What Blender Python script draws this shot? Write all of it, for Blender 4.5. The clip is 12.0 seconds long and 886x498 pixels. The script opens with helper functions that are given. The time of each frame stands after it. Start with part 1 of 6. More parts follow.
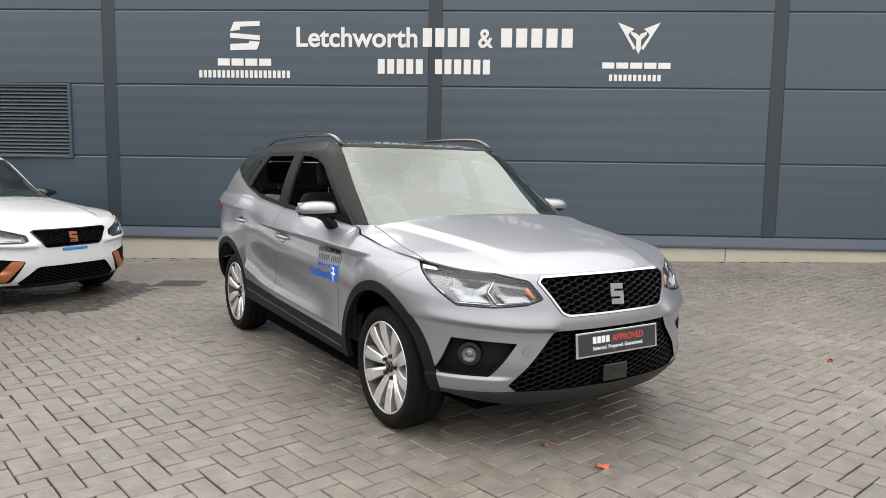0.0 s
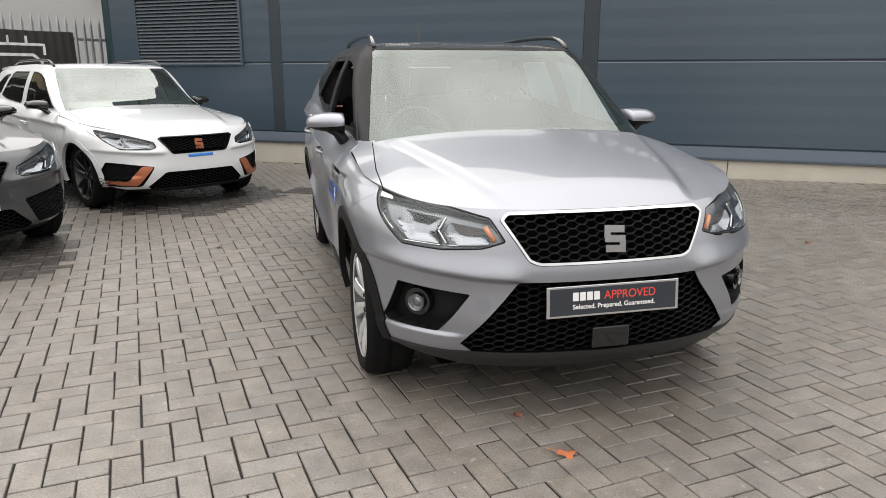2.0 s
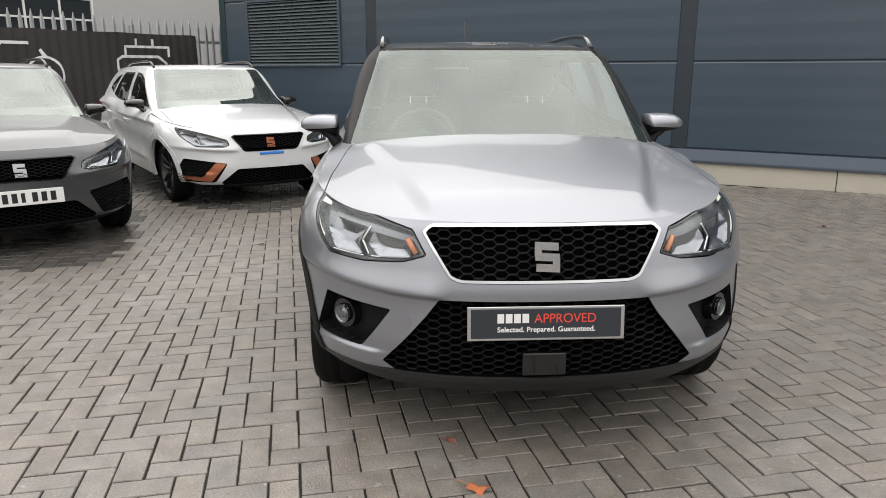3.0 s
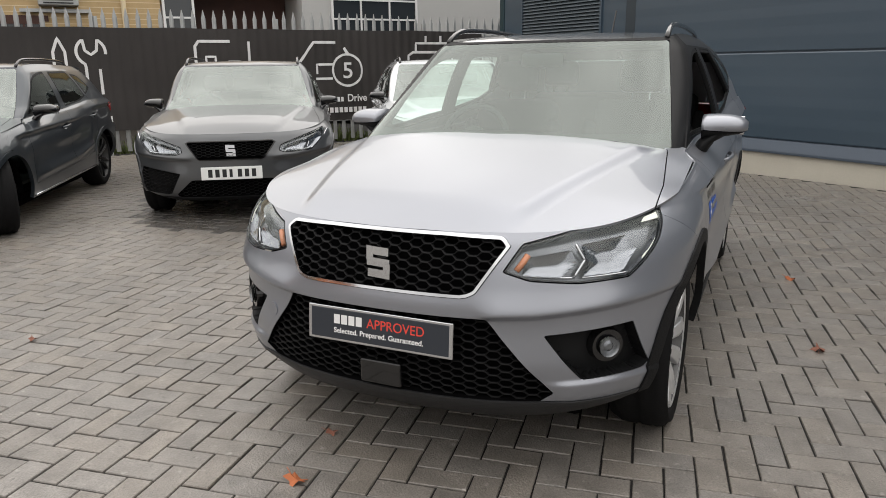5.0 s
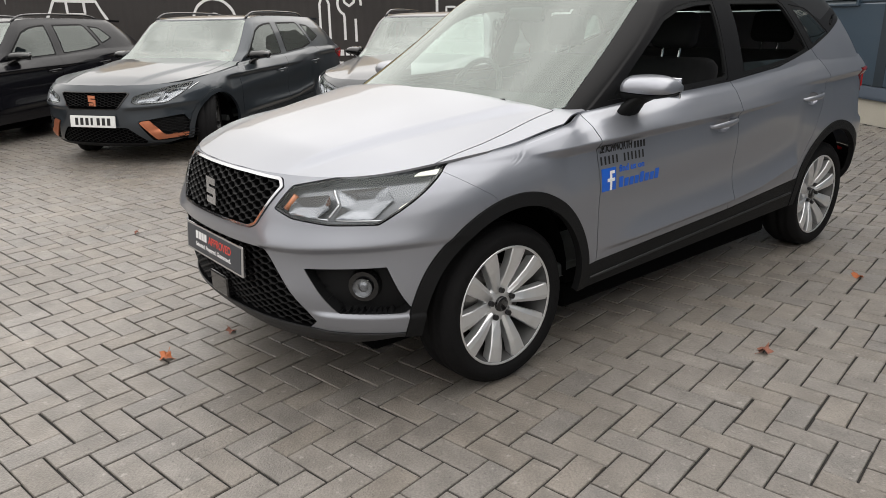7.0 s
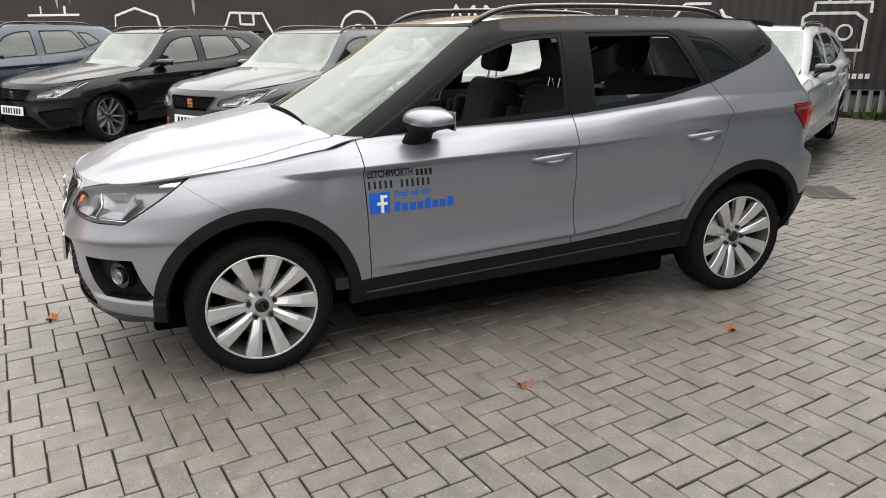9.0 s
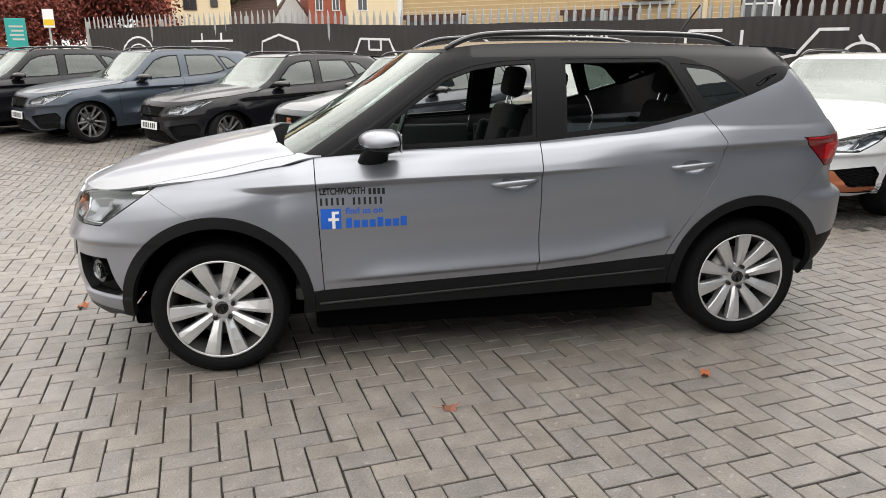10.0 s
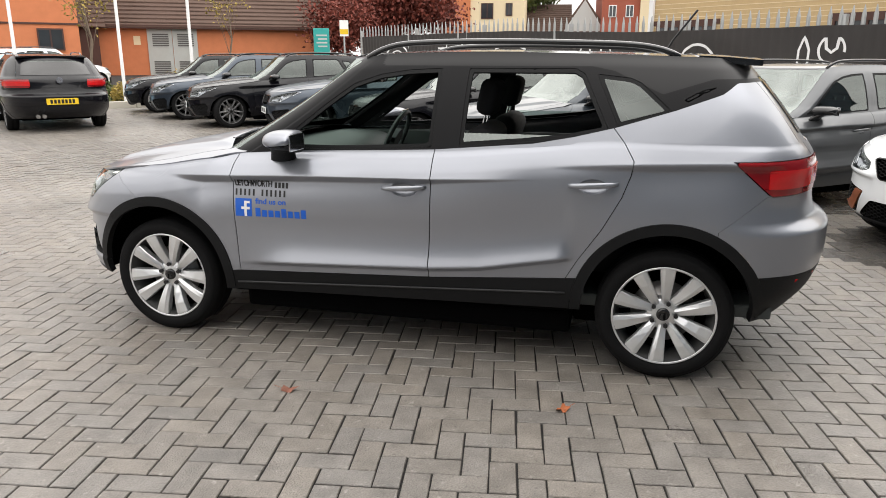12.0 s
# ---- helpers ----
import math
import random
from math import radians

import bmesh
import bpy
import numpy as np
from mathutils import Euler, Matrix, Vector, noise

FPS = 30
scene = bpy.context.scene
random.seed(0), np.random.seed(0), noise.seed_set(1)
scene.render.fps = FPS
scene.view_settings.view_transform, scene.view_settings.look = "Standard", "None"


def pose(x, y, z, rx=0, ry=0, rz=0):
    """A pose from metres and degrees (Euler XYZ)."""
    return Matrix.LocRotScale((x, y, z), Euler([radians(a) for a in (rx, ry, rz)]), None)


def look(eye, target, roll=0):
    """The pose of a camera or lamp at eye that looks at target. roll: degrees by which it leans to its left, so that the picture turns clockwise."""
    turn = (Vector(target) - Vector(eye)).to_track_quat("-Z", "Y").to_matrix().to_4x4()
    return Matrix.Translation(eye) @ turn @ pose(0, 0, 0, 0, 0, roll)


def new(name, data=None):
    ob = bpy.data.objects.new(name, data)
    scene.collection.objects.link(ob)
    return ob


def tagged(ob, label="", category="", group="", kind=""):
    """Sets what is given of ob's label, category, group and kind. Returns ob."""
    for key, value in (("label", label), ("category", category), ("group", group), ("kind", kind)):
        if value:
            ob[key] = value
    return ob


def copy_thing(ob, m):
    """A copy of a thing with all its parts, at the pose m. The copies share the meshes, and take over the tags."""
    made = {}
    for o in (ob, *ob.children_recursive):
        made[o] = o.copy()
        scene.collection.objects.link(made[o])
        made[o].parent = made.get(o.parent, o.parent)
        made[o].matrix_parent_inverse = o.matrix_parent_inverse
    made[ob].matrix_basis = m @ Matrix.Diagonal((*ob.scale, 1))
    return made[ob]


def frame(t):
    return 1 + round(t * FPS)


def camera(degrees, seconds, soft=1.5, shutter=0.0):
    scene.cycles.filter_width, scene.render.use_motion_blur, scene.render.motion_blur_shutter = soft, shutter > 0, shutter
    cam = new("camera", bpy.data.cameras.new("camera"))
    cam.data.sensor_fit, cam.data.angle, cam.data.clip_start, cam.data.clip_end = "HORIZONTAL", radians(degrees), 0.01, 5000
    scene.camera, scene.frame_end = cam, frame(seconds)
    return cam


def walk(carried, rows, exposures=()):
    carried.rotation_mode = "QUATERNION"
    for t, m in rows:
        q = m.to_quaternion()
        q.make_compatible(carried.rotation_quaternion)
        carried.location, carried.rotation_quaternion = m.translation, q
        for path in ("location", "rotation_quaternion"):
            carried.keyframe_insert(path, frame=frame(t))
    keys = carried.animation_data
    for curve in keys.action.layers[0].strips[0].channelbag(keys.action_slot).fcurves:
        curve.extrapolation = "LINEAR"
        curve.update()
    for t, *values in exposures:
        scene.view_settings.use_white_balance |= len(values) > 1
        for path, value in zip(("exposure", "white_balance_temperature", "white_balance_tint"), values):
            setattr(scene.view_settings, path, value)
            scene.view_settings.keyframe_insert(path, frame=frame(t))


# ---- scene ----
cam = camera(63.5, 12.0, soft=0.9)
PATH = [
    (0, (0.165, -0.069, 1.289), (-0.032, 1.909, 1.07), 0.8),
    (0.5, (0.333, 0.127, 1.268), (0.036, 2.091, 1.039), 0.5),
    (1, (0.566, 0.339, 1.255), (0.06, 2.241, 0.902), 0.2),
    (1.5, (0.846, 0.523, 1.291), (0.167, 2.345, 0.823), 0.0),
    (2, (1.1, 0.759, 1.312), (0.313, 2.533, 0.829), 0.0),
    (2.5, (1.389, 1.004, 1.311), (0.478, 2.717, 0.827), -0.1),
    (3, (1.66, 1.257, 1.313), (0.549, 2.849, 0.832), 0.0),
    (5, (2.663, 2.491, 1.322), (0.941, 3.377, 0.825), -0.7),
    (5.5, (2.874, 2.857, 1.328), (1.052, 3.513, 0.826), -0.6),
    (6, (3.039, 3.265, 1.323), (1.164, 3.713, 0.792), -0.8),
    (6.5, (3.202, 3.665, 1.322), (1.305, 3.91, 0.737), -0.9),
    (8.5, (3.399, 5.449, 1.427), (1.534, 5.057, 0.821), -0.6),
    (9, (3.334, 5.886, 1.433), (1.497, 5.37, 0.836), -0.5),
    (9.5, (3.216, 6.325, 1.435), (1.429, 5.632, 0.862), -0.4),
    (10, (3.059, 6.739, 1.429), (1.362, 5.825, 0.898), -0.3),
    (10.5, (2.844, 7.145, 1.407), (1.275, 6.017, 0.894), -0.2),
    (11, (2.593, 7.546, 1.421), (1.125, 6.288, 0.91), -0.2),
    (11.5, (2.31, 7.923, 1.425), (0.96, 6.538, 0.914), -0.0),
    (12, (1.948, 8.223, 1.435), (0.757, 6.701, 0.922), 0.1),
]
walk(cam, [(t, look(eye, target, roll)) for t, eye, target, roll in PATH],
     exposures=[(0, 1.36), (1.5, 1.27), (2.5, 1.14), (3, 1.08), (5, 0.88), (6.5, 0.94), (8.5, 1.30), (10, 1.38), (12, 1.39)])

# ---- light ----
world = bpy.data.worlds.new("overcast_sky")
scene.world = world
world.use_nodes = True
wn = world.node_tree.nodes
wl = world.node_tree.links
sky = wn.new("ShaderNodeTexSky")
sky.sky_type = "NISHITA"
sky.sun_disc = False
sky.sun_elevation = radians(50)
sky.sun_rotation = radians(319)
sky.air_density, sky.dust_density, sky.ozone_density = 1.0, 10.0, 1.0
grey = wn.new("ShaderNodeHueSaturation")
grey.inputs["Saturation"].default_value = 0.22
wl.new(sky.outputs[0], grey.inputs["Color"])
cloud = wn.new("ShaderNodeMix")
cloud.data_type = "RGBA"
cloud.inputs["Factor"].default_value = 0.98
# cloud cover: brightest overhead, dimmer towards the horizon
dome, height, fall, deck = (wn.new(k) for k in ("ShaderNodeTexCoord", "ShaderNodeSeparateXYZ", "ShaderNodeMapRange", "ShaderNodeVectorMath"))
wl.new(dome.outputs["Generated"], height.inputs[0])
wl.new(height.outputs["Z"], fall.inputs["Value"])
fall.inputs["To Min"].default_value = 0.56
fall.inputs["To Max"].default_value = 1.0
deck.operation = "SCALE"
deck.inputs[0].default_value = (6.7, 6.5, 6.3)
billow, soft_edge, sum_ = (wn.new(k) for k in ("ShaderNodeTexNoise", "ShaderNodeMapRange", "ShaderNodeMath"))
billow.inputs["Scale"].default_value = 3.4
billow.inputs["Detail"].default_value = 2
wl.new(dome.outputs["Generated"], billow.inputs["Vector"])
wl.new(billow.outputs[0], soft_edge.inputs["Value"])
soft_edge.inputs["From Min"].default_value = 0.3
soft_edge.inputs["From Max"].default_value = 0.7
soft_edge.inputs["To Min"].default_value = 0.74
soft_edge.inputs["To Max"].default_value = 1.26
sum_.operation = "MULTIPLY"
wl.new(fall.outputs[0], sum_.inputs[0])
wl.new(soft_edge.outputs[0], sum_.inputs[1])
# the cloud is brighter round the hidden sun
toward, glow, lit = (wn.new(k) for k in ("ShaderNodeVectorMath", "ShaderNodeMapRange", "ShaderNodeMath"))
toward.operation = "DOT_PRODUCT"
toward.inputs[1].default_value = Vector((-7.0, 8.0, 12.0)).normalized()
glow.interpolation_type = "SMOOTHSTEP"
glow.inputs["From Min"].default_value = -0.2
glow.inputs["From Max"].default_value = 1.0
glow.inputs["To Min"].default_value = 0.82
glow.inputs["To Max"].default_value = 1.14
lit.operation = "MULTIPLY"
wl.new(dome.outputs["Generated"], toward.inputs[0])
wl.new(toward.outputs["Value"], glow.inputs["Value"])
wl.new(sum_.outputs[0], lit.inputs[0])
wl.new(glow.outputs[0], lit.inputs[1])
wl.new(lit.outputs[0], deck.inputs["Scale"])
wl.new(deck.outputs[0], cloud.inputs["B"])
wl.new(grey.outputs[0], cloud.inputs["A"])
wl.new(cloud.outputs["Result"], wn["Background"].inputs[0])
wn["Background"].inputs[1].default_value = 0.15
sun = new("sun", bpy.data.lights.new("sun", "SUN"))
sun.data.energy, sun.data.angle, sun.data.color = 0.50, radians(172), (1.0, 0.96, 0.9)
sun.matrix_world = look((-7.0, 8.0, 26.0), (0, 0, 0))
scene.view_settings.exposure = 1.2


# ---- materials ----
def material(name, colour, rough=0.6, metal=0.0, coat=0.0, vary=0.0, scale=8.0, bump=0.0, bump_scale=60.0, fine=0.0, island=0.0, emit=0.0, ior=1.45):
    """A procedural surface: base colour varied at two scales, roughness, relief."""
    m = bpy.data.materials.new(name)
    m.use_nodes = True
    nodes, links = m.node_tree.nodes, m.node_tree.links
    p = nodes["Principled BSDF"]
    p.inputs["Base Color"].default_value = (*colour, 1)
    p.inputs["Roughness"].default_value = rough
    p.inputs["Metallic"].default_value = metal
    p.inputs["IOR"].default_value = ior
    p.inputs["Coat Weight"].default_value = coat
    p.inputs["Coat Roughness"].default_value = 0.03
    if emit:
        p.inputs["Emission Color"].default_value = (*colour, 1)
        p.inputs["Emission Strength"].default_value = emit
    if vary or bump or fine or island:
        tc = nodes.new("ShaderNodeTexCoord")
        big = nodes.new("ShaderNodeTexNoise")
        big.inputs["Scale"].default_value = scale
        big.inputs["Detail"].default_value = 5
        links.new(tc.outputs["Object"], big.inputs["Vector"])
        small = nodes.new("ShaderNodeTexNoise")
        small.inputs["Scale"].default_value = bump_scale
        small.inputs["Detail"].default_value = 4
        links.new(tc.outputs["Object"], small.inputs["Vector"])
        value = nodes.new("ShaderNodeMath")
        value.operation = "MULTIPLY_ADD"
        links.new(big.outputs[0], value.inputs[0])
        value.inputs[1].default_value = 2 * vary
        value.inputs[2].default_value = 1 - vary
        value2 = nodes.new("ShaderNodeMath")
        value2.operation = "MULTIPLY_ADD"
        links.new(small.outputs[0], value2.inputs[0])
        value2.inputs[1].default_value = 2 * fine
        links.new(value.outputs[0], value2.inputs[2])
        last = value2
        shift = nodes.new("ShaderNodeMath")
        shift.operation = "SUBTRACT"
        links.new(value2.outputs[0], shift.inputs[0])
        shift.inputs[1].default_value = fine
        last = shift
        if island:
            geo = nodes.new("ShaderNodeNewGeometry")
            info = nodes.new("ShaderNodeObjectInfo")
            total = nodes.new("ShaderNodeMath")
            links.new(geo.outputs["Random Per Island"], total.inputs[0])
            links.new(info.outputs["Random"], total.inputs[1])
            wrap = nodes.new("ShaderNodeMath")
            wrap.operation = "FRACT"
            links.new(total.outputs[0], wrap.inputs[0])
            tone = nodes.new("ShaderNodeMath")
            tone.operation = "MULTIPLY_ADD"
            links.new(wrap.outputs[0], tone.inputs[0])
            tone.inputs[1].default_value = 2 * island
            links.new(shift.outputs[0], tone.inputs[2])
            less = nodes.new("ShaderNodeMath")
            less.operation = "SUBTRACT"
            links.new(tone.outputs[0], less.inputs[0])
            less.inputs[1].default_value = island
            last = less
        mul = nodes.new("ShaderNodeVectorMath")
        mul.operation = "SCALE"
        mul.inputs[0].default_value = colour
        links.new(last.outputs[0], mul.inputs["Scale"])
        links.new(mul.outputs[0], p.inputs["Base Color"])
        if bump:
            b = nodes.new("ShaderNodeBump")
            b.inputs["Strength"].default_value = bump
            b.inputs["Distance"].default_value = 0.01
            links.new(small.outputs[0], b.inputs["Height"])
            links.new(b.outputs[0], p.inputs["Normal"])
    return m


def glass(name, tint, gloss=0.05):
    """Thin glass: see-through, tinted, with a Fresnel reflection."""
    m = bpy.data.materials.new(name)
    m.use_nodes = True
    nodes, links = m.node_tree.nodes, m.node_tree.links
    nodes.remove(nodes["Principled BSDF"])
    clear, shine, mix, facing, power, fres = (nodes.new(k) for k in ("ShaderNodeBsdfTransparent", "ShaderNodeBsdfGlossy", "ShaderNodeMixShader", "ShaderNodeLayerWeight", "ShaderNodeMath", "ShaderNodeMapRange"))
    clear.inputs[0].default_value = (*tint, 1)
    shine.inputs["Color"].default_value = (0.93, 1.0, 0.96, 1)
    shine.inputs["Roughness"].default_value = 0.02
    facing.inputs["Blend"].default_value = 0.5
    power.operation = "POWER"
    power.inputs[1].default_value = 5.0
    fres.inputs["To Min"].default_value = gloss
    links.new(facing.outputs["Facing"], power.inputs[0])
    links.new(power.outputs[0], fres.inputs["Value"])
    links.new(fres.outputs[0], mix.inputs[0])
    links.new(clear.outputs[0], mix.inputs[1])
    links.new(shine.outputs[0], mix.inputs[2])
    links.new(mix.outputs[0], nodes["Material Output"].inputs[0])
    return m


def paver_surface(name, colour, rough, island):
    """Worn concrete block: stains, blotches, grain, pale flecks and a tone of its own for each block."""
    m = bpy.data.materials.new(name)
    m.use_nodes = True
    nodes, links = m.node_tree.nodes, m.node_tree.links
    p = nodes["Principled BSDF"]
    p.inputs["IOR"].default_value = 1.58
    geo, info = nodes.new("ShaderNodeNewGeometry"), nodes.new("ShaderNodeObjectInfo")

    def math_node(op, a, b):
        n = nodes.new("ShaderNodeMath")
        n.operation = op
        for k, v in enumerate((a, b)):
            if isinstance(v, (int, float)):
                n.inputs[k].default_value = v
            else:
                links.new(v, n.inputs[k])
        return n.outputs[0]

    def speckle(scale, detail, lo, hi, to0, to1):
        n, r = nodes.new("ShaderNodeTexNoise"), nodes.new("ShaderNodeMapRange")
        n.inputs["Scale"].default_value = scale
        n.inputs["Detail"].default_value = detail
        links.new(geo.outputs["Position"], n.inputs["Vector"])
        for k, v in (("From Min", lo), ("From Max", hi), ("To Min", to0), ("To Max", to1)):
            r.inputs[k].default_value = v
        links.new(n.outputs[0], r.inputs["Value"])
        return r.outputs[0], n.outputs[0]

    stain, _ = speckle(0.55, 6, 0.3, 0.7, 0.78, 1.20)
    blotch, _ = speckle(9.0, 6, 0.3, 0.7, 0.78, 1.20)
    grain, raw = speckle(130.0, 4, 0.25, 0.75, 0.74, 1.26)
    pale, _ = speckle(30.0, 5, 0.63, 0.74, 0.0, 0.75)
    pit, _ = speckle(48.0, 3, 0.28, 0.36, 0.62, 1.0)
    own = math_node("FRACT", math_node("ADD", geo.outputs["Random Per Island"], info.outputs["Random"]), 0.0)
    tone = math_node("MULTIPLY_ADD", own, 2 * island)
    tone.node.inputs[2].default_value = 1 - island
    total = math_node("MULTIPLY", math_node("MULTIPLY", math_node("MULTIPLY", stain, blotch), math_node("MULTIPLY", grain, pit)), tone)
    mul = nodes.new("ShaderNodeVectorMath")
    mul.operation = "SCALE"
    hue = nodes.new("ShaderNodeMix")
    hue.data_type = "RGBA"
    hue.inputs["A"].default_value = (colour[0] * 1.02, colour[1], colour[2] * 0.97, 1)
    hue.inputs["B"].default_value = (colour[0] * 0.98, colour[1], colour[2] * 1.03, 1)
    links.new(math_node("FRACT", math_node("MULTIPLY", own, 7.31), 0.0), hue.inputs["Factor"])
    links.new(hue.outputs["Result"], mul.inputs[0])
    links.new(total, mul.inputs["Scale"])
    mix = nodes.new("ShaderNodeMix")
    mix.data_type = "RGBA"
    links.new(pale, mix.inputs["Factor"])
    links.new(mul.outputs[0], mix.inputs["A"])
    mix.inputs["B"].default_value = (colour[0] * 1.9, colour[1] * 1.95, colour[2] * 2.0, 1)
    links.new(mix.outputs["Result"], p.inputs["Base Color"])
    gloss, _ = speckle(0.8, 4, 0.3, 0.7, rough - 0.08, rough + 0.14)
    links.new(gloss, p.inputs["Roughness"])
    b = nodes.new("ShaderNodeBump")
    b.inputs["Strength"].default_value = 0.38
    b.inputs["Distance"].default_value = 0.01
    links.new(raw, b.inputs["Height"])
    links.new(b.outputs[0], p.inputs["Normal"])
    return m


SILVER = material("silver_paint", (0.290, 0.302, 0.336), 0.33, 0.66, 0.55, vary=0.02, scale=3)
PILLAR = material("satin_black_pillar", (0.010, 0.010, 0.011), 0.45, vary=0.05, scale=5, ior=1.23)
ROOFSIDE = material("roof_side_paint", (0.010, 0.010, 0.011), 0.3, vary=0.04, scale=4, ior=1.33)
BLACKROOF = material("dark_roof_paint", (0.012, 0.012, 0.013), 0.24, 0.0, 0.9, vary=0.03, scale=3)
CLAD = material("black_cladding", (0.009, 0.0093, 0.010), 0.55, vary=0.1, scale=10, bump=0.15, bump_scale=500, ior=1.25)
LIPGREY = material("grey_lip_plastic", (0.020, 0.0205, 0.022), 0.5, vary=0.1, scale=10, bump=0.1, bump_scale=500)
GLOSSBLACK = material("gloss_black", (0.006, 0.006, 0.0065), 0.15, coat=0.5, vary=0.02)
GRILLEBLACK = material("grille_black", (0.0040, 0.0040, 0.0045), 0.4, vary=0.05, ior=1.24)
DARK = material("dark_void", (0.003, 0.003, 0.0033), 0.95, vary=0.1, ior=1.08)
CHROME = material("chrome", (0.62, 0.63, 0.65), 0.12, 1.0, vary=0.02)
ALLOY = material("alloy_silver", (0.74, 0.75, 0.76), 0.34, 0.75, 0.4, vary=0.03)
ALLOYMID = material("alloy_grey", (0.17, 0.17, 0.175), 0.35, 0.5, 0.2, vary=0.05)
ALLOYDARK = material("alloy_dark", (0.02, 0.02, 0.021), 0.3, 0.5, 0.3, vary=0.03)
BARREL = material("rim_barrel_grey", (0.10, 0.10, 0.10), 0.45, 0.6, vary=0.1)
RUBBER = material("tyre_rubber", (0.008, 0.008, 0.0085), 0.75, vary=0.15, scale=12, bump=0.2, bump_scale=120, ior=1.22)
STEEL = material("brake_steel", (0.28, 0.27, 0.26), 0.4, 0.9, vary=0.1)
SCREEN = glass("windscreen_glass", (0.52, 0.65, 0.60), 0.135)
TINT = glass("side_glass", (0.60, 0.72, 0.67), 0.19)
PARKED_TINT = glass("parked_car_glass", (0.14, 0.18, 0.16), 0.10)
PARKED_SCREEN = glass("parked_windscreen_glass", (0.48, 0.62, 0.57), 0.21)
LENS = glass("lamp_lens", (0.96, 0.97, 0.98), 0.03)
LAMPIN = material("lamp_housing", (0.20, 0.207, 0.22), 0.25, 0.7, vary=0.2, scale=30)
LAMPBRIGHT = material("lamp_reflector", (0.29, 0.30, 0.32), 0.18, 1.0, vary=0.03, scale=30)
RUNNING = material("running_light", (0.80, 0.80, 0.70), 0.3, emit=0.25)
REDLENS = material("red_lens", (0.24, 0.004, 0.007), 0.15, coat=0.3, vary=0.2, scale=15)
REDBRIGHT = material("bright_red_lens", (0.55, 0.010, 0.012), 0.2, coat=0.3, vary=0.15, scale=25)
AMBER = material("amber_lens", (0.60, 0.22, 0.10), 0.25, coat=0.4, vary=0.05)
SEATCLOTH = material("seat_cloth", (0.014, 0.014, 0.0155), 0.9, vary=0.2, scale=20, bump=0.3, bump_scale=300)
DASH = material("dash_plastic", (0.050, 0.056, 0.055), 0.6, vary=0.1)
LINER = material("headliner", (0.35, 0.35, 0.34), 0.9, vary=0.05)
WHITE = material("white_paint_sign", (0.8, 0.8, 0.8), 0.5, vary=0.03)
RED = material("red_print", (0.75, 0.07, 0.05), 0.5, vary=0.03)
PLATE_BLACK = material("plate_board_black", (0.030, 0.035, 0.045), 0.28, vary=0.05)
BLUE = material("blue_vinyl", (0.012, 0.11, 0.55), 0.4, vary=0.03)
BLUETAPE = material("blue_tape", (0.05, 0.25, 0.75), 0.5, vary=0.05)
INK = material("black_vinyl", (0.012, 0.012, 0.013), 0.4, vary=0.03)
PLATE_WHITE = material("plate_white", (0.75, 0.76, 0.75), 0.4, vary=0.03)
PLATE_YELLOW = material("plate_yellow", (0.75, 0.5, 0.02), 0.4, vary=0.03)
COPPER = material("copper_trim", (0.60, 0.22, 0.12), 0.35, 0.7, vary=0.05)
PAVER = paver_surface("paver_concrete", (0.186, 0.169, 0.151), 0.33, 0.085)
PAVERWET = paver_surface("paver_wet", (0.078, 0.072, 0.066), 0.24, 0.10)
JOINT = material("joint_sand", (0.013, 0.012, 0.011), 0.9, vary=0.25, scale=4, bump=0.2)
TARMAC = material("tarmac", (0.07, 0.07, 0.07), 0.9, vary=0.2, scale=0.4, bump=0.2)
CLADDING = material("wall_panel_blue_grey", (0.050, 0.077, 0.106), 0.30, 0.1, vary=0.05, scale=0.8, ior=1.65)
PLINTH = material("concrete_plinth", (0.52, 0.49, 0.42), 0.85, vary=0.12, scale=3, bump=0.2, fine=0.05)
SLAT = material("louvre_grey", (0.08, 0.098, 0.112), 0.4, 0.1, vary=0.05)
FLASH = material("blue_grey_flashing", (0.075, 0.095, 0.125), 0.35, 0.2, vary=0.05)
GALV = material("galvanised_steel", (0.42, 0.43, 0.43), 0.45, 0.7, vary=0.15, scale=6)
MESH_BLACK = material("hoarding_fabric", (0.043, 0.039, 0.0375), 0.8, vary=0.2, scale=2, bump=0.2, bump_scale=300)
STRIP = material("cover_strip_grey", (0.040, 0.052, 0.064), 0.35, 0.2, vary=0.05, scale=1)
TEALDARK = material("dark_teal_trim", (0.02, 0.045, 0.055), 0.4, 0.2, vary=0.05)
BUFF = material("buff_brick", (0.52, 0.375, 0.20), 0.85, vary=0.12, scale=6, bump=0.2, fine=0.08)
CREAM = material("cream_render", (0.72, 0.60, 0.40), 0.85, vary=0.06, scale=2)
PALE = material("pale_grey_render", (0.50, 0.50, 0.49), 0.8, vary=0.06, scale=1)
BROWN = material("brown_paint", (0.07, 0.030, 0.022), 0.6, vary=0.15, scale=4)
ORANGE = material("orange_brick", (0.55, 0.19, 0.085), 0.85, vary=0.14, scale=3, bump=0.2, fine=0.1)
BRICKRED = material("red_brick", (0.32, 0.09, 0.055), 0.85, vary=0.14, scale=3, fine=0.1)
TILE = material("brown_roof_tile", (0.10, 0.062, 0.048), 0.8, vary=0.2, scale=3, fine=0.1)
GREYDOOR = material("grey_painted_door", (0.42, 0.43, 0.41), 0.5, vary=0.06)
TEAL = material("teal_sign_face", (0.03, 0.32, 0.30), 0.4, vary=0.05)
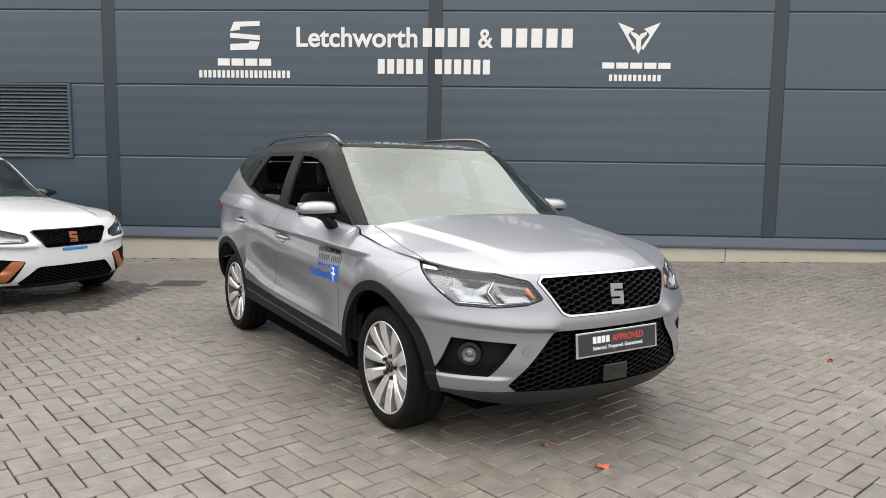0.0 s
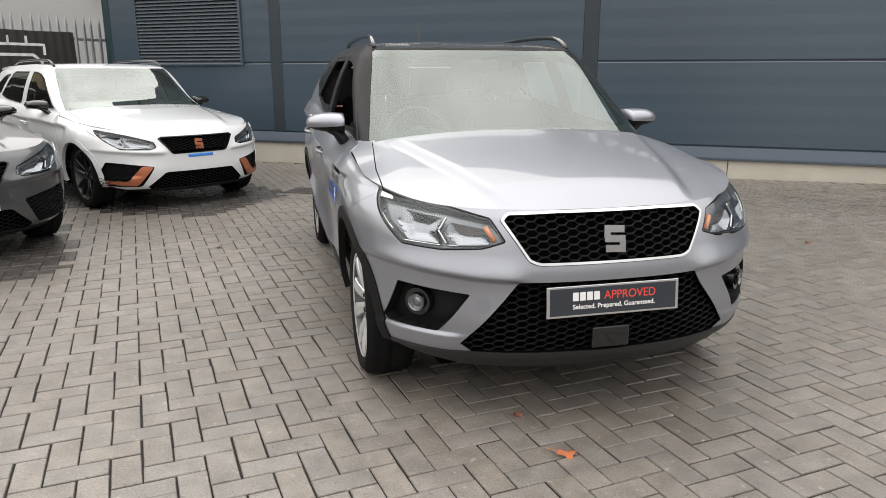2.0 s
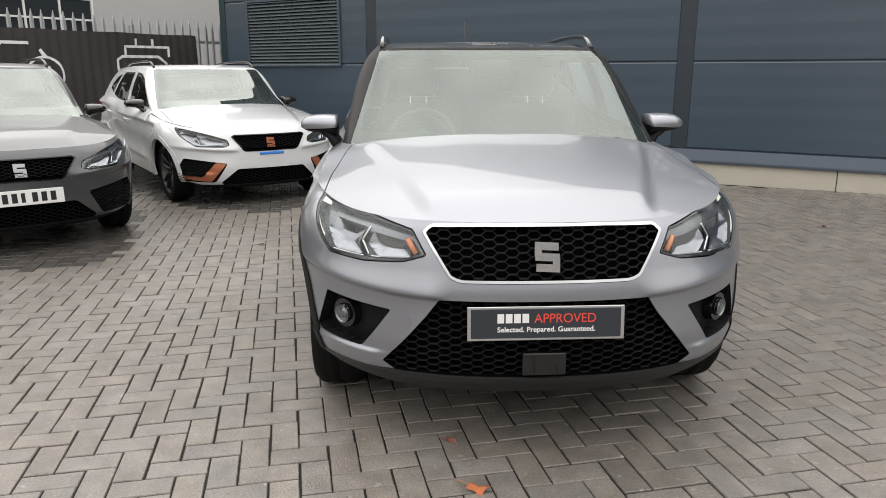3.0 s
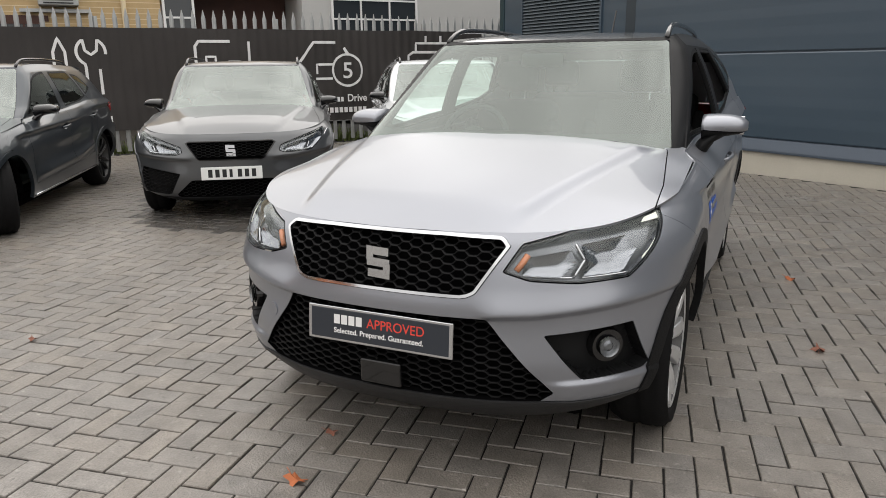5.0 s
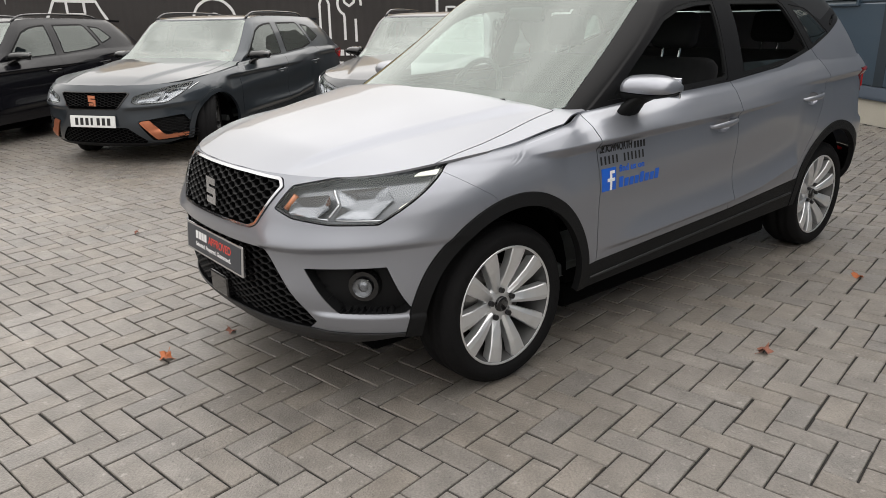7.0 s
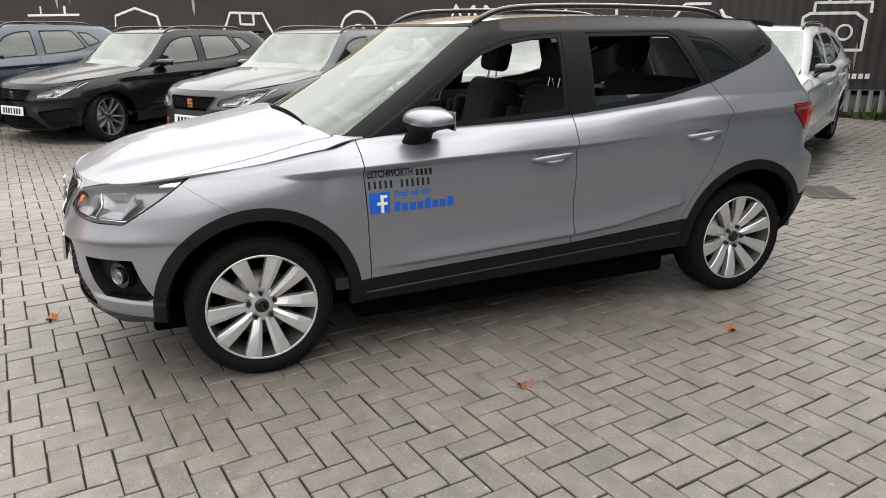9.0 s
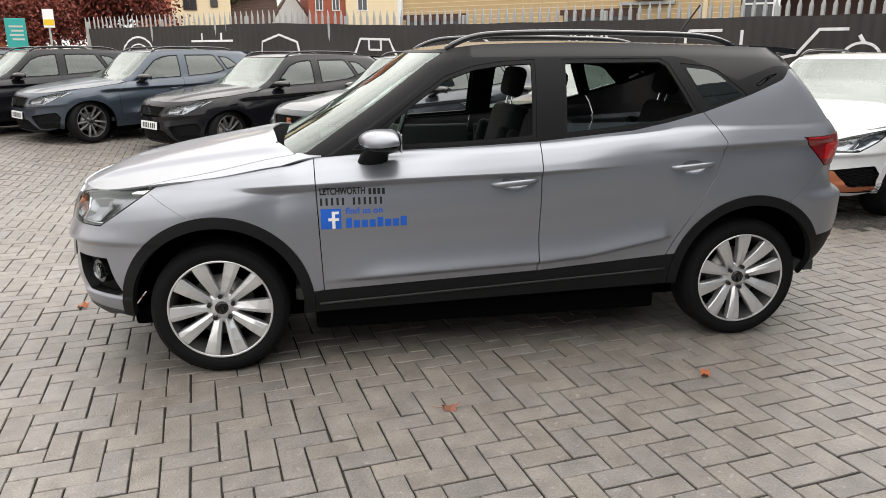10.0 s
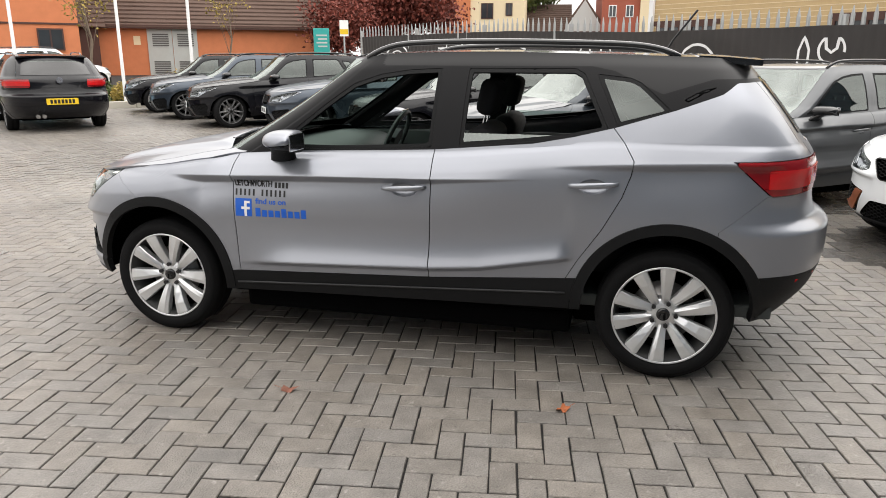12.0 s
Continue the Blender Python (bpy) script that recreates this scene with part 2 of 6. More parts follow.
PANE = material("window_pane", (0.03, 0.035, 0.04), 0.08, coat=0.6, vary=0.1, scale=1)
LEAFGREEN = material("grass_green", (0.085, 0.11, 0.03), 0.8, vary=0.3, scale=2, island=0.3)
SOIL = material("verge_soil", (0.09, 0.10, 0.04), 0.95, vary=0.3, scale=2, bump=0.3)
REDLEAF = material("red_leaves", (0.16, 0.035, 0.022), 0.7, vary=0.3, scale=1.5, island=0.4)
YELLOWLEAF = material("yellow_leaves", (0.30, 0.22, 0.05), 0.7, vary=0.3, scale=2, island=0.3)
BARK = material("bark", (0.16, 0.12, 0.09), 0.9, vary=0.25, scale=8, bump=0.3)
IRON = material("cast_iron", (0.11, 0.105, 0.10), 0.6, 0.2, vary=0.2, scale=10)
ORANGELEAF = material("orange_leaf", (0.40, 0.12, 0.042), 0.7, vary=0.25, scale=30)
BROWNLEAF = material("brown_leaf", (0.22, 0.09, 0.06), 0.75, vary=0.25, scale=30)

# ---- mesh tools ----
def knots(x, *pairs):
    """A smooth curve through (place, value) pairs."""
    xs = np.array([p[0] for p in pairs], float)
    ys = np.array([p[1] for p in pairs], float)
    if xs[0] > xs[-1]:
        xs, ys = xs[::-1], ys[::-1]
    d = np.diff(ys) / np.diff(xs)
    m = np.zeros(len(xs))
    m[0], m[-1] = d[0], d[-1]
    for i in range(1, len(xs) - 1):
        m[i] = 0 if d[i - 1] * d[i] <= 0 else 2 / (1 / d[i - 1] + 1 / d[i])
    x = np.clip(np.asarray(x, float), xs[0], xs[-1])
    k = np.clip(np.searchsorted(xs, x) - 1, 0, len(xs) - 2)
    hh = xs[k + 1] - xs[k]
    t = (x - xs[k]) / hh
    return (2 * t**3 - 3 * t**2 + 1) * ys[k] + (t**3 - 2 * t**2 + t) * hh * m[k] + (3 * t**2 - 2 * t**3) * ys[k + 1] + (t**3 - t**2) * hh * m[k + 1]


def line(x, *pairs):
    pairs = sorted(pairs)
    return np.interp(x, [p[0] for p in pairs], [p[1] for p in pairs])


def step(x, a, b):
    t = np.clip((np.asarray(x, float) - a) / (b - a), 0, 1)
    return t * t * (3 - 2 * t)


def grid(P, flip=False):
    """Vertices and triangles of a grid of points (a, b, 3)."""
    a, b = P.shape[:2]
    n = np.arange(a * b).reshape(a, b)
    q = np.stack([n[:-1, :-1], n[1:, :-1], n[1:, 1:], n[:-1, 1:]], -1).reshape(-1, 4)
    if flip:
        q = q[:, ::-1]
    return P.reshape(-1, 3).copy(), np.concatenate([q[:, [0, 1, 2]], q[:, [0, 2, 3]]])


def split(mesh, f):
    """Cuts a triangle mesh along f = 0: (where f > 0, where f < 0). f is a function of x, y, z."""
    V, T = mesh
    if not len(T):
        return mesh, mesh
    val = np.asarray(f(V[:, 0], V[:, 1], V[:, 2]), float)
    val = np.where(np.abs(val) < 1e-6, 1e-6, val)
    pos = val > 0
    cnt = pos[T].sum(1)
    keep_p, keep_n = list(T[cnt == 3]), list(T[cnt == 0])
    extra, cache = [], {}

    def mid(i, j):
        key = (i, j) if i < j else (j, i)
        if key not in cache:
            t = val[i] / (val[i] - val[j])
            cache[key] = len(V) + len(extra)
            extra.append(V[i] + (V[j] - V[i]) * t)
        return cache[key]

    for tri in T[(cnt == 1) | (cnt == 2)]:
        one = pos[tri].sum() == 1
        k = [i for i in range(3) if pos[tri[i]] == one][0]
        a, b, c = int(tri[k]), int(tri[(k + 1) % 3]), int(tri[(k + 2) % 3])
        ab, ac = mid(a, b), mid(a, c)
        single, double = (a, ab, ac), ((ab, b, c), (ab, c, ac))
        if one:
            keep_p.append(single)
            keep_n.extend(double)
        else:
            keep_n.append(single)
            keep_p.extend(double)
    W = np.concatenate([V, np.array(extra).reshape(-1, 3)])
    return tuple((W, np.array(k, int).reshape(-1, 3)) for k in (keep_p, keep_n))


def carve(mesh, f, gap=0.0):
    """split with a gap of 2 * gap metres left between the two."""
    if not gap:
        return split(mesh, f)
    a = split(mesh, lambda x, y, z: f(x, y, z) - gap)[0]
    b = split(mesh, lambda x, y, z: f(x, y, z) + gap)[1]
    return a, b


def inside(poly):
    """Signed distance to a polygon, above 0 inside, as a function of two coordinates."""
    P = np.array(poly, float)

    def f(u, v):
        u, v = np.asarray(u, float), np.asarray(v, float)
        best, odd = np.full(u.shape, 1e9), np.zeros(u.shape, bool)
        for (ax, ay), (bx, by) in zip(P, np.roll(P, -1, 0)):
            ex, ey = bx - ax, by - ay
            t = np.clip(((u - ax) * ex + (v - ay) * ey) / (ex * ex + ey * ey), 0, 1)
            best = np.minimum(best, np.hypot(u - ax - t * ex, v - ay - t * ey))
            cross = (ay > v) != (by > v)
            with np.errstate(divide="ignore", invalid="ignore"):
                odd ^= cross & (u < ex * (v - ay) / (ey if ey else 1e-9) + ax)
        return np.where(odd, best, -best)
    return f


def compact(mesh):
    V, T = mesh
    used, inv = np.unique(T, return_inverse=True)
    return V[used], inv.reshape(-1, 3)


def normals(V, T):
    n = np.cross(V[T[:, 1]] - V[T[:, 0]], V[T[:, 2]] - V[T[:, 0]])
    out = np.zeros_like(V)
    for k in range(3):
        np.add.at(out, T[:, k], n)
    return out / np.maximum(np.linalg.norm(out, axis=1), 1e-12)[:, None]


def shell(mesh, thick=0.006, lift=0.0):
    """Gives a sheet thickness inwards, with side faces of their own; lift moves it outwards first."""
    V, T = compact(mesh)
    N = normals(V, T)
    V = V + N * lift
    e = np.concatenate([T[:, [0, 1]], T[:, [1, 2]], T[:, [2, 0]]])
    key = np.sort(e, 1)
    _, idx, cnt = np.unique(key, axis=0, return_index=True, return_counts=True)
    rim = e[idx[cnt == 1]]
    In = V - N * thick
    n = len(V)
    m = len(rim)
    W = np.concatenate([V, In, V[rim[:, 0]], V[rim[:, 1]], In[rim[:, 1]], In[rim[:, 0]]])
    b = 2 * n
    i = np.arange(m)
    w1 = np.stack([b + i, b + 3 * m + i, b + 2 * m + i], 1)
    w2 = np.stack([b + i, b + 2 * m + i, b + m + i], 1)
    return W, np.concatenate([T, T[:, ::-1] + n, w1, w2])


def to_data(name, mesh, mat, smooth=True):
    V, T = mesh
    me = bpy.data.meshes.new(name)
    me.vertices.add(len(V))
    me.vertices.foreach_set("co", np.asarray(V, np.float32).ravel())
    me.loops.add(3 * len(T))
    me.loops.foreach_set("vertex_index", np.asarray(T, np.int32).ravel())
    me.polygons.add(len(T))
    me.polygons.foreach_set("loop_start", np.arange(0, 3 * len(T), 3, dtype=np.int32))
    me.polygons.foreach_set("use_smooth", np.full(len(T), smooth))
    me.update(calc_edges=True)
    me.validate()
    me.materials.append(mat)
    return me


def sheet(name, mesh, mat, parent, thick=0.006, lift=0.0, label=""):
    """One mesh part of a thing, from a cut sheet."""
    if not len(mesh[1]):
        return None
    ob = new(name, to_data(name, shell(mesh, thick, lift) if thick else compact(mesh), mat))
    ob.parent = parent
    return tagged(ob, label)


def part(name, bm, mat, parent=None, label="", smooth=False):
    me = bpy.data.meshes.new(name)
    bm.to_mesh(me)
    bm.free()
    me.materials.append(mat)
    if smooth:
        me.polygons.foreach_set("use_smooth", np.ones(len(me.polygons), bool))
    ob = new(name, me)
    ob.parent = parent
    return tagged(ob, label)


def thing(name, m, label, category, group="", kind=""):
    ob = new(name)
    ob.matrix_world = m
    return tagged(ob, label, category, group, kind)


def box(bm, x0, x1, y0, y1, z0, z1, bevel=0.0, m=None, segs=2):
    r = bmesh.ops.create_cube(bm, size=1.0, matrix=Matrix.Translation(((x0 + x1) / 2, (y0 + y1) / 2, (z0 + z1) / 2)) @ Matrix.Diagonal((x1 - x0, y1 - y0, z1 - z0, 1)))
    verts = r["verts"]
    if bevel:
        edges = list({e for v in verts for e in v.link_edges})
        r2 = bmesh.ops.bevel(bm, geom=edges, offset=bevel, segments=segs, affect="EDGES", profile=0.5)
        verts = list({v for f in r2["faces"] for v in f.verts} | {v for v in verts if v.is_valid})
    if m is not None:
        bmesh.ops.transform(bm, matrix=m, verts=verts)
    return verts


def cyl(bm, r, depth, m, segs=24, r2=None):
    return bmesh.ops.create_cone(bm, cap_ends=True, segments=segs, radius1=r, radius2=r if r2 is None else r2, depth=depth, matrix=m)["verts"]


def tube(bm, pts, r, segs=8):
    """A round bar along points."""
    pts = [Vector(p) for p in pts]
    rings = []
    for i, p in enumerate(pts):
        d = (pts[min(i + 1, len(pts) - 1)] - pts[max(i - 1, 0)]).normalized()
        q = d.to_track_quat("Z", "Y")
        rings.append([bm.verts.new(p + q @ Vector((r * math.cos(a), r * math.sin(a), 0))) for a in np.linspace(0, 2 * math.pi, segs, endpoint=False)])
    for a, b in zip(rings, rings[1:]):
        for k in range(segs):
            bm.faces.new((a[k], a[(k + 1) % segs], b[(k + 1) % segs], b[k]))
    bm.faces.new(rings[0][::-1])
    bm.faces.new(rings[-1])


def prism(bm, poly, z0, z1, m=None):
    """A flat outline given thickness along z."""
    lo = [bm.verts.new((x, y, z0)) for x, y in poly]
    hi = [bm.verts.new((x, y, z1)) for x, y in poly]
    n = len(poly)
    bm.faces.new(lo[::-1])
    bm.faces.new(hi)
    for k in range(n):
        bm.faces.new((lo[k], lo[(k + 1) % n], hi[(k + 1) % n], hi[k]))
    if m is not None:
        bmesh.ops.transform(bm, matrix=m, verts=lo + hi)
    return lo + hi


def lathe(profile, segs=48):
    """Turned about the y axis: profile of (radius, y)."""
    P = np.array([[(r * math.cos(a), y, r * math.sin(a)) for r, y in profile] for a in np.linspace(0, 2 * math.pi, segs + 1)])
    return grid(P)


def words(name, text, height, mat, parent, m, label="", bold=0.0, depth=0.001, align="LEFT", width=None):
    """Lettering as a mesh, in its local xy plane; width squeezes it to that length."""
    cu = bpy.data.curves.new(name, "FONT")
    cu.body, cu.size, cu.extrude, cu.offset, cu.align_x = text, height / 0.7, depth, bold, "LEFT"
    tmp = new(name + "_tmp", cu)
    me = bpy.data.meshes.new_from_object(tmp.evaluated_get(bpy.context.evaluated_depsgraph_get()))
    bpy.data.objects.remove(tmp)
    xs = np.array([v.co.x for v in me.vertices])
    k = (width / (xs.max() - xs.min())) if width else 1.0
    off = {"LEFT": xs.min(), "CENTER": (xs.max() + xs.min()) / 2}[align]
    for v in me.vertices:
        v.co.x = (v.co.x - off) * k
    me.materials.clear()
    me.materials.append(mat)
    ob = new(name, me)
    ob.parent = parent
    ob.matrix_basis = m
    return tagged(ob, label)

# ---- cars ----
AX = 1.283          # axles fore and aft of the car's middle
HUB = 0.322


def bonnet_z(x, y):
    """Height of the bonnet's surface."""
    zc = knots(x, (0.8, 1.05), (1.0, 1.032), (1.2, 1.0), (1.5, 0.947), (1.75, 0.896), (1.88, 0.863), (1.96, 0.834), (2.05, 0.79))
    ridge = line(x, (0.9, 0.66), (1.95, 0.36))
    lift = 0.021 * step(ridge + 0.03 - np.abs(y), 0.0, 0.06) * step(x, 0.9, 1.05) * (1 - step(x, 1.75, 1.95))
    wing = 0.016 * np.clip((np.abs(y) - 0.60) / 0.215, 0, 1.3) ** 2 * (1 - step(x, 1.2, 1.5))
    return zc - (0.062 + 0.035 * step(x, 1.55, 1.95)) * (np.abs(y) / 0.8) ** 2.2 + lift - 0.006 - wing


def belt_z(x):
    return knots(x, (-2.1, 1.06), (-1.7, 1.09), (-1.0, 1.09), (-0.65, 1.062), (-0.2, 1.022), (0.44, 0.995), (0.88, 0.972), (1.0, 0.965))


def nose_x(z):
    return knots(z, (0.15, 1.90), (0.22, 1.955), (0.3, 2.022), (0.45, 2.05), (0.6, 2.05), (0.68, 2.032), (0.78, 1.997), (0.83, 1.962), (0.86, 1.925))


def tail_x(z):
    return -knots(z, (0.2, 1.80), (0.33, 1.93), (0.45, 2.015), (0.6, 2.055), (0.7, 2.055), (0.76, 1.985), (0.9, 1.958), (1.0, 1.945), (1.1, 1.89))


def front_x(y, z):
    return nose_x(z) - 0.72 + 0.72 * (1 - np.clip(np.abs(y) / 0.88, 0, 0.999) ** 2.4) ** (1 / 2.4) + bumper_relief(y, z)


def bumper_relief(y, z):
    """The ridge below the lamps with its undercut, and the ledge below the fog lamps."""
    a = np.abs(y)
    d = z - line(a, (0.30, 0.592), (0.50, 0.602), (0.75, 0.628), (0.90, 0.645))
    ridge = np.where(d >= 0, np.exp(-(np.maximum(d, 0) / 0.045) ** 1.5), 1 - 1.75 * step(-d, 0.0, 0.026) + 0.75 * step(-d, 0.035, 0.19))
    ledge = (1 - step(z, 0.362, 0.384)) * step(z, 0.24, 0.33) * step(a, 0.50, 0.60)
    return 0.017 * ridge * step(a, 0.30, 0.40) + 0.018 * ledge


def crease_front(x):
    return line(x, (1.2, 0.862), (0.83, 0.873), (0.51, 0.885), (-0.21, 0.897), (-0.70, 0.913), (-2.1, 0.93))


def crease_rear(x):
    return line(x, (1.0, 0.955), (-0.77, 0.974), (-1.11, 0.992), (-1.45, 1.007), (-2.1, 1.012))


def crease_low(x):
    return line(x, (0.85, 0.432), (0.53, 0.447), (-0.20, 0.474), (-0.44, 0.494), (-0.83, 0.565))


def body_w(x, z, zt):
    """Half-width of the lower body at a height, below a shoulder at zt."""
    w = knots(z, (0.15, 0.77), (0.22, 0.82), (0.3, 0.85), (0.42, 0.868), (0.6, 0.872), (0.78, 0.882), (0.92, 0.878), (1.2, 0.865))
    fold = lambda d, band, out, back: np.where(d >= 0, out * np.exp(-np.maximum(d, 0) / 0.075), np.where(d > -band, out + 1.15 * d, (out - 1.15 * band) * (1 - step(-d, band, band + back))))
    band = 0.037 * line(x, (1.2, 0.2), (1.0, 1.0), (-0.2, 0.62), (-0.64, 0.1))
    w = w + fold(z - crease_front(x), band, 0.017, 0.18) * (1 - step(x, 1.02, 1.22)) * step(x, -0.72, -0.35)
    band = 0.031 * line(x, (-0.8, 0.3), (-1.2, 1.0))
    w = w + fold(z - crease_rear(x), band, 0.021, 0.16) * (1 - step(x, -1.15, -0.70)) * step(x, -1.75, -1.62)
    d = z - crease_low(x)
    amp = step(x, -0.88, -0.80) * (1 - step(x, 0.5, 0.85))
    w = w + amp * (np.where(d > 0, 0.032 * np.exp(-(np.maximum(d, 0) / 0.062) ** 1.25), 0.032 * (1 - step(-d, 0.0, 0.026))) - 0.006 * np.exp(-((d - 0.17) / 0.10) ** 2))
    flare = np.exp(-((np.abs(x) - AX) / 0.36) ** 4) * (1 - step(z, 0.62, 0.86))
    w = w + 0.014 * flare
    t = zt - z
    inset = knots(t, (-0.1, 0.075), (0.0, 0.064), (0.03, 0.043), (0.06, 0.027), (0.1, 0.012), (0.15, 0.003), (0.22, 0.0), (2, 0.0))
    tuck = 0.05 * step(x, 0.05, 0.55) * (1 - step(x, 0.82, 0.98)) * knots(t, (-0.1, 1.0), (0.0, 1.0), (0.05, 0.4), (0.12, 0.0), (2, 0.0))
    return w - inset * (1 - 0.45 * step(-x, 0.75, 1.25)) - tuck


def ring_half(nf, ns, nr):
    """Parameters of half a plan contour, nose to tail: (part, place along it)."""
    a = [(0, t) for t in np.linspace(math.pi / 2, 0, nf)]
    b = [(1, t) for t in np.linspace(0, 1, ns)[1:-1]]
    c = [(2, t) for t in np.linspace(0, math.pi / 2, nr)]
    return np.array(a + b + c)


def contour(par, xf, xr, af, ar, nf=2.4, nr=2.4):
    """Plan contour at unit half-width: x and the width's share."""
    kind, t = par[:, 0], par[:, 1]
    front, side = kind == 0, kind == 1
    x = np.where(front, xf - af + af * np.sin(t) ** (2 / nf), np.where(side, (xf - af) + t * ((xr + ar) - (xf - af)), xr + ar - ar * np.sin(t) ** (2 / nr)))
    y = np.where(front, np.cos(t).clip(0) ** (2 / nf), np.where(side, 1.0, np.cos(t).clip(0) ** (2 / nr)))
    return x, y


def both_sides(half):
    """A full ring of points (n, levels, 3) from the left half."""
    right = half[1:].copy()
    right[:, :, 1] *= -1
    return np.concatenate([half[::-1], right])


def lower_body(q):
    par = ring_half(int(70 * q), int(200 * q), int(50 * q))
    xt, yt = contour(par, 1.962, tail_x(1.09), 0.737, 0.55)
    mixed = step(xt, 0.82, 0.98)
    zt = mixed * bonnet_z(xt, yt * 0.815) + (1 - mixed) * belt_z(xt)
    zb = line(xt, (2.0, 0.228), (1.86, 0.235), (1.66, 0.29), (1.0, 0.27), (-1.0, 0.32), (-1.6, 0.285), (-2.0, 0.31))
    # rows of the surface follow the creases along the flank
    vs = np.array([0.0, 0.20, 0.235, 0.725, 0.765, 0.845, 0.885, 1.0])
    cf, cr, cl = crease_front(xt), crease_rear(xt), crease_low(xt)
    zk = np.stack([zb, cl - 0.028, cl, cf - 0.037 * line(xt, (1.2, 0.2), (1.0, 1.0), (-0.2, 0.62), (-0.64, 0.1)) - 0.001, cf, cr - 0.031, cr, zt], 1)
    even = zb[:, None] + (zt - zb)[:, None] * vs[None]
    follow = (step(xt, -1.85, -1.72) * (1 - step(xt, 1.20, 1.36)))[:, None]
    top_room = np.minimum(zk, (zt - 0.012)[:, None])
    top_room[:, -1] = zt
    zk = np.maximum.accumulate(even + (top_room - even) * follow, axis=1)
    cols = []
    for v in np.linspace(0, 1, 151 if q == 1 else int(70 * q)):
        k = min(max(int(np.searchsorted(vs, v, side="right")) - 1, 0), len(vs) - 2)
        z = zk[:, k] + (zk[:, k + 1] - zk[:, k]) * (v - vs[k]) / (vs[k + 1] - vs[k])
        x, y = contour(par, nose_x(z), tail_x(z), 0.72, 0.55 - 0.05 * step(z, 0.8, 1.06), 2.4, 2.4 + 0.5 * step(z, 0.8, 1.06))
        yy = y * body_w(x, z, zt)
        cols.append(np.stack([x + bumper_relief(yy, z) * step(x, 1.35, 1.7), yy, z], -1))
    return grid(both_sides(np.stack(cols, 1)), flip=True)


def roof_z(x, y):
    zc = knots(x, (-1.85, 1.42), (-1.6, 1.446), (-1.3, 1.463), (-0.9, 1.476), (-0.4, 1.485), (0.0, 1.479), (0.2, 1.458), (0.35, 1.427))
    return zc - 0.016 * (np.abs(y) / 0.6) ** 2.4


def glass_house(q):
    par = ring_half(int(50 * q), int(160 * q), int(40 * q))
    x0, y0 = contour(par, 1.03, tail_x(1.09) + 0.01, 0.30, 0.5, 3.0, 2.9)
    z0 = np.where(x0 > 0.8, line(x0, (0.8, 0.955), (1.03, 0.995)), belt_z(x0) - 0.012)
    x1, y1 = contour(par, 0.30, -1.60, 0.22, 0.3, 3.0, 2.9)
    z1 = roof_z(x1, y1 * 0.60)
    cols = []
    for u in np.linspace(0, 1, int(50 * q)):
        xf, xr = 1.03 + (0.30 - 1.03) * u - 0.035 * np.sin(u * math.pi), -1.90 + 0.30 * u - 0.01 * math.sin(u * math.pi)
        x, y = contour(par, xf, xr, 0.30 - 0.08 * u, 0.5 - 0.2 * u, 3.0, 2.9)
        z = z0 + (z1 - z0) * u
        w0 = 0.812 + 0.024 * step(-x, 0.75, 1.25) - 0.05 * step(x, 0.05, 0.55)
        w = w0 - (w0 - 0.65) * u - 0.03 * u**4 - 0.017 * step(u, 0.85, 1.0) + 0.012 * math.sin(u * math.pi)
        cols.append(np.stack([x, y * w, z], -1))
    return grid(both_sides(np.stack(cols, 1)), flip=True)


def height_field(fz, x0, x1, y1, n, m):
    X, Y = np.meshgrid(np.linspace(x0, x1, n), np.linspace(-y1, y1, m), indexing="ij")
    return grid(np.stack([X, Y, fz(X, Y)], -1))


def tray(mesh, depth):
    """The walls and back of a pocket behind a cut sheet."""
    V, T = compact(mesh)
    N = normals(V, T)
    e = np.concatenate([T[:, [0, 1]], T[:, [1, 2]], T[:, [2, 0]]])
    _, idx, cnt = np.unique(np.sort(e, 1), axis=0, return_index=True, return_counts=True)
    rim = e[idx[cnt == 1]]
    In = V - N * depth
    n, m = len(V), len(rim)
    W = np.concatenate([In, V[rim[:, 0]], V[rim[:, 1]], In[rim[:, 1]], In[rim[:, 0]]])
    i = np.arange(m)
    w1 = np.stack([n + i, n + 2 * m + i, n + m + i], 1)
    w2 = np.stack([n + i, n + 3 * m + i, n + 2 * m + i], 1)
    return W, np.concatenate([T, w1, w2])


def honeycomb(f, y1, z0, z1, back, pitch=0.027, period=0.074, width=0.0031):
    """A grille of zigzag bars that close to long hexagons, kept where f(y, z) > 0."""
    Vs, Ts, base = [], [], 0
    for k, zk in enumerate(np.arange(z0, z1, pitch / 2 * 1.0)):
        ys = np.arange(-y1, y1, period / 12)
        ph = ((ys / period + 0.5 * (k % 2)) % 1.0)
        zig = np.clip((np.abs(ph - 0.5) * 4 - 1) * 3, -1, 1) * pitch * 0.235
        mid_z = zk + zig
        strip = []
        for dz, dx in ((-width, -0.004), (-width * 0.5, 0.006), (width * 0.5, 0.006), (width, -0.004)):
            z = mid_z + dz
            strip.append(np.stack([front_x(ys, z) - back + dx, ys, z], -1))
        V, T = grid(np.stack(strip, 1))
        Vs.append(V)
        Ts.append(T + base)
        base += len(V)
    return split((np.concatenate(Vs), np.concatenate(Ts)), lambda x, y, z: f(y, z))[0]


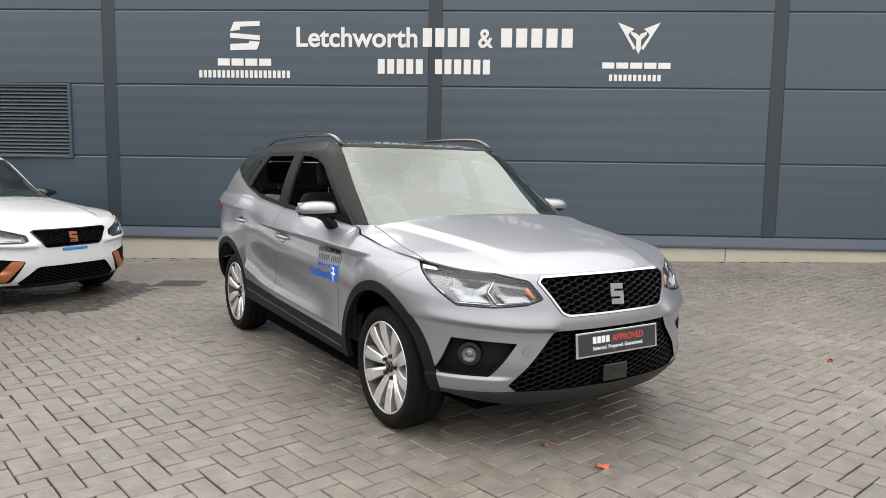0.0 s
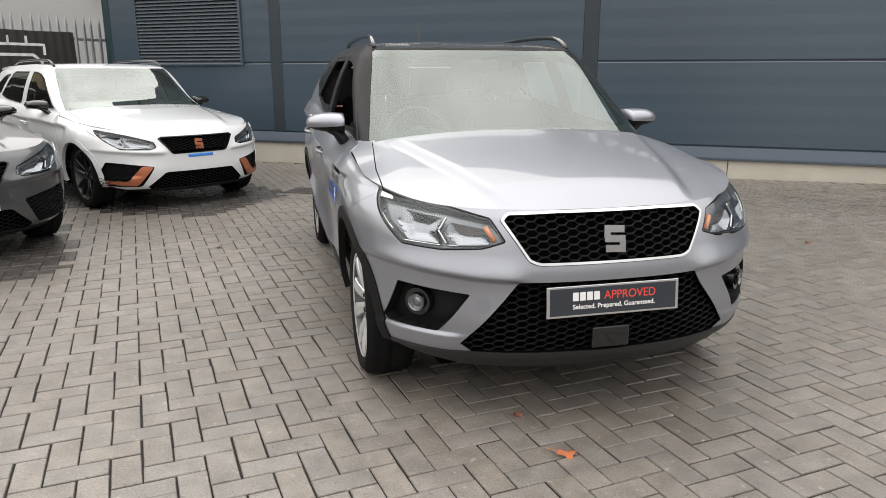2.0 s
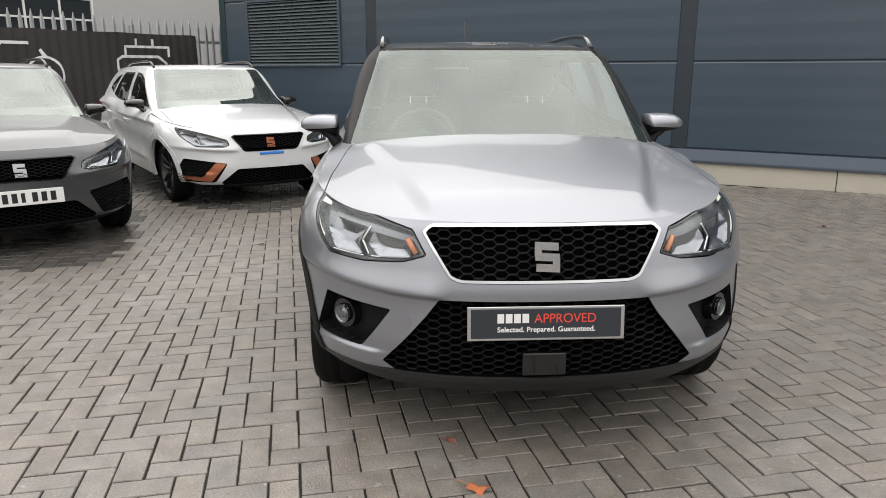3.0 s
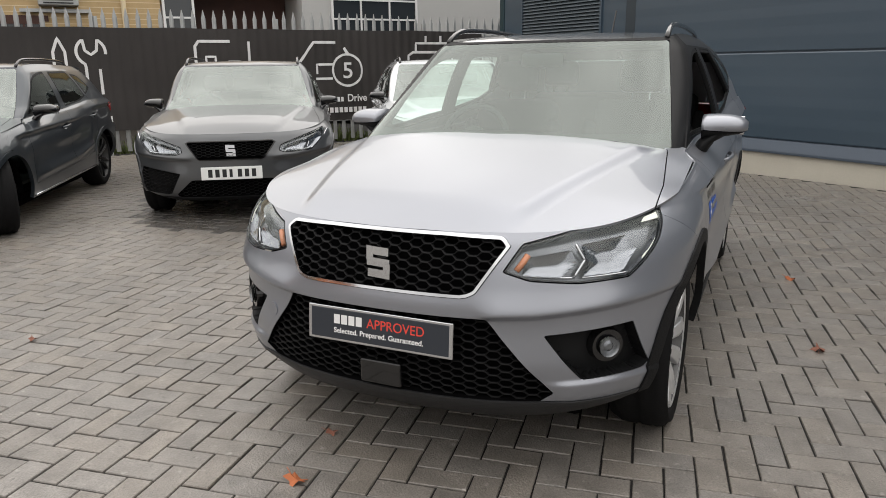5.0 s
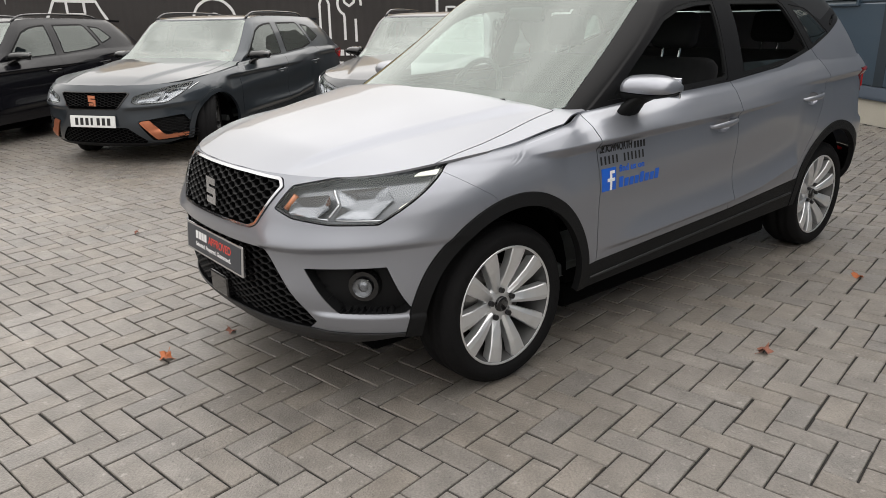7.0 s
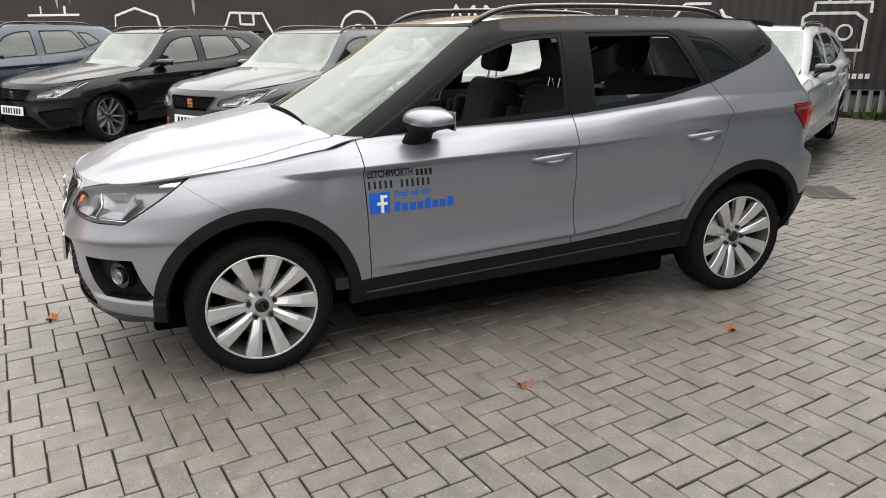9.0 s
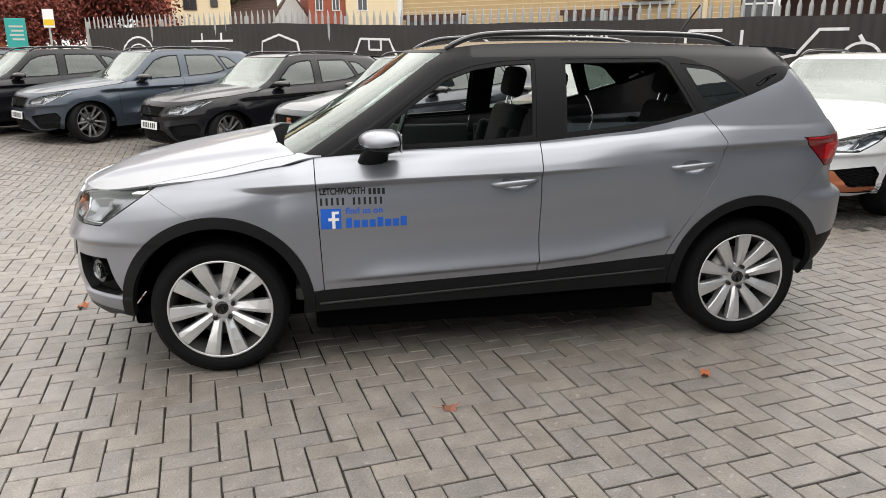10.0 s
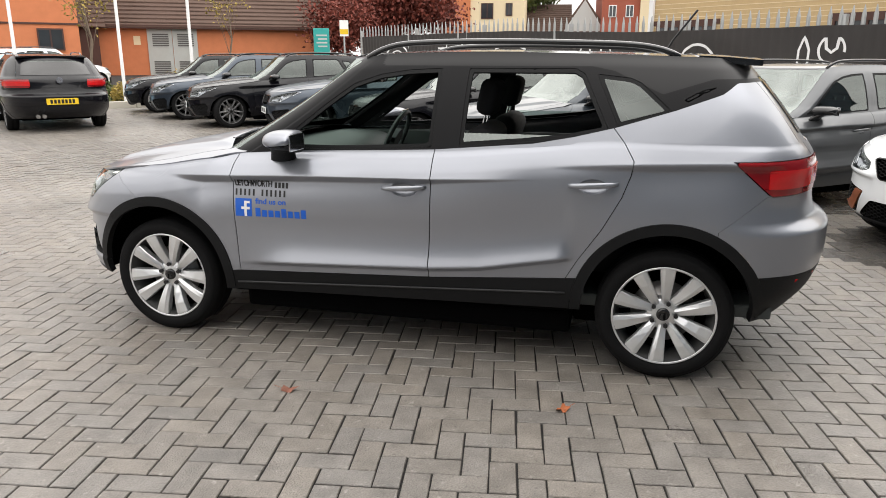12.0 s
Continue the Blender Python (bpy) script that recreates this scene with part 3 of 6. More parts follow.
GRILLE = ((0.404, 0.793), (0.378, 0.819), (0.20, 0.8245), (-0.20, 0.8245), (-0.378, 0.819), (-0.404, 0.793), (-0.318, 0.655), (-0.285, 0.640), (0.285, 0.640), (0.318, 0.655))
INTAKE = ((0.350, 0.580), (-0.350, 0.580), (-0.392, 0.52), (-0.545, 0.338), (-0.475, 0.283), (0.475, 0.283), (0.545, 0.338), (0.392, 0.52))
FOG = ((0.515, 0.528), (0.745, 0.549), (0.79, 0.40), (0.775, 0.383), (0.62, 0.380))
LAMP = ((0.392, 0.722), (0.436, 0.800), (0.60, 0.842), (0.90, 0.902), (0.90, 0.83), (0.757, 0.722), (0.733, 0.695), (0.605, 0.688), (0.47, 0.698))
FRONT_A = (GRILLE, INTAKE, FOG, LAMP, 0.305)
FRONT_B = (((0.375, 0.745), (0.345, 0.765), (-0.345, 0.765), (-0.375, 0.745), (-0.27, 0.578), (0.27, 0.578)),
           ((0.335, 0.405), (-0.335, 0.405), (-0.48, 0.280), (-0.46, 0.258), (0.46, 0.258), (0.48, 0.280)),
           ((0.43, 0.458), (0.77, 0.510), (0.845, 0.34), (0.82, 0.295), (0.53, 0.282)),
           ((0.398, 0.656), (0.412, 0.712), (0.60, 0.786), (0.84, 0.862), (0.87, 0.81), (0.81, 0.672), (0.70, 0.642), (0.45, 0.632)),
           0.258)
ACCENT = ((0.44, 0.455), (0.53, 0.468), (0.64, 0.335), (0.80, 0.345), (0.80, 0.316), (0.565, 0.294))
LAMP_FACETS = (((0.445, 0.712), (0.555, 0.706), (0.592, 0.745), (0.572, 0.785), (0.455, 0.765)),
               ((0.612, 0.708), (0.715, 0.712), (0.742, 0.775), (0.705, 0.815), (0.592, 0.798), (0.622, 0.750)))
LAMP_FACETS_B = (((0.450, 0.652), (0.60, 0.655), (0.635, 0.715), (0.60, 0.752), (0.450, 0.700)),
                 ((0.635, 0.662), (0.72, 0.668), (0.785, 0.765), (0.73, 0.795), (0.640, 0.762), (0.662, 0.715)))
LAMP_RUNNING = ((0.760, 0.748), (0.774, 0.765), (0.806, 0.848), (0.735, 0.842), (0.738, 0.852), (0.828, 0.874), (0.834, 0.866), (0.782, 0.750), (0.762, 0.732))
FRONT_WINDOW = ((0.665, 1.004), (0.54, 1.092), (0.375, 1.218), (0.225, 1.322), (0.09, 1.366), (-0.05, 1.386), (-0.208, 1.394), (-0.188, 1.036), (0.3, 1.010))
REAR_WINDOW = ((-0.318, 1.045), (-0.338, 1.394), (-0.83, 1.395), (-0.872, 1.372), (-0.992, 1.134), (-0.80, 1.092), (-0.60, 1.070))
QUARTER = ((-0.925, 1.372), (-1.075, 1.355), (-1.12, 1.335), (-1.245, 1.225), (-1.235, 1.205), (-1.07, 1.16), (-1.03, 1.15))


def shoulder(x):
    """The line between painted body and dark upper body, seen from the side."""
    return line(x, (1.2, 0.955), (0.88, 0.968), (0.44, 0.998), (-0.2, 1.026), (-0.66, 1.066), (-0.84, 1.10), (-1.02, 1.145), (-1.27, 1.222), (-1.46, 1.290), (-1.52, 1.335), (-2.1, 1.36))


def make_car(car, paint, upper, trim, q=1.0, warp=None, open_windows=False, rim=None, accent=None, lip_mat=None, front=FRONT_A):
    """Fills the empty car with panels cut from one body surface."""
    warp = warp or (lambda V: V)

    def put(name, mesh, mat, parent=car, thick=0.006, lift=0.0, label=""):
        if not len(mesh[1]):
            return None
        V, T = shell(mesh, thick, lift) if thick else compact(mesh)
        ob = new(name, to_data(name, (warp(V), T), mat))
        ob.parent = parent
        return tagged(ob, label)

    left = lambda x, y, z: y
    g = 0.0022
    own = front is FRONT_A
    tub = lower_body(q)
    # wheel openings and dark lower trim
    arch = lambda r: (lambda x, y, z: np.where(np.abs(y) > 0.4, r - np.hypot(np.abs(x) - AX, z - HUB), -1))
    tub = split(tub, arch(0.375))[1]
    low = lambda x: line(x, (2.1, front[4]), (1.5, front[4]), (0.82, 0.382), (-0.2, 0.422), (-0.84, 0.465), (-1.3, 0.50), (-1.62, 0.520), (-1.75, 0.522), (-2.1, 0.515))
    rings, tub = carve(tub, arch(0.424), 0.001)
    under, tub = carve(tub, lambda x, y, z: low(x) - z, 0.001)
    for sx, piece in zip((1, -1), split(rings, lambda x, y, z: x)):
        for pair in split(piece, left):
            put("arch_trim", pair, trim, lift=0.006, thick=0.03)
    lip, rest = split(under, lambda x, y, z: x - 1.2)
    tail, rest = split(rest, lambda x, y, z: -1.2 - x)
    put("front_lip", lip, lip_mat or trim, lift=0.005, thick=0.02)
    put("rear_lower_bumper", tail, trim, lift=0.003, thick=0.02)
    for pair in split(rest, left):
        sill = put("sill", pair, trim, lift=0.003, thick=0.02)
        if open_windows:
            sg = 1 if pair[0][pair[1][0, 0], 1] > 0 else -1
            xs = np.linspace(0.84, -0.84, 15)
            zs = line(xs, (0.84, 0.316), (-0.84, 0.395))
            bm = bmesh.new()
            tube(bm, [Vector((a, sg * (float(body_w(a, b, 1.0)) + 0.004), b)) for a, b in zip(xs, zs)], 0.006, 6)
            part("sill_bead", bm, LIPGREY, sill, smooth=True)
    # front openings
    fore = lambda f: (lambda x, y, z: np.where(x > 1.3, f(y, z), -1.0))
    fs = lambda f: (lambda x, y, z: np.where(x > 1.3, f(np.abs(y), z), -1.0))
    gf, inf, ff, lf = (inside(f) for f in front[:4])
    chrome_in, tub = carve(tub, fore(gf), 0.001)
    mesh_in, surround = split(chrome_in, lambda x, y, z: gf(y, z) - 0.010)
    put("grille_surround", surround, CHROME if own else GLOSSBLACK, lift=0.006, thick=0.02, label="bright chrome grille surround" if own else "gloss black grille surround")
    grille = put("grille", tray(mesh_in, 0.05), DARK, thick=0)
    put("grille_mesh", honeycomb(lambda y, z: gf(y, z) - 0.012, 0.42, 0.62, 0.81, 0.012), GRILLEBLACK, grille, thick=0)
    bm = bmesh.new()
    for k, (y0, y1, zz) in enumerate(((-0.042, 0.036, 0.036), (-0.040, 0.040, 0.0), (-0.036, 0.042, -0.036))):
        prism(bm, [(y0, zz - 0.012), (y1, zz - 0.016), (y1, zz + 0.010), (y0, zz + 0.014)], 0, 0.008)
    prism(bm, [(-0.042, 0.026), (-0.018, 0.026), (-0.018, 0.0), (-0.042, 0.004)], 0, 0.0075)
    prism(bm, [(0.018, 0.0), (0.042, -0.004), (0.042, -0.03), (0.018, -0.028)], 0, 0.0075)
    bmesh.ops.transform(bm, matrix=Matrix.Translation(warp(np.array([[2.026, 0, 0.728 if own else 0.672]]))[0]) @ Euler((radians(84), 0, radians(90))).to_matrix().to_4x4(), verts=bm.verts)
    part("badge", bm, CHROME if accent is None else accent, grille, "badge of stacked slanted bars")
    intake, tub = carve(tub, fore(inf), 0.001)
    pocket = put("lower_grille", tray(intake, 0.06), DARK, thick=0)
    put("grille_mesh", honeycomb(lambda y, z: inf(y, z) - 0.004, 0.56, 0.25, 0.59, 0.02), GRILLEBLACK, pocket, thick=0)
    fogs, tub = carve(tub, fs(ff), 0.001)
    lamp_f = lambda x, y, z: np.where(x > 1.3, np.minimum(lf(np.abs(y), z), 0.54 * (x - 1.515 - 1.50 * (0.87 - z))), -1.0)
    lamps, tub = carve(tub, lamp_f, 0.002)
    for sign, piece in zip((1, -1), split(fogs, left)):
        pk = put("fog_lamp_recess", tray(piece, 0.05), CLAD, thick=0)
        bm = bmesh.new()
        y, z = 0.672 * sign, 0.477
        p = warp(np.array([[float(front_x(y, z)) - 0.05, y, z]]))[0]
        m = Matrix.Translation(p) @ Euler((0, radians(90), radians(41 * sign))).to_matrix().to_4x4()
        if own:
            cyl(bm, 0.058, 0.03, m, 32, 0.052)
            part("fog_lamp_bezel", bm, GLOSSBLACK, pk, smooth=False)
            bm = bmesh.new()
            cyl(bm, 0.036, 0.034, m, 32, 0.035)
            part("fog_lamp", bm, DARK, pk, smooth=False)
            V, T = lathe([(0.034, 0.0), (0.030, -0.006), (0.018, -0.010), (0.010, -0.004), (0.0, -0.003)], 20)
            ob = new("reflector", to_data("reflector", (V, T), LAMPIN, False))
            ob.parent = pk
            ob.matrix_basis = m @ Matrix.Translation((0, 0, 0.0285)) @ Euler((radians(90), 0, 0)).to_matrix().to_4x4()
            bm = bmesh.new()
            bmesh.ops.create_uvsphere(bm, u_segments=20, v_segments=10, radius=0.034, matrix=m @ Matrix.Translation((0, 0, 0.012)) @ Matrix.Diagonal((1, 1, 0.5, 1)))
            part("lens", bm, LENS, pk, smooth=True)
        else:
            bm.free()
            put("grille_mesh", honeycomb(lambda y, z: np.minimum(ff(y * sign, z), 0.9) - 0.004, 0.86, 0.25, 0.49, 0.02), GRILLEBLACK, pk, thick=0)
            if accent:
                strip = split(piece, lambda x, y, z: inside(ACCENT)(y * sign, z))[0]
                put("bumper_accent", strip, accent, pk, thick=0.02, lift=0.006)
    for sign, piece in zip((1, -1), split(lamps, left)):
        house = put("headlight", tray(piece, 0.034), LAMPIN, thick=0, label="clear headlight with bright reflectors")
        put("lens", piece, LENS, house, thick=0)
        dark = split(piece, lambda x, y, z: 0.006 - lamp_f(x, y, z))[0]
        put("lamp_rim", dark, GLOSSBLACK, house, thick=0.004, lift=-0.004)
        for n_, poly in enumerate(LAMP_FACETS if own else LAMP_FACETS_B):
            fp = inside(poly)
            V, T = compact(split(piece, lambda x, y, z: fp(np.abs(y), z))[0])
            deep = np.clip(fp(np.abs(V[:, 1]), V[:, 2]), 0, 0.032) / 0.032
            ribs = 0.0016 * np.sin(np.abs(V[:, 1]) * 2 * math.pi / 0.021 + V[:, 2] * 60) * deep if n_ else 0.0
            bowl = new("reflector", to_data("reflector", (warp(V - normals(V, T) * (0.010 + 0.020 * deep ** 0.7 + ribs)[:, None]), T), LAMPBRIGHT))
            bowl.parent = house
        if own:
            fp2 = inside(LAMP_RUNNING)
            put("running_light", split(piece, lambda x, y, z: fp2(np.abs(y), z))[0], RUNNING, house, thick=0.004, lift=-0.008, label="lit white running light")
            guides = ((0.585, 0.705, 0.607, 0.750, 0.010, CHROME), (0.607, 0.750, 0.578, 0.795, 0.010, CHROME), (0.47, 0.705, 0.585, 0.700, 0.007, CHROME), (0.605, 0.700, 0.725, 0.705, 0.007, CHROME))
        else:
            guides = ((0.44, 0.645, 0.67, 0.655, 0.009, CHROME), (0.67, 0.655, 0.745, 0.690, 0.009, CHROME), (0.745, 0.690, 0.83, 0.835, 0.009, CHROME), (0.635, 0.665, 0.655, 0.720, 0.010, CHROME))
        for y0, z0, y1, z1, wd, mm in guides:
            ts = np.linspace(0, 1, 10)
            yy, zz = y0 + (y1 - y0) * ts, z0 + (z1 - z0) * ts
            xs = front_x(yy, zz) - 0.022
            bm = bmesh.new()
            tube(bm, [Vector(p) for p in warp(np.stack([xs, sign * yy, zz], -1))], wd / 2, 6)
            part("light_guide", bm, mm, house, smooth=True)
        if own:
            bm = bmesh.new()
            p = [Vector((float(front_x(a_, b_)) - 0.020, sign * a_, b_)) for a_, b_ in ((0.425, 0.722), (0.44, 0.745), (0.452, 0.768))]
            tube(bm, p, 0.010, 8)
            part("indicator", bm, AMBER, house, smooth=True)
    # tail lamps
    tl = lambda x, y, z: np.where((x < -1.3) & (np.abs(y) > 0.42), np.minimum.reduce([(-1.515 - x) * 0.66 + (z - 1.015) * 0.75 + 0.0 * y, z - 0.872, 1.02 + 0.02 * (-1.5 - x) - z, np.abs(y) - 0.45]), -1)
    tails, tub = carve(tub, tl, 0.002)
    for pair in split(tails, left):
        lampo = put("tail_lamp", pair, REDLENS, thick=0.03, lift=0.004, label="red tail lamp")
        inner = split(pair, lambda x, y, z: np.minimum(-1.66 - x, np.minimum(z - 0.905, 0.985 - z)))[0]
        put("lamp_insert", inner, REDBRIGHT, lampo, thick=0.01, lift=0.009)
    # painted panels
    bump_line = lambda x, y, z: np.where(x > 1.2, x - line(z, (0.3, 1.36), (0.745, 1.385), (0.87, 1.585), (1.0, 1.75)), -1.0)
    front_bumper, tub = carve(tub, bump_line, g / 2)
    put("front_bumper", front_bumper, paint)
    rear_line = lambda x, y, z: np.where(x < -1.2, np.minimum(line(z, (0.3, -1.44), (0.72, -1.475), (0.872, -1.66), (0.9, -3)) - x, 0.873 - z), -1.0)
    rear_bumper, tub = carve(tub, rear_line, g / 2)
    put("rear_bumper", rear_bumper, paint)
    gate = lambda x, y, z: np.minimum(-1.7 - x, 0.60 - np.abs(y))
    tailgate, tub = carve(tub, gate, g)
    # greenhouse, split at the paint line
    house = glass_house(q)
    sill_paint, upper_body = split(house, lambda x, y, z: shoulder(x) - z)
    body_top, sill_screen = split(sill_paint, lambda x, y, z: 0.86 - x)
    gate_up, body_top = carve(body_top, lambda x, y, z: np.minimum(-1.45 - x, 0.63 - 0.25 * (z - 1.09) - np.abs(y)), g)
    put("tailgate", tailgate, paint)
    put("tailgate_upper", gate_up, paint)
    door_f = lambda x, z: x - line(z, (0.38, 0.815), (0.9, 0.832), (1.1, 0.838))
    door_b = lambda x, z: x - line(z, (0.42, -0.188), (1.05, -0.204))
    door_r = lambda x, z: x - line(z, (0.38, -0.80), (0.47, -0.84), (0.55, -0.885), (0.70, -0.985), (0.85, -1.065), (0.95, -1.10), (1.01, -1.107), (1.08, -1.065), (1.16, -1.0), (1.3, -0.93))
    for name, first in (("body", tub), ("top", body_top)):
        for side in split(first, left):
            wing, rest = carve(side, lambda x, y, z: door_f(x, z), g)
            fd, rest = carve(rest, lambda x, y, z: door_b(x, z), g)
            rd, quarter = carve(rest, lambda x, y, z: door_r(x, z), g)
            put("front_wing" if name == "body" else "wing_top", wing, paint)
            if name == "body":
                sg = 1 if fd[0][fd[1][0, 0], 1] > 0 else -1
                cups = []
                for xm, zm in ((-0.068, 0.842), (-0.940, 0.893)):
                    oval = lambda x, z, xm=xm, zm=zm: 1 - ((x - xm) / 0.066) ** 2 - ((z - zm) / 0.034) ** 2
                    if xm > -0.5:
                        cup, fd = split(fd, lambda x, y, z: oval(x, z))
                    else:
                        cup, rd = split(rd, lambda x, y, z: oval(x, z))
                    V, T = compact(cup)
                    V = V.copy()
                    V[:, 1] -= sg * 0.026 * np.sqrt(np.clip(oval(V[:, 0], V[:, 2]), 0, 1))
                    cups.append((V, T))
            a = put("front_door" if name == "body" else "door_shoulder", fd, paint)
            b = put("rear_door" if name == "body" else "door_shoulder", rd, paint)
            put("rear_quarter" if name == "body" else "quarter_top", quarter, paint)
            if name == "body":
                for door, xm, zm, cup in ((a, -0.068, 0.850, cups[0]), (b, -0.940, 0.902, cups[1])):
                    put("handle_cup", cup, paint, door, thick=0)
                    bm = bmesh.new()
                    rows = []
                    for t in np.linspace(0, 1, 15):
                        x_, arch_ = xm + 0.108 - 0.216 * t, math.sin(math.pi * t) ** 0.45
                        w0 = float(body_w(np.array(x_), np.array(zm), belt_z(np.array(x_)))) if own else 0.872
                        y_, z_ = sg * (w0 + 0.030 * arch_), zm + 0.014 * (t - 0.5)
                        hz, hy = 0.0135 * (0.55 + 0.45 * arch_), 0.009
                        rows.append([bm.verts.new(warp(np.array([[x_, y_ + hy * math.cos(k), z_ + hz * math.sin(k)]]))[0]) for k in np.linspace(0, 2 * math.pi, 12, endpoint=False)])
                    for ra, rb in zip(rows, rows[1:]):
                        for k in range(12):
                            bm.faces.new((ra[k], ra[(k + 1) % 12], rb[(k + 1) % 12], rb[k]))
                    bm.faces.new(rows[0])
                    bm.faces.new(rows[-1])
                    bmesh.ops.recalc_face_normals(bm, faces=bm.faces)
                    part("door_handle", bm, paint, door, smooth=True)
    # upper body: glass and pillars
    sidep = lambda f: (lambda x, y, z: np.where(np.abs(y) > 0.45, f(x, z), -1.0))
    wsf = inside(((0.715, 0.985), (0.59, 1.425), (-0.59, 1.425), (-0.715, 0.985)))
    scr = lambda x, y, z: np.where(x > 0.05, wsf(y, z), -1.0)
    screen, upper_body = carve(upper_body, scr, 0.001)
    band, screen_in = split(screen, lambda x, y, z: 0.022 - wsf(y, z) + 0.05 * (1 - step(z, 1.03, 1.06)))
    put("windscreen", screen, SCREEN if own else PARKED_SCREEN, thick=0)
    put("screen_border", band, CLAD, thick=0.002, lift=-0.003)
    rsf = inside(((0.56, 1.12), (0.49, 1.36), (-0.49, 1.36), (-0.56, 1.12)))
    rear_screen, upper_body = carve(upper_body, lambda x, y, z: np.where(x < -1.3, rsf(y, z), -1.0), 0.001)
    put("rear_screen", rear_screen, TINT if own else PARKED_TINT, thick=0)
    rs2, _ = split(gate_up, lambda x, y, z: np.where(x < -1.3, rsf(y, z), -1.0))
    put("rear_screen_lower", rs2, GLOSSBLACK, thick=0.002, lift=0.004)
    fw, rw, qw = inside(FRONT_WINDOW), inside(REAR_WINDOW), inside(QUARTER)
    for f, nm in ((fw, "front_side_window"), (rw, "rear_side_window"), (qw, "quarter_window")):
        pane, upper_body = carve(upper_body, sidep(f), 0.0005)
        for sg, piece in zip((1, -1), split(pane, left)):
            rimp, clear = split(piece, lambda x, y, z: 0.018 - f(x, z))
            put("window_seal", rimp, CLAD, thick=0.012, lift=-0.002)
            if open_windows and nm == "front_side_window":
                continue
            if open_windows and nm == "rear_side_window":
                clear = split(clear, lambda x, y, z: 1.105 - z)[0]
            put(nm, clear, TINT if own and nm != "quarter_window" else PARKED_TINT, thick=0, lift=0)
    if open_windows:
        insert, upper_body = carve(upper_body, sidep(inside(((-1.30, 1.264), (-1.37, 1.304), (-1.43, 1.318), (-1.375, 1.290), (-1.315, 1.258)))), 0.002)
        for piece in split(insert, left):
            put("pillar_insert", piece, CLAD, thick=0.01, lift=0.001)
        # glossy roof sides above the satin pillars
        roof_side, upper_body = split(upper_body, lambda x, y, z: np.where(x < 0.1, z - line(x, (0.1, 1.405), (-0.9, 1.405), (-1.0, 1.385), (-1.21, 1.288), (-1.42, 1.352), (-2, 1.36)), -1.0))
        for piece in split(roof_side, left):
            put("roof_side", piece, ROOFSIDE, thick=0.02)
    put("upper_frame", upper_body, PILLAR if open_windows else upper, thick=0.025)
    for pair in split(sill_screen, left):
        put("cowl", pair, DARK, thick=0.004)
    # roof
    x_top = lambda x, y: 0.60 * np.where(x > 0.08, np.clip(1 - (np.clip(x - 0.08, 0, 0.2199) / 0.22) ** 3.0, 0, 1) ** (1 / 3.0), np.where(x < -1.30, np.clip(1 - (np.clip(-1.30 - x, 0, 0.2999) / 0.3) ** 2.9, 0, 1) ** (1 / 2.9), 1.0)) - np.abs(y)
    roof = split(height_field(roof_z, -1.60, 0.30, 0.62, int(160 * q), int(80 * q)), lambda x, y, z: x_top(x, y) + 0.004)[0]
    put("roof", roof, upper, thick=0.02)
    sp = height_field(lambda x, y: roof_z(np.maximum(x, -1.6), y) - 0.03 * np.clip(-1.5 - x, 0, 1) + 0.006, -1.63, -1.36, 0.57, 20, 40)
    sp = split(sp, lambda x, y, z: 0.57 - 0.35 * np.clip(np.abs(x + 1.36) - 0.25, 0, 1) - np.abs(y))[0]
    put("roof_spoiler", sp, upper, thick=0.026)
    # bonnet
    top_ring = lambda x, y: (0.815 - 0.055 * (1 - step(x, 0.84, 1.02))) * np.clip(1 - np.clip((x - 1.225) / 0.737, 0, 0.9999) ** 2.4, 0, 1) ** (1 / 2.4) - np.abs(y)
    bon = height_field(bonnet_z, 0.80, 1.9615, 0.81, int(110 * q), int(130 * q))
    bon = split(bon, lambda x, y, z: top_ring(x, y) + 0.002)[0]
    cut = lambda x, y, z: np.minimum(line(x, (0.8, 0.69), (1.0, 0.715), (1.35, 0.755), (1.6, 0.765), (2, 0.80)) - np.abs(y), x - line(np.abs(y), (0, 1.05), (0.5, 1.0), (0.72, 0.905), (0.8, 0.86)))
    bonnet, edge = carve(bon, cut, g)
    put("bonnet", bonnet, paint, thick=0.008, label="")
    front_edge, rear_edge = split(edge, lambda x, y, z: np.abs(y) - line(x, (0.8, 0.68), (1.0, 0.70), (1.4, 0.74)))
    for pair in split(front_edge, left):
        put("wing_upper_edge", pair, paint, thick=0.008)
    put("scuttle_panel", rear_edge, DARK, thick=0.006, lift=-0.012)
    # dark liner under gaps, and shade slabs below the floor
    under_core(car, warp)
    return warp


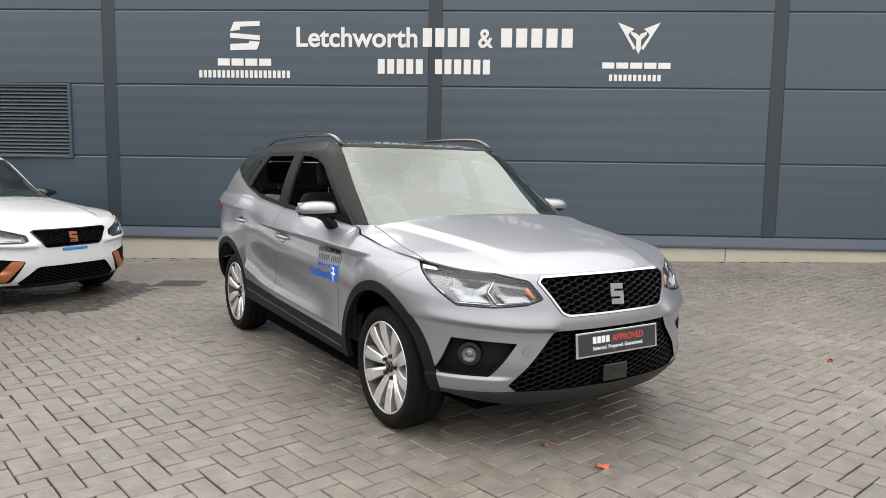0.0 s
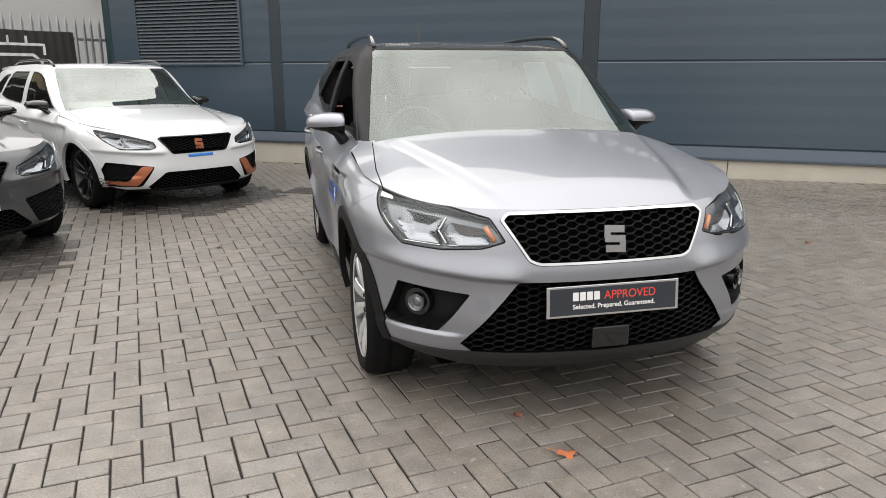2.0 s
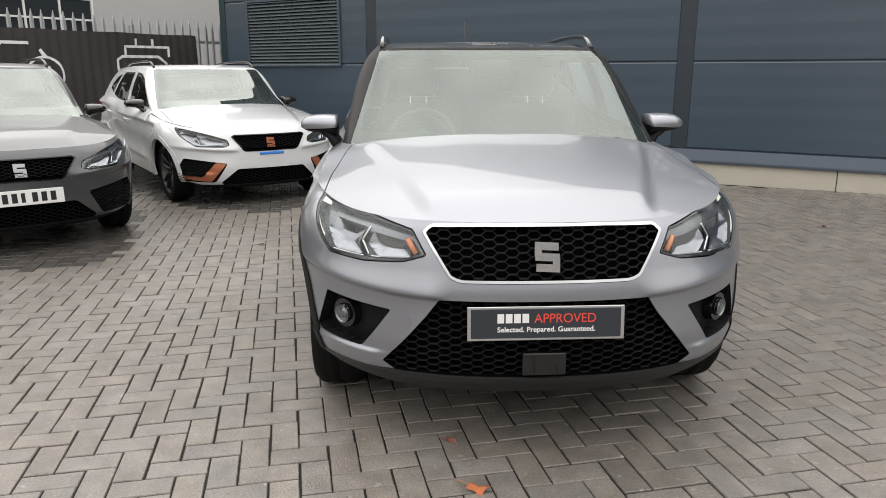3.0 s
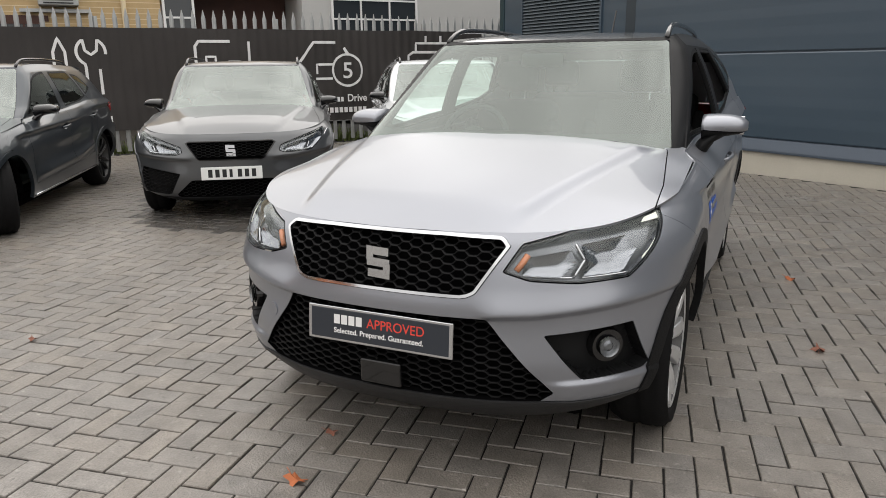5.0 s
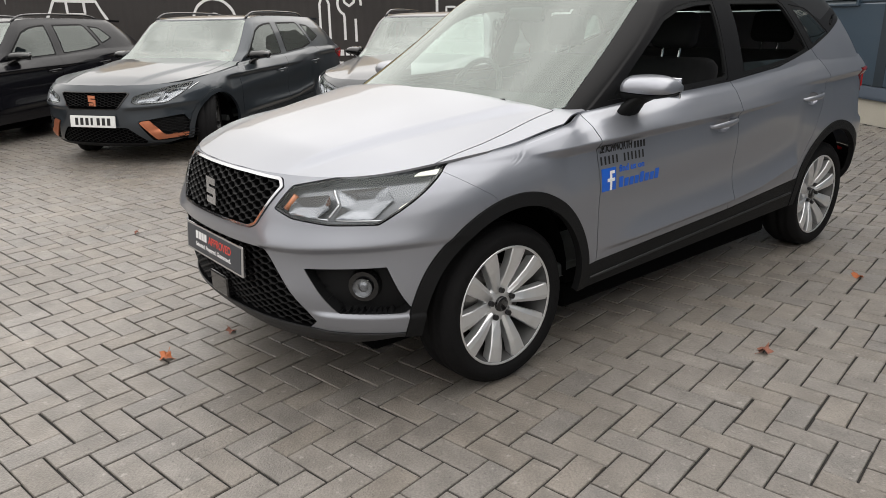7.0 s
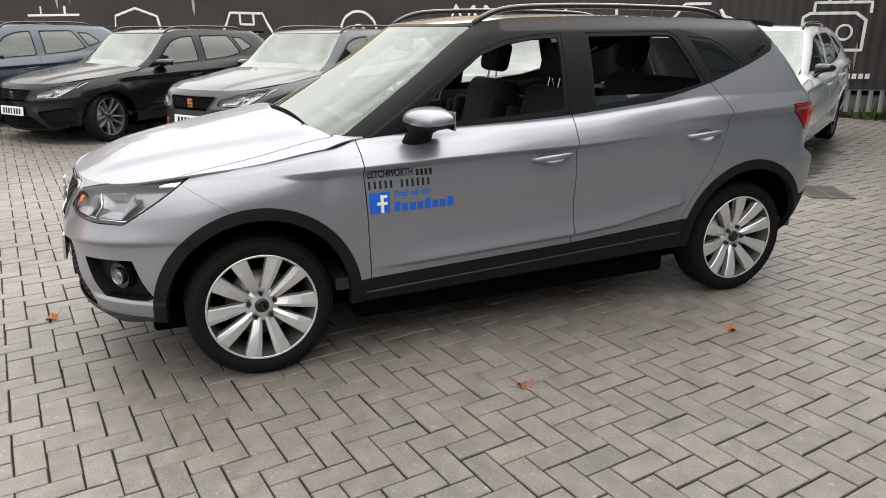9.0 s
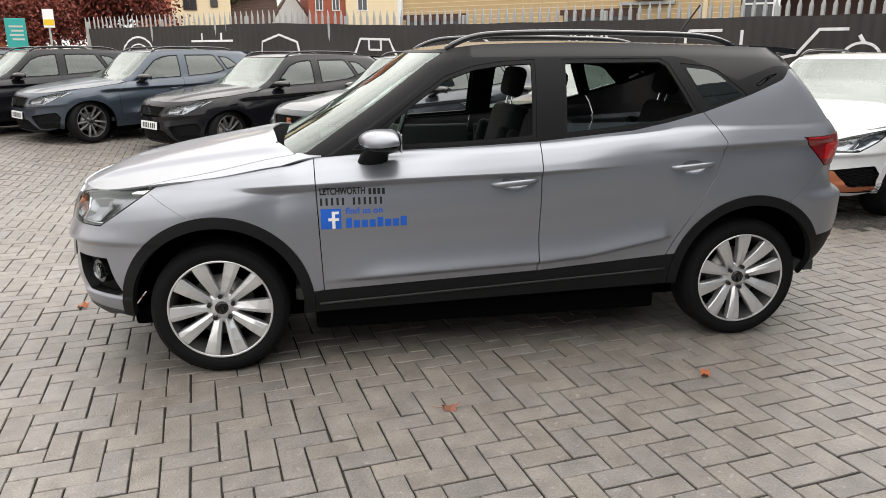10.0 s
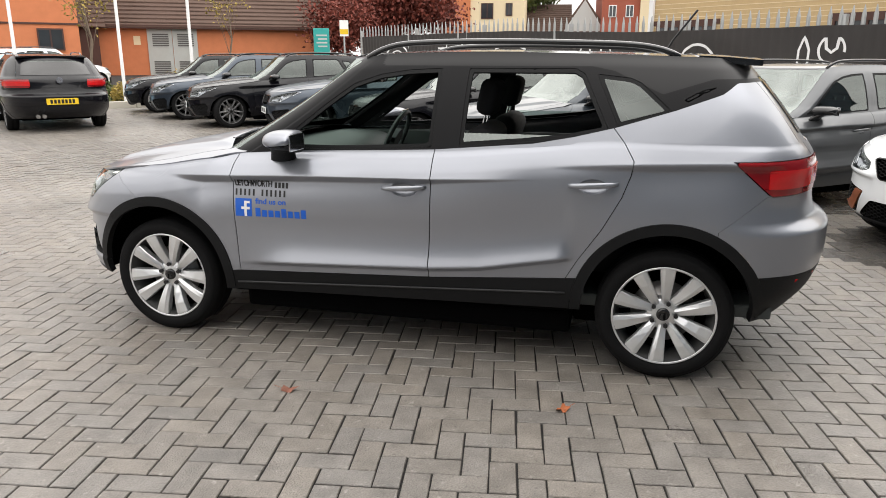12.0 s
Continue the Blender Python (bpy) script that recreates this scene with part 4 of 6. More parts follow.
def under_core(car, warp):
    """Dark wheel housings, floor pan, inner skin, and low slabs put in as shade."""
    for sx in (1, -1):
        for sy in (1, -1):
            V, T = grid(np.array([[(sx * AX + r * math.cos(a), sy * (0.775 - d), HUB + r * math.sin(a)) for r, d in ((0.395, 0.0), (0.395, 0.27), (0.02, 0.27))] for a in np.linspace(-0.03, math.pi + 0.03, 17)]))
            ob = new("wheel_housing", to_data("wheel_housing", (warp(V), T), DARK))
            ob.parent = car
    # three near-black boxes hang below the floor in place of under-car shade
    for nm, a in (("floor_pan", (-0.87, 0.87, -0.76, 0.76, 0.262, 0.33)), ("centre_shade_slab", (-0.86, 0.86, -0.74, 0.74, 0.145, 0.26)), ("front_shade_slab", (0.865, 1.72, -0.58, 0.58, 0.165, 0.26)), ("rear_shade_slab", (-1.40, -0.865, -0.60, 0.60, 0.165, 0.26)), ("chassis_rail", (-1.60, 1.75, -0.44, 0.44, 0.332, 0.44))):
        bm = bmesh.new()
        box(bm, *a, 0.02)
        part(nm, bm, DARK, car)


def make_wheel(name, rim_mat, r=0.325, rr=0.236, style=0):
    """A road wheel, its outer face towards +y, at the origin."""
    w = new(name)
    tyre = [(rr - 0.01, 0.085), (rr + 0.012, 0.098), (rr + 0.05, 0.106), (r - 0.022, 0.098), (r - 0.006, 0.085), (r, 0.06), (r - 0.004, 0.045), (r, 0.04), (r, 0.012), (r - 0.005, 0.006), (r - 0.005, -0.006), (r, -0.012), (r, -0.06), (r - 0.02, -0.098), (rr, -0.09)]
    ob = new("tyre", to_data("tyre", lathe(tyre, 56), RUBBER))
    ob.parent = w
    rim = [(rr + 0.002, 0.094), (rr - 0.001, 0.098), (rr - 0.0075, 0.093), (rr - 0.018, 0.06), (rr - 0.03, 0.0), (rr - 0.035, -0.08)]
    ob = new("rim", to_data("rim", lathe(rim[:3], 56), rim_mat))
    ob.parent = w
    ob = new("rim_barrel", to_data("rim_barrel", lathe(rim[2:], 56), BARREL))
    ob.parent = w
    ob = new("brake_disc", to_data("brake_disc", lathe([(0.145, 0.0), (0.145, 0.012), (0.06, 0.012), (0.05, 0.03), (0.0, 0.03)], 40), STEEL))
    ob.parent = w
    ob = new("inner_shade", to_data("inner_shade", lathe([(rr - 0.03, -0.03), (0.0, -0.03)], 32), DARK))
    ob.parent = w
    wide = style == 0
    for k in range(10):
        side_, mid_a = (1 if k % 2 else -1), 2 * math.pi * (k // 2) / 5
        c, t_ = Vector((math.cos(mid_a), 0, math.sin(mid_a))), Vector((-math.sin(mid_a), 0, math.cos(mid_a)))
        spread = radians(16.5 if wide else 13)
        c1 = c * math.cos(spread) + t_ * side_ * math.sin(spread)
        t1 = t_ * math.cos(spread) - c * side_ * math.sin(spread)
        root, tip = c * 0.050 + t_ * side_ * 0.021, c1 * (rr - 0.003)
        bm = bmesh.new()
        rows = []
        for u in (0.0, 0.3, 0.62, 0.9, 1.0):
            mid_p = root.lerp(tip, u)
            across = t_.lerp(t1, u).normalized()
            half = (0.018 + 0.018 * u) if wide else 0.011 + 0.006 * u
            y0 = 0.058 + 0.034 * math.sin(u * 1.75)
            ridge = -0.35 * side_ * half
            sec = ((-half, y0 - 0.038), (-half, y0 - 0.006), (-half + 0.003, y0 - 0.002), (ridge, y0 + (0.006 if wide else 0.003) * (1 - 0.6 * u)), (half - 0.003, y0 - 0.002), (half, y0 - 0.006), (half, y0 - 0.038))
            rows.append([bm.verts.new(mid_p + across * a_ + Vector((0, b_, 0))) for a_, b_ in sec])
        for ra, rb in zip(rows, rows[1:]):
            for i in range(6):
                bm.faces.new((ra[i], ra[i + 1], rb[i + 1], rb[i]))
        bmesh.ops.recalc_face_normals(bm, faces=bm.faces)
        part("spoke", bm, rim_mat, w)
    ob = new("hub", to_data("hub", lathe([(0.078, 0.015), (0.076, 0.048), (0.066, 0.057), (0.03, 0.060)], 40), rim_mat))
    ob.parent = w
    ob = new("centre_cap", to_data("centre_cap", lathe([(0.030, 0.06), (0.030, 0.068), (0.026, 0.073), (0.0, 0.074)], 32), GLOSSBLACK))
    ob.parent = w
    for k in range(5):
        a = 2 * math.pi * (k + 0.5) / 5
        bm = bmesh.new()
        cyl(bm, 0.0105, 0.03, Matrix.Translation((0.056 * math.cos(a), 0.06, 0.056 * math.sin(a))) @ Euler((radians(90), 0, 0)).to_matrix().to_4x4(), 6)
        part("wheel_bolt", bm, INK, w)
    return w


def fit_wheels(car, proto, xs=(AX, -AX), half=0.735, steer=0.0, r=0.325, spin=(17, 48, 79, 110)):
    """Hangs four copies of a wheel on a car; the first use takes the wheel itself."""
    fresh = proto.parent is None
    for i, (x, s) in enumerate(((xs[0], 1), (xs[0], -1), (xs[1], 1), (xs[1], -1))):
        m = pose(x, s * half, r - 0.004, 0, 0, (0 if s > 0 else 180) + (steer if x > 0 else 0)) @ pose(0, 0, 0, 0, spin[i], 0)
        if fresh and i == 0:
            proto.parent = car
            proto.matrix_basis = m
        else:
            copy_thing(proto, m).parent = car


def mirror(car, warp, paint, under, at=(0.53, 0.80, 1.05)):
    """Door mirrors: a wedge-shaped head that thins outwards, on a slanting dark foot."""
    for s in (1, -1):
        base = Vector(warp(np.array([[at[0], at[1] * s, at[2]]]))[0])
        bm = bmesh.new()
        rows = []
        for u in np.linspace(0, 1, 11):
            y = 0.182 * u
            fade = 1 - 0.16 * u ** 1.5 - 0.45 * u ** 8
            top, low = 0.050 * fade, (-0.064 + 0.026 * u) * fade
            front_, rear_ = 0.104 - 0.032 * u ** 2 - 0.03 * u ** 8, -0.072 + 0.010 * u
            row = []
            for a in np.linspace(0, 2 * math.pi, 28, endpoint=False):
                ca, sa = math.cos(a), math.sin(a)
                px = abs(ca) ** 0.85 * front_ if ca > 0 else abs(ca) ** 0.6 * rear_
                pz = abs(sa) ** (0.9 if ca > 0 else 0.5) * (top if sa > 0 else low)
                row.append(bm.verts.new(base + Vector((px, s * y, pz + 0.006 * math.sin(u * 3)))))
            rows.append(row)
        for ra, rb in zip(rows, rows[1:]):
            for k in range(28):
                bm.faces.new((ra[k], ra[(k + 1) % 28], rb[(k + 1) % 28], rb[k]))
        bm.faces.new(rows[0])
        bm.faces.new(rows[-1])
        bmesh.ops.recalc_face_normals(bm, faces=bm.faces)
        lower = bm.copy()
        seam, tilt_n = base + Vector((0, 0, 0.002)), Vector((0.10, 0.08 * s, 1)).normalized()
        bmesh.ops.bisect_plane(bm, geom=bm.verts[:] + bm.edges[:] + bm.faces[:], plane_co=seam, plane_no=-tilt_n, clear_outer=True)
        bmesh.ops.bisect_plane(lower, geom=lower.verts[:] + lower.edges[:] + lower.faces[:], plane_co=seam - tilt_n * 0.004, plane_no=tilt_n, clear_outer=True)
        cap = part("door_mirror", bm, paint, car, smooth=True)
        part("mirror_base", lower, under, cap, smooth=True)
        bm = bmesh.new()
        foot = Vector(warp(np.array([[at[0] + 0.05, (at[1] - 0.015) * s, at[2] - 0.125]]))[0])
        ring = []
        for p, sx, sy in ((foot, 0.072, 0.03), (foot.lerp(base, 0.5) + Vector((0.01, 0.025 * s, 0)), 0.064, 0.036), (base + Vector((0.01, 0.06 * s, -0.03)), 0.07, 0.05)):
            ring.append([bm.verts.new(p + Vector((sx * math.cos(a), sy * math.sin(a), 0))) for a in np.linspace(0, 2 * math.pi, 14, endpoint=False)])
        for a, b in zip(ring, ring[1:]):
            for k in range(14):
                bm.faces.new((a[k], a[(k + 1) % 14], b[(k + 1) % 14], b[k]))
        bm.faces.new(ring[0])
        bmesh.ops.recalc_face_normals(bm, faces=bm.faces)
        part("mirror_arm", bm, under, cap, smooth=True)
        bm = bmesh.new()
        y0, y1 = sorted((base.y + s * 0.012, base.y + s * 0.165))
        box(bm, base.x - 0.075, base.x - 0.068, y0, y1, base.z - 0.040, base.z + 0.040, 0.003)
        part("mirror_glass", bm, CHROME, cap)
        if paint is not under:
            bm = bmesh.new()
            tube(bm, [base + Vector((0.102 - 0.046 * k - 0.02 * (k > 2), s * (0.10 + 0.028 * k), -0.003)) for k in range(4)], 0.004, 6)
            part("mirror_indicator", bm, LENS, cap)


def seat(car, x, y, warp, rear=False, w=0.27):
    """A seat: cushion, backrest and headrest on two rods."""
    k = float(warp(np.array([[0, 0, 1.2]]))[0, 2]) / 1.2
    s = new("rear_seat" if rear else "front_seat")
    s.parent = car
    s.matrix_basis = pose(x, y, 0)
    bm = bmesh.new()
    box(bm, -0.26, 0.26, -w, w, 0.42, 0.58, 0.05, None, 3)
    part("cushion", bm, SEATCLOTH, s, smooth=True)
    bm = bmesh.new()
    box(bm, -0.07, 0.07, -w * 0.95, w * 0.95, 0.0, 0.62, 0.06, pose(-0.24, 0, 0.52, 0, -16, 0), 3)
    for e in (1, -1):
        box(bm, 0.0, 0.12, e * w * 0.98 - 0.035, e * w * 0.98 + 0.035, 0.06, 0.48, 0.03, pose(-0.24, 0, 0.52, 0, -16, 0), 2)
    part("backrest", bm, SEATCLOTH, s, smooth=True)
    heads = (0,) if not rear else (-w * 0.62, w * 0.62)
    for yy in heads:
        bm = bmesh.new()
        box(bm, -0.05, 0.05, yy - 0.125, yy + 0.125, 0.66, 0.84, 0.04, pose(-0.24, 0, 0.52, 0, -13, 0), 3)
        hr = part("headrest", bm, SEATCLOTH, s, smooth=True)
        for e in (0.05, -0.05):
            bm = bmesh.new()
            cyl(bm, 0.006, 0.12, pose(-0.24, yy + e, 0.52, 0, -13, 0) @ Matrix.Translation((0, 0, 0.64)), 8)
            part("headrest_rod", bm, CHROME, hr)
    s.matrix_basis = pose(x, y, 0) @ Matrix.Diagonal((1, 1, k, 1))
    return s


def cabin(car, warp):
    bm = bmesh.new()
    X = np.linspace(0.42, 1.02, 14)
    zs = [knots(x, (0.42, 0.78), (0.5, 0.93), (0.6, 0.975), (0.8, 0.985), (1.02, 0.985)) for x in X]
    rows = []
    for x, z in zip(X, zs):
        rows.append([(x + 0.05 * (1 - (y / 0.72) ** 2) * -1, y, float(z) - 0.02 * (abs(y) / 0.72) ** 2) for y in np.linspace(-0.72, 0.72, 15)])
    V, T = grid(warp(np.array(rows).reshape(-1, 3)).reshape(14, 15, 3))
    sheet("dashboard", (V, T), DASH, car, 0.03)
    for i, y in enumerate((0.62, 0.06, -0.06, -0.62)):
        bm = bmesh.new()
        for k in range(4):
            box(bm, 0.42, 0.445, y - 0.055, y + 0.055, 0.845 + 0.02 * k, 0.853 + 0.02 * k)
        box(bm, 0.43, 0.46, y - 0.065, y - 0.057, 0.835, 0.925)
        box(bm, 0.43, 0.46, y + 0.057, y + 0.065, 0.835, 0.925)
        ob = part("air_vent", bm, GLOSSBLACK, car)
    wheel_at = warp(np.array([[0.36, -0.36, 0.945]]))[0]
    m = Matrix.Translation(wheel_at) @ Euler((0, radians(66), 0)).to_matrix().to_4x4()
    P = np.array([[((0.178 + 0.016 * math.cos(b)) * math.cos(a), (0.178 + 0.016 * math.cos(b)) * math.sin(a), 0.016 * math.sin(b)) for b in np.linspace(0, 2 * math.pi, 9)] for a in np.linspace(0, 2 * math.pi, 41)])
    V, T = grid(P)
    sw = new("steering_wheel", to_data("steering_wheel", (V, T), DASH))
    sw.parent = car
    sw.matrix_basis = m
    bm = bmesh.new()
    cyl(bm, 0.07, 0.05, Matrix.Translation((0, 0, 0.01)), 24, 0.06)
    part("airbag_boss", bm, DASH, sw, smooth=False)
    for a in (90, 270, 0):
        bm = bmesh.new()
        box(bm, 0.05, 0.175, -0.018, 0.018, -0.008, 0.01, 0.004, Euler((0, 0, radians(a))).to_matrix().to_4x4())
        part("spoke", bm, CHROME if a != 0 else DASH, sw)
    for y in (0.37, -0.37):
        seat(car, 0.02, y, warp)
    seat(car, -1.0, 0, warp, True, 0.62)
    bm = bmesh.new()
    box(bm, -1.75, 0.95, -0.75, 0.75, 0.30, 0.36, 0.01)
    part("cabin_floor", bm, DASH, car)
    for s in (1, -1):
        for x0, x1 in ((-0.18, 0.80), (-0.92, -0.22)):
            bm = bmesh.new()
            P = warp(np.array([[x0, s * 0.745, 0.36], [x1, s * 0.775, 0.965]]))
            box(bm, P[0][0], P[1][0], min(P[0][1], P[1][1]), max(P[0][1], P[1][1]), P[0][2], P[1][2], 0.012)
            part("door_card", bm, DASH, car)
    bm = bmesh.new()
    p = warp(np.array([[0.34, 0, 1.34]]))[0]
    box(bm, p[0] - 0.02, p[0] + 0.02, -0.11, 0.11, p[2] - 0.035, p[2] + 0.035, 0.014)
    part("rear_view_mirror", bm, GLOSSBLACK, car, smooth=True)
    hl = split(height_field(lambda x, y: roof_z(x, y) - 0.035, -1.55, 0.26, 0.55, 24, 14), lambda x, y, z: 0.55 - np.abs(y))[0]
    ob = new("headliner", to_data("headliner", (warp(hl[0]), hl[1]), LINER))
    ob.parent = car


def roof_rails(car, warp, mat):
    for s in (1, -1):
        bm = bmesh.new()
        pts = []
        for t in np.linspace(0, 1, 40):
            x = 0.20 - 1.48 * t
            up = 0.050 * (1 - abs(2 * t - 1) ** 8)
            pts.append((x, s * (0.575 - 0.02 * t), float(roof_z(x, 0.575)) + up - 0.004))
        tube(bm, [Vector(p) for p in warp(np.array(pts))], 0.0135, 8)
        part("roof_rail", bm, mat, car, smooth=True)


def wipers(car, warp):
    for y0, y1 in ((-0.60, -0.02), (-0.05, 0.52)):
        bm = bmesh.new()
        pts = [(1.06 - 0.02 * t - 0.25 * (abs(y0 + (y1 - y0) * t)) ** 2 * 0.55, y0 + (y1 - y0) * t, 1.004 + 0.012 * t) for t in np.linspace(0, 1, 12)]
        tube(bm, [Vector(p) for p in warp(np.array(pts))], 0.006, 6)
        part("wiper", bm, INK, car)


def number_plate(car, warp, back, ink, x=2.062, z=0.505, y=0.0, w=0.52, h=0.111, lean=0):
    at = warp(np.array([[x, y, z]]))[0]
    m = Matrix.Translation(at) @ Euler((radians(90 - 6), 0, radians(90 + lean))).to_matrix().to_4x4()
    bm = bmesh.new()
    box(bm, -w / 2, w / 2, -h / 2, h / 2, -0.012, 0.0, 0.004, m)
    pl = part("number_plate", bm, back, car)
    for k, (c, ww) in enumerate(((-0.175, 0.05), (-0.115, 0.05), (-0.055, 0.05), (0.0, 0.04), (0.075, 0.05), (0.135, 0.05), (0.195, 0.05))):
        bm = bmesh.new()
        box(bm, c - ww / 2, c + ww / 2 - 0.014, -0.034, 0.034, 0.0, 0.0015, 0, m)
        part("plate_bar", bm, ink, pl)
    return pl

# ---- the place ----
def ground_z(x, y):
    """Fall of the yard: level round the cars, rising a little to the wall and the far bays."""
    return (0.03 + 0.014 * np.clip(x, -12, 12)) * step(y, 7.0, 10.2) + 0.12 * step(-y, 0.3, 5.0) + 0.55 * step(-y, 13, 26)


def gz(x, y):
    return float(ground_z(np.array(float(x)), np.array(float(y))))


def slab(name, x0, x1, y0, y1, z0, z1, mat, parent=None, bevel=0.0, label="", category="", kind="structure", m=None):
    bm = bmesh.new()
    box(bm, x0, x1, y0, y1, z0, z1, bevel, m, 1)
    ob = part(name, bm, mat, parent)
    return tagged(ob, label, category, kind=kind) if parent is None else ob


WALL_Y = 9.40
# the showroom stands a little askew to the yard
SKEW = pose(0.165, -0.069, 1.289, 0, 0, 2.86) @ Matrix.Scale(1.08, 4) @ Matrix.Translation((0, 0, -1.327))
gx = np.unique(np.concatenate([np.linspace(-14, 14, 57), np.array([-900, -300, -100, -60, -30, 30, 60, 150, 400, 900])]))
gy = np.unique(np.concatenate([np.linspace(-30, 12, 85), np.array([-900, -300, -100, -60, 30, 60, 150, 400, 900])]))
GX, GY = np.meshgrid(gx, gy, indexing="ij")
gm = grid(np.stack([GX, GY, ground_z(GX, GY) - 0.007], -1))
ground = tagged(new("ground", to_data("ground", gm, JOINT)), "yard ground of dark sand under grey block paving", "ground", kind="structure")

# ---- showroom wall ----
wall = slab("wall_north", -7.8, 18, WALL_Y + 0.02, WALL_Y + 0.35, 0.0, 4.98, FLASH, label="dark blue-grey metal clad showroom wall with louvre", category="wall")
back = slab("wall_return", -7.8, -7.5, WALL_Y + 0.35, 24, 0.0, 4.98, CLADDING, label="side return of the dark clad showroom", category="wall")
POSTS = (-4.89, -0.60, 3.73, 8.06, 12.39, 16.7)
SEAMS = (0.52, 1.455, 2.395, 3.345, 4.295, 4.95)
edges = (-7.8,) + POSTS


def wall_panel(x0, x1, z0, z1):
    """A cladding panel with folded long edges and faint swages."""
    bm = bmesh.new()
    prof = [(0.0, 0.0), (0.004, 0.016), (0.014, 0.022)]
    zs = [z0 + 0.005, z0 + 0.008, z0 + 0.018] + list(np.linspace(z0 + 0.05, z1 - 0.05, 9)) + [z1 - 0.018, z1 - 0.008, z1 - 0.005]
    ds = [0.0, 0.016, 0.022] + [0.022 + (0.0012 if k % 2 else 0.0) for k in range(9)] + [0.022, 0.016, 0.0]
    rows = [[bm.verts.new((x, WALL_Y + 0.022 - d, z)) for x in (x0, x1)] for z, d in zip(zs, ds)]
    for a, b in zip(rows, rows[1:]):
        bm.faces.new((a[0], a[1], b[1], b[0]))
    return bm


for x0, x1 in zip(edges, edges[1:]):
    for z0, z1 in zip(SEAMS, SEAMS[1:]):
        a, b = x0 + (0.09 if x0 > -7 else 0.0), x1 - 0.09
        if x0 < -7 and z0 < 2 and z0 > 1:
            part("panel", wall_panel(-7.8, -7.30, z0, z1), CLADDING, wall)
            part("panel", wall_panel(-5.43, b, z0, z1), CLADDING, wall)
        else:
            part("panel", wall_panel(a, b, z0, z1), CLADDING, wall)
for x in POSTS:
    slab("cover_strip", x - 0.087, x + 0.087, WALL_Y - 0.004, WALL_Y + 0.02, 0.52, 4.96, STRIP, wall, 0.004)
slab("corner_trim", -7.9, -7.78, WALL_Y - 0.02, WALL_Y + 0.1, 0.3, 5.0, TEALDARK, wall, 0.01)
bm = bmesh.new()
prism(bm, [(WALL_Y + 0.02, 0.52), (WALL_Y - 0.015, 0.515), (WALL_Y - 0.05, 0.40), (WALL_Y - 0.05, 0.375), (WALL_Y + 0.02, 0.375)], -7.8, 18, Matrix(((0, 0, 1, 0), (1, 0, 0, 0), (0, 1, 0, 0), (0, 0, 0, 1))))
bmesh.ops.recalc_face_normals(bm, faces=bm.faces)
part("drip_flashing", bm, FLASH, wall)
x = -7.8
while x < 17:
    slab("plinth_block", x + 0.004, min(x + 2.2, 17.9) - 0.004, WALL_Y - 0.012, WALL_Y + 0.03, -0.1, 0.372, PLINTH, wall, 0.006)
    x += 2.2
# louvre
vent = new("louvre")
vent.parent = wall
for nm, a in (("louvre_frame", (-7.30, -7.26, 1.42, 2.40)), ("louvre_frame", (-5.47, -5.43, 1.42, 2.40)), ("louvre_frame", (-7.26, -5.47, 2.37, 2.40)), ("louvre_frame", (-7.26, -5.47, 1.42, 1.445))):
    slab(nm, a[0], a[1], WALL_Y - 0.03, WALL_Y + 0.02, a[2], a[3], CLADDING, vent, 0.004)
bm = bmesh.new()
box(bm, -7.26, -5.47, WALL_Y + 0.012, WALL_Y + 0.018, 1.44, 2.38)
part("louvre_back", bm, DARK, vent)
bm = bmesh.new()
box(bm, -7.262, -5.468, -0.028, 0.028, -0.003, 0.003, 0, Euler((radians(48), 0, 0)).to_matrix().to_4x4())
slat_mesh = part("louvre_slat", bm, SLAT, vent)
slat_mesh.matrix_basis = pose(0, WALL_Y - 0.006, 1.465)
for k in range(1, 20):
    o = slat_mesh.copy()
    scene.collection.objects.link(o)
    o.parent = vent
    o.matrix_basis = pose(0, WALL_Y - 0.006, 1.465 + 0.0475 * k)

# added plain wall, out of view: closes the east side in light and reflections
slab("unseen_wall_east", 13.2, 13.5, -16, 10.4, -0.1, 2.4, PALE, label="plain pale grey wall added out of view, closing the yard", category="wall")

# ---- sign on the wall ----
sign = thing("wall_sign", pose(0, WALL_Y - 0.006, 0, 90, 0, 0), "white lettered dealership sign fixed on dark clad wall", "sign")


def bars(name, parent, mat, x0, x1, z0, z1, n, depth=0.004, skip=(), thin=0.72):
    """Plain upright bars in place of characters."""
    w = (x1 - x0) / n
    for k in range(n):
        if k in skip:
            continue
        bm = bmesh.new()
        box(bm, x0 + k * w, x0 + (k + thin) * w, z0, z1, 0, depth)
        part(name, bm, mat, parent)


words("lettering", "Letchworth", 0.245, WHITE, sign, pose(-2.40, 2.895, 0), width=1.57, bold=0.007)
bars("word_bar", sign, WHITE, -0.76, -0.12, 2.895, 3.13, 4)
words("lettering", "&", 0.23, WHITE, sign, pose(-0.05, 2.895, 0), width=0.19, bold=0.006)
bars("word_bar", sign, WHITE, 0.24, 1.20, 2.895, 3.13, 5)
bars("number_bar", sign, WHITE, -1.34, 0.14, 2.555, 2.74, 12, skip=(5,))
bars("word_bar", sign, WHITE, -3.69, -2.47, 2.49, 2.585, 20, thin=0.66)
bars("word_bar", sign, WHITE, -3.44, -2.71, 2.645, 2.735, 4, thin=0.86)
bars("word_bar", sign, WHITE, 1.53, 2.41, 2.64, 2.715, 5, thin=0.86)
bars("word_bar", sign, WHITE, 1.62, 2.29, 2.485, 2.565, 11, thin=0.66)
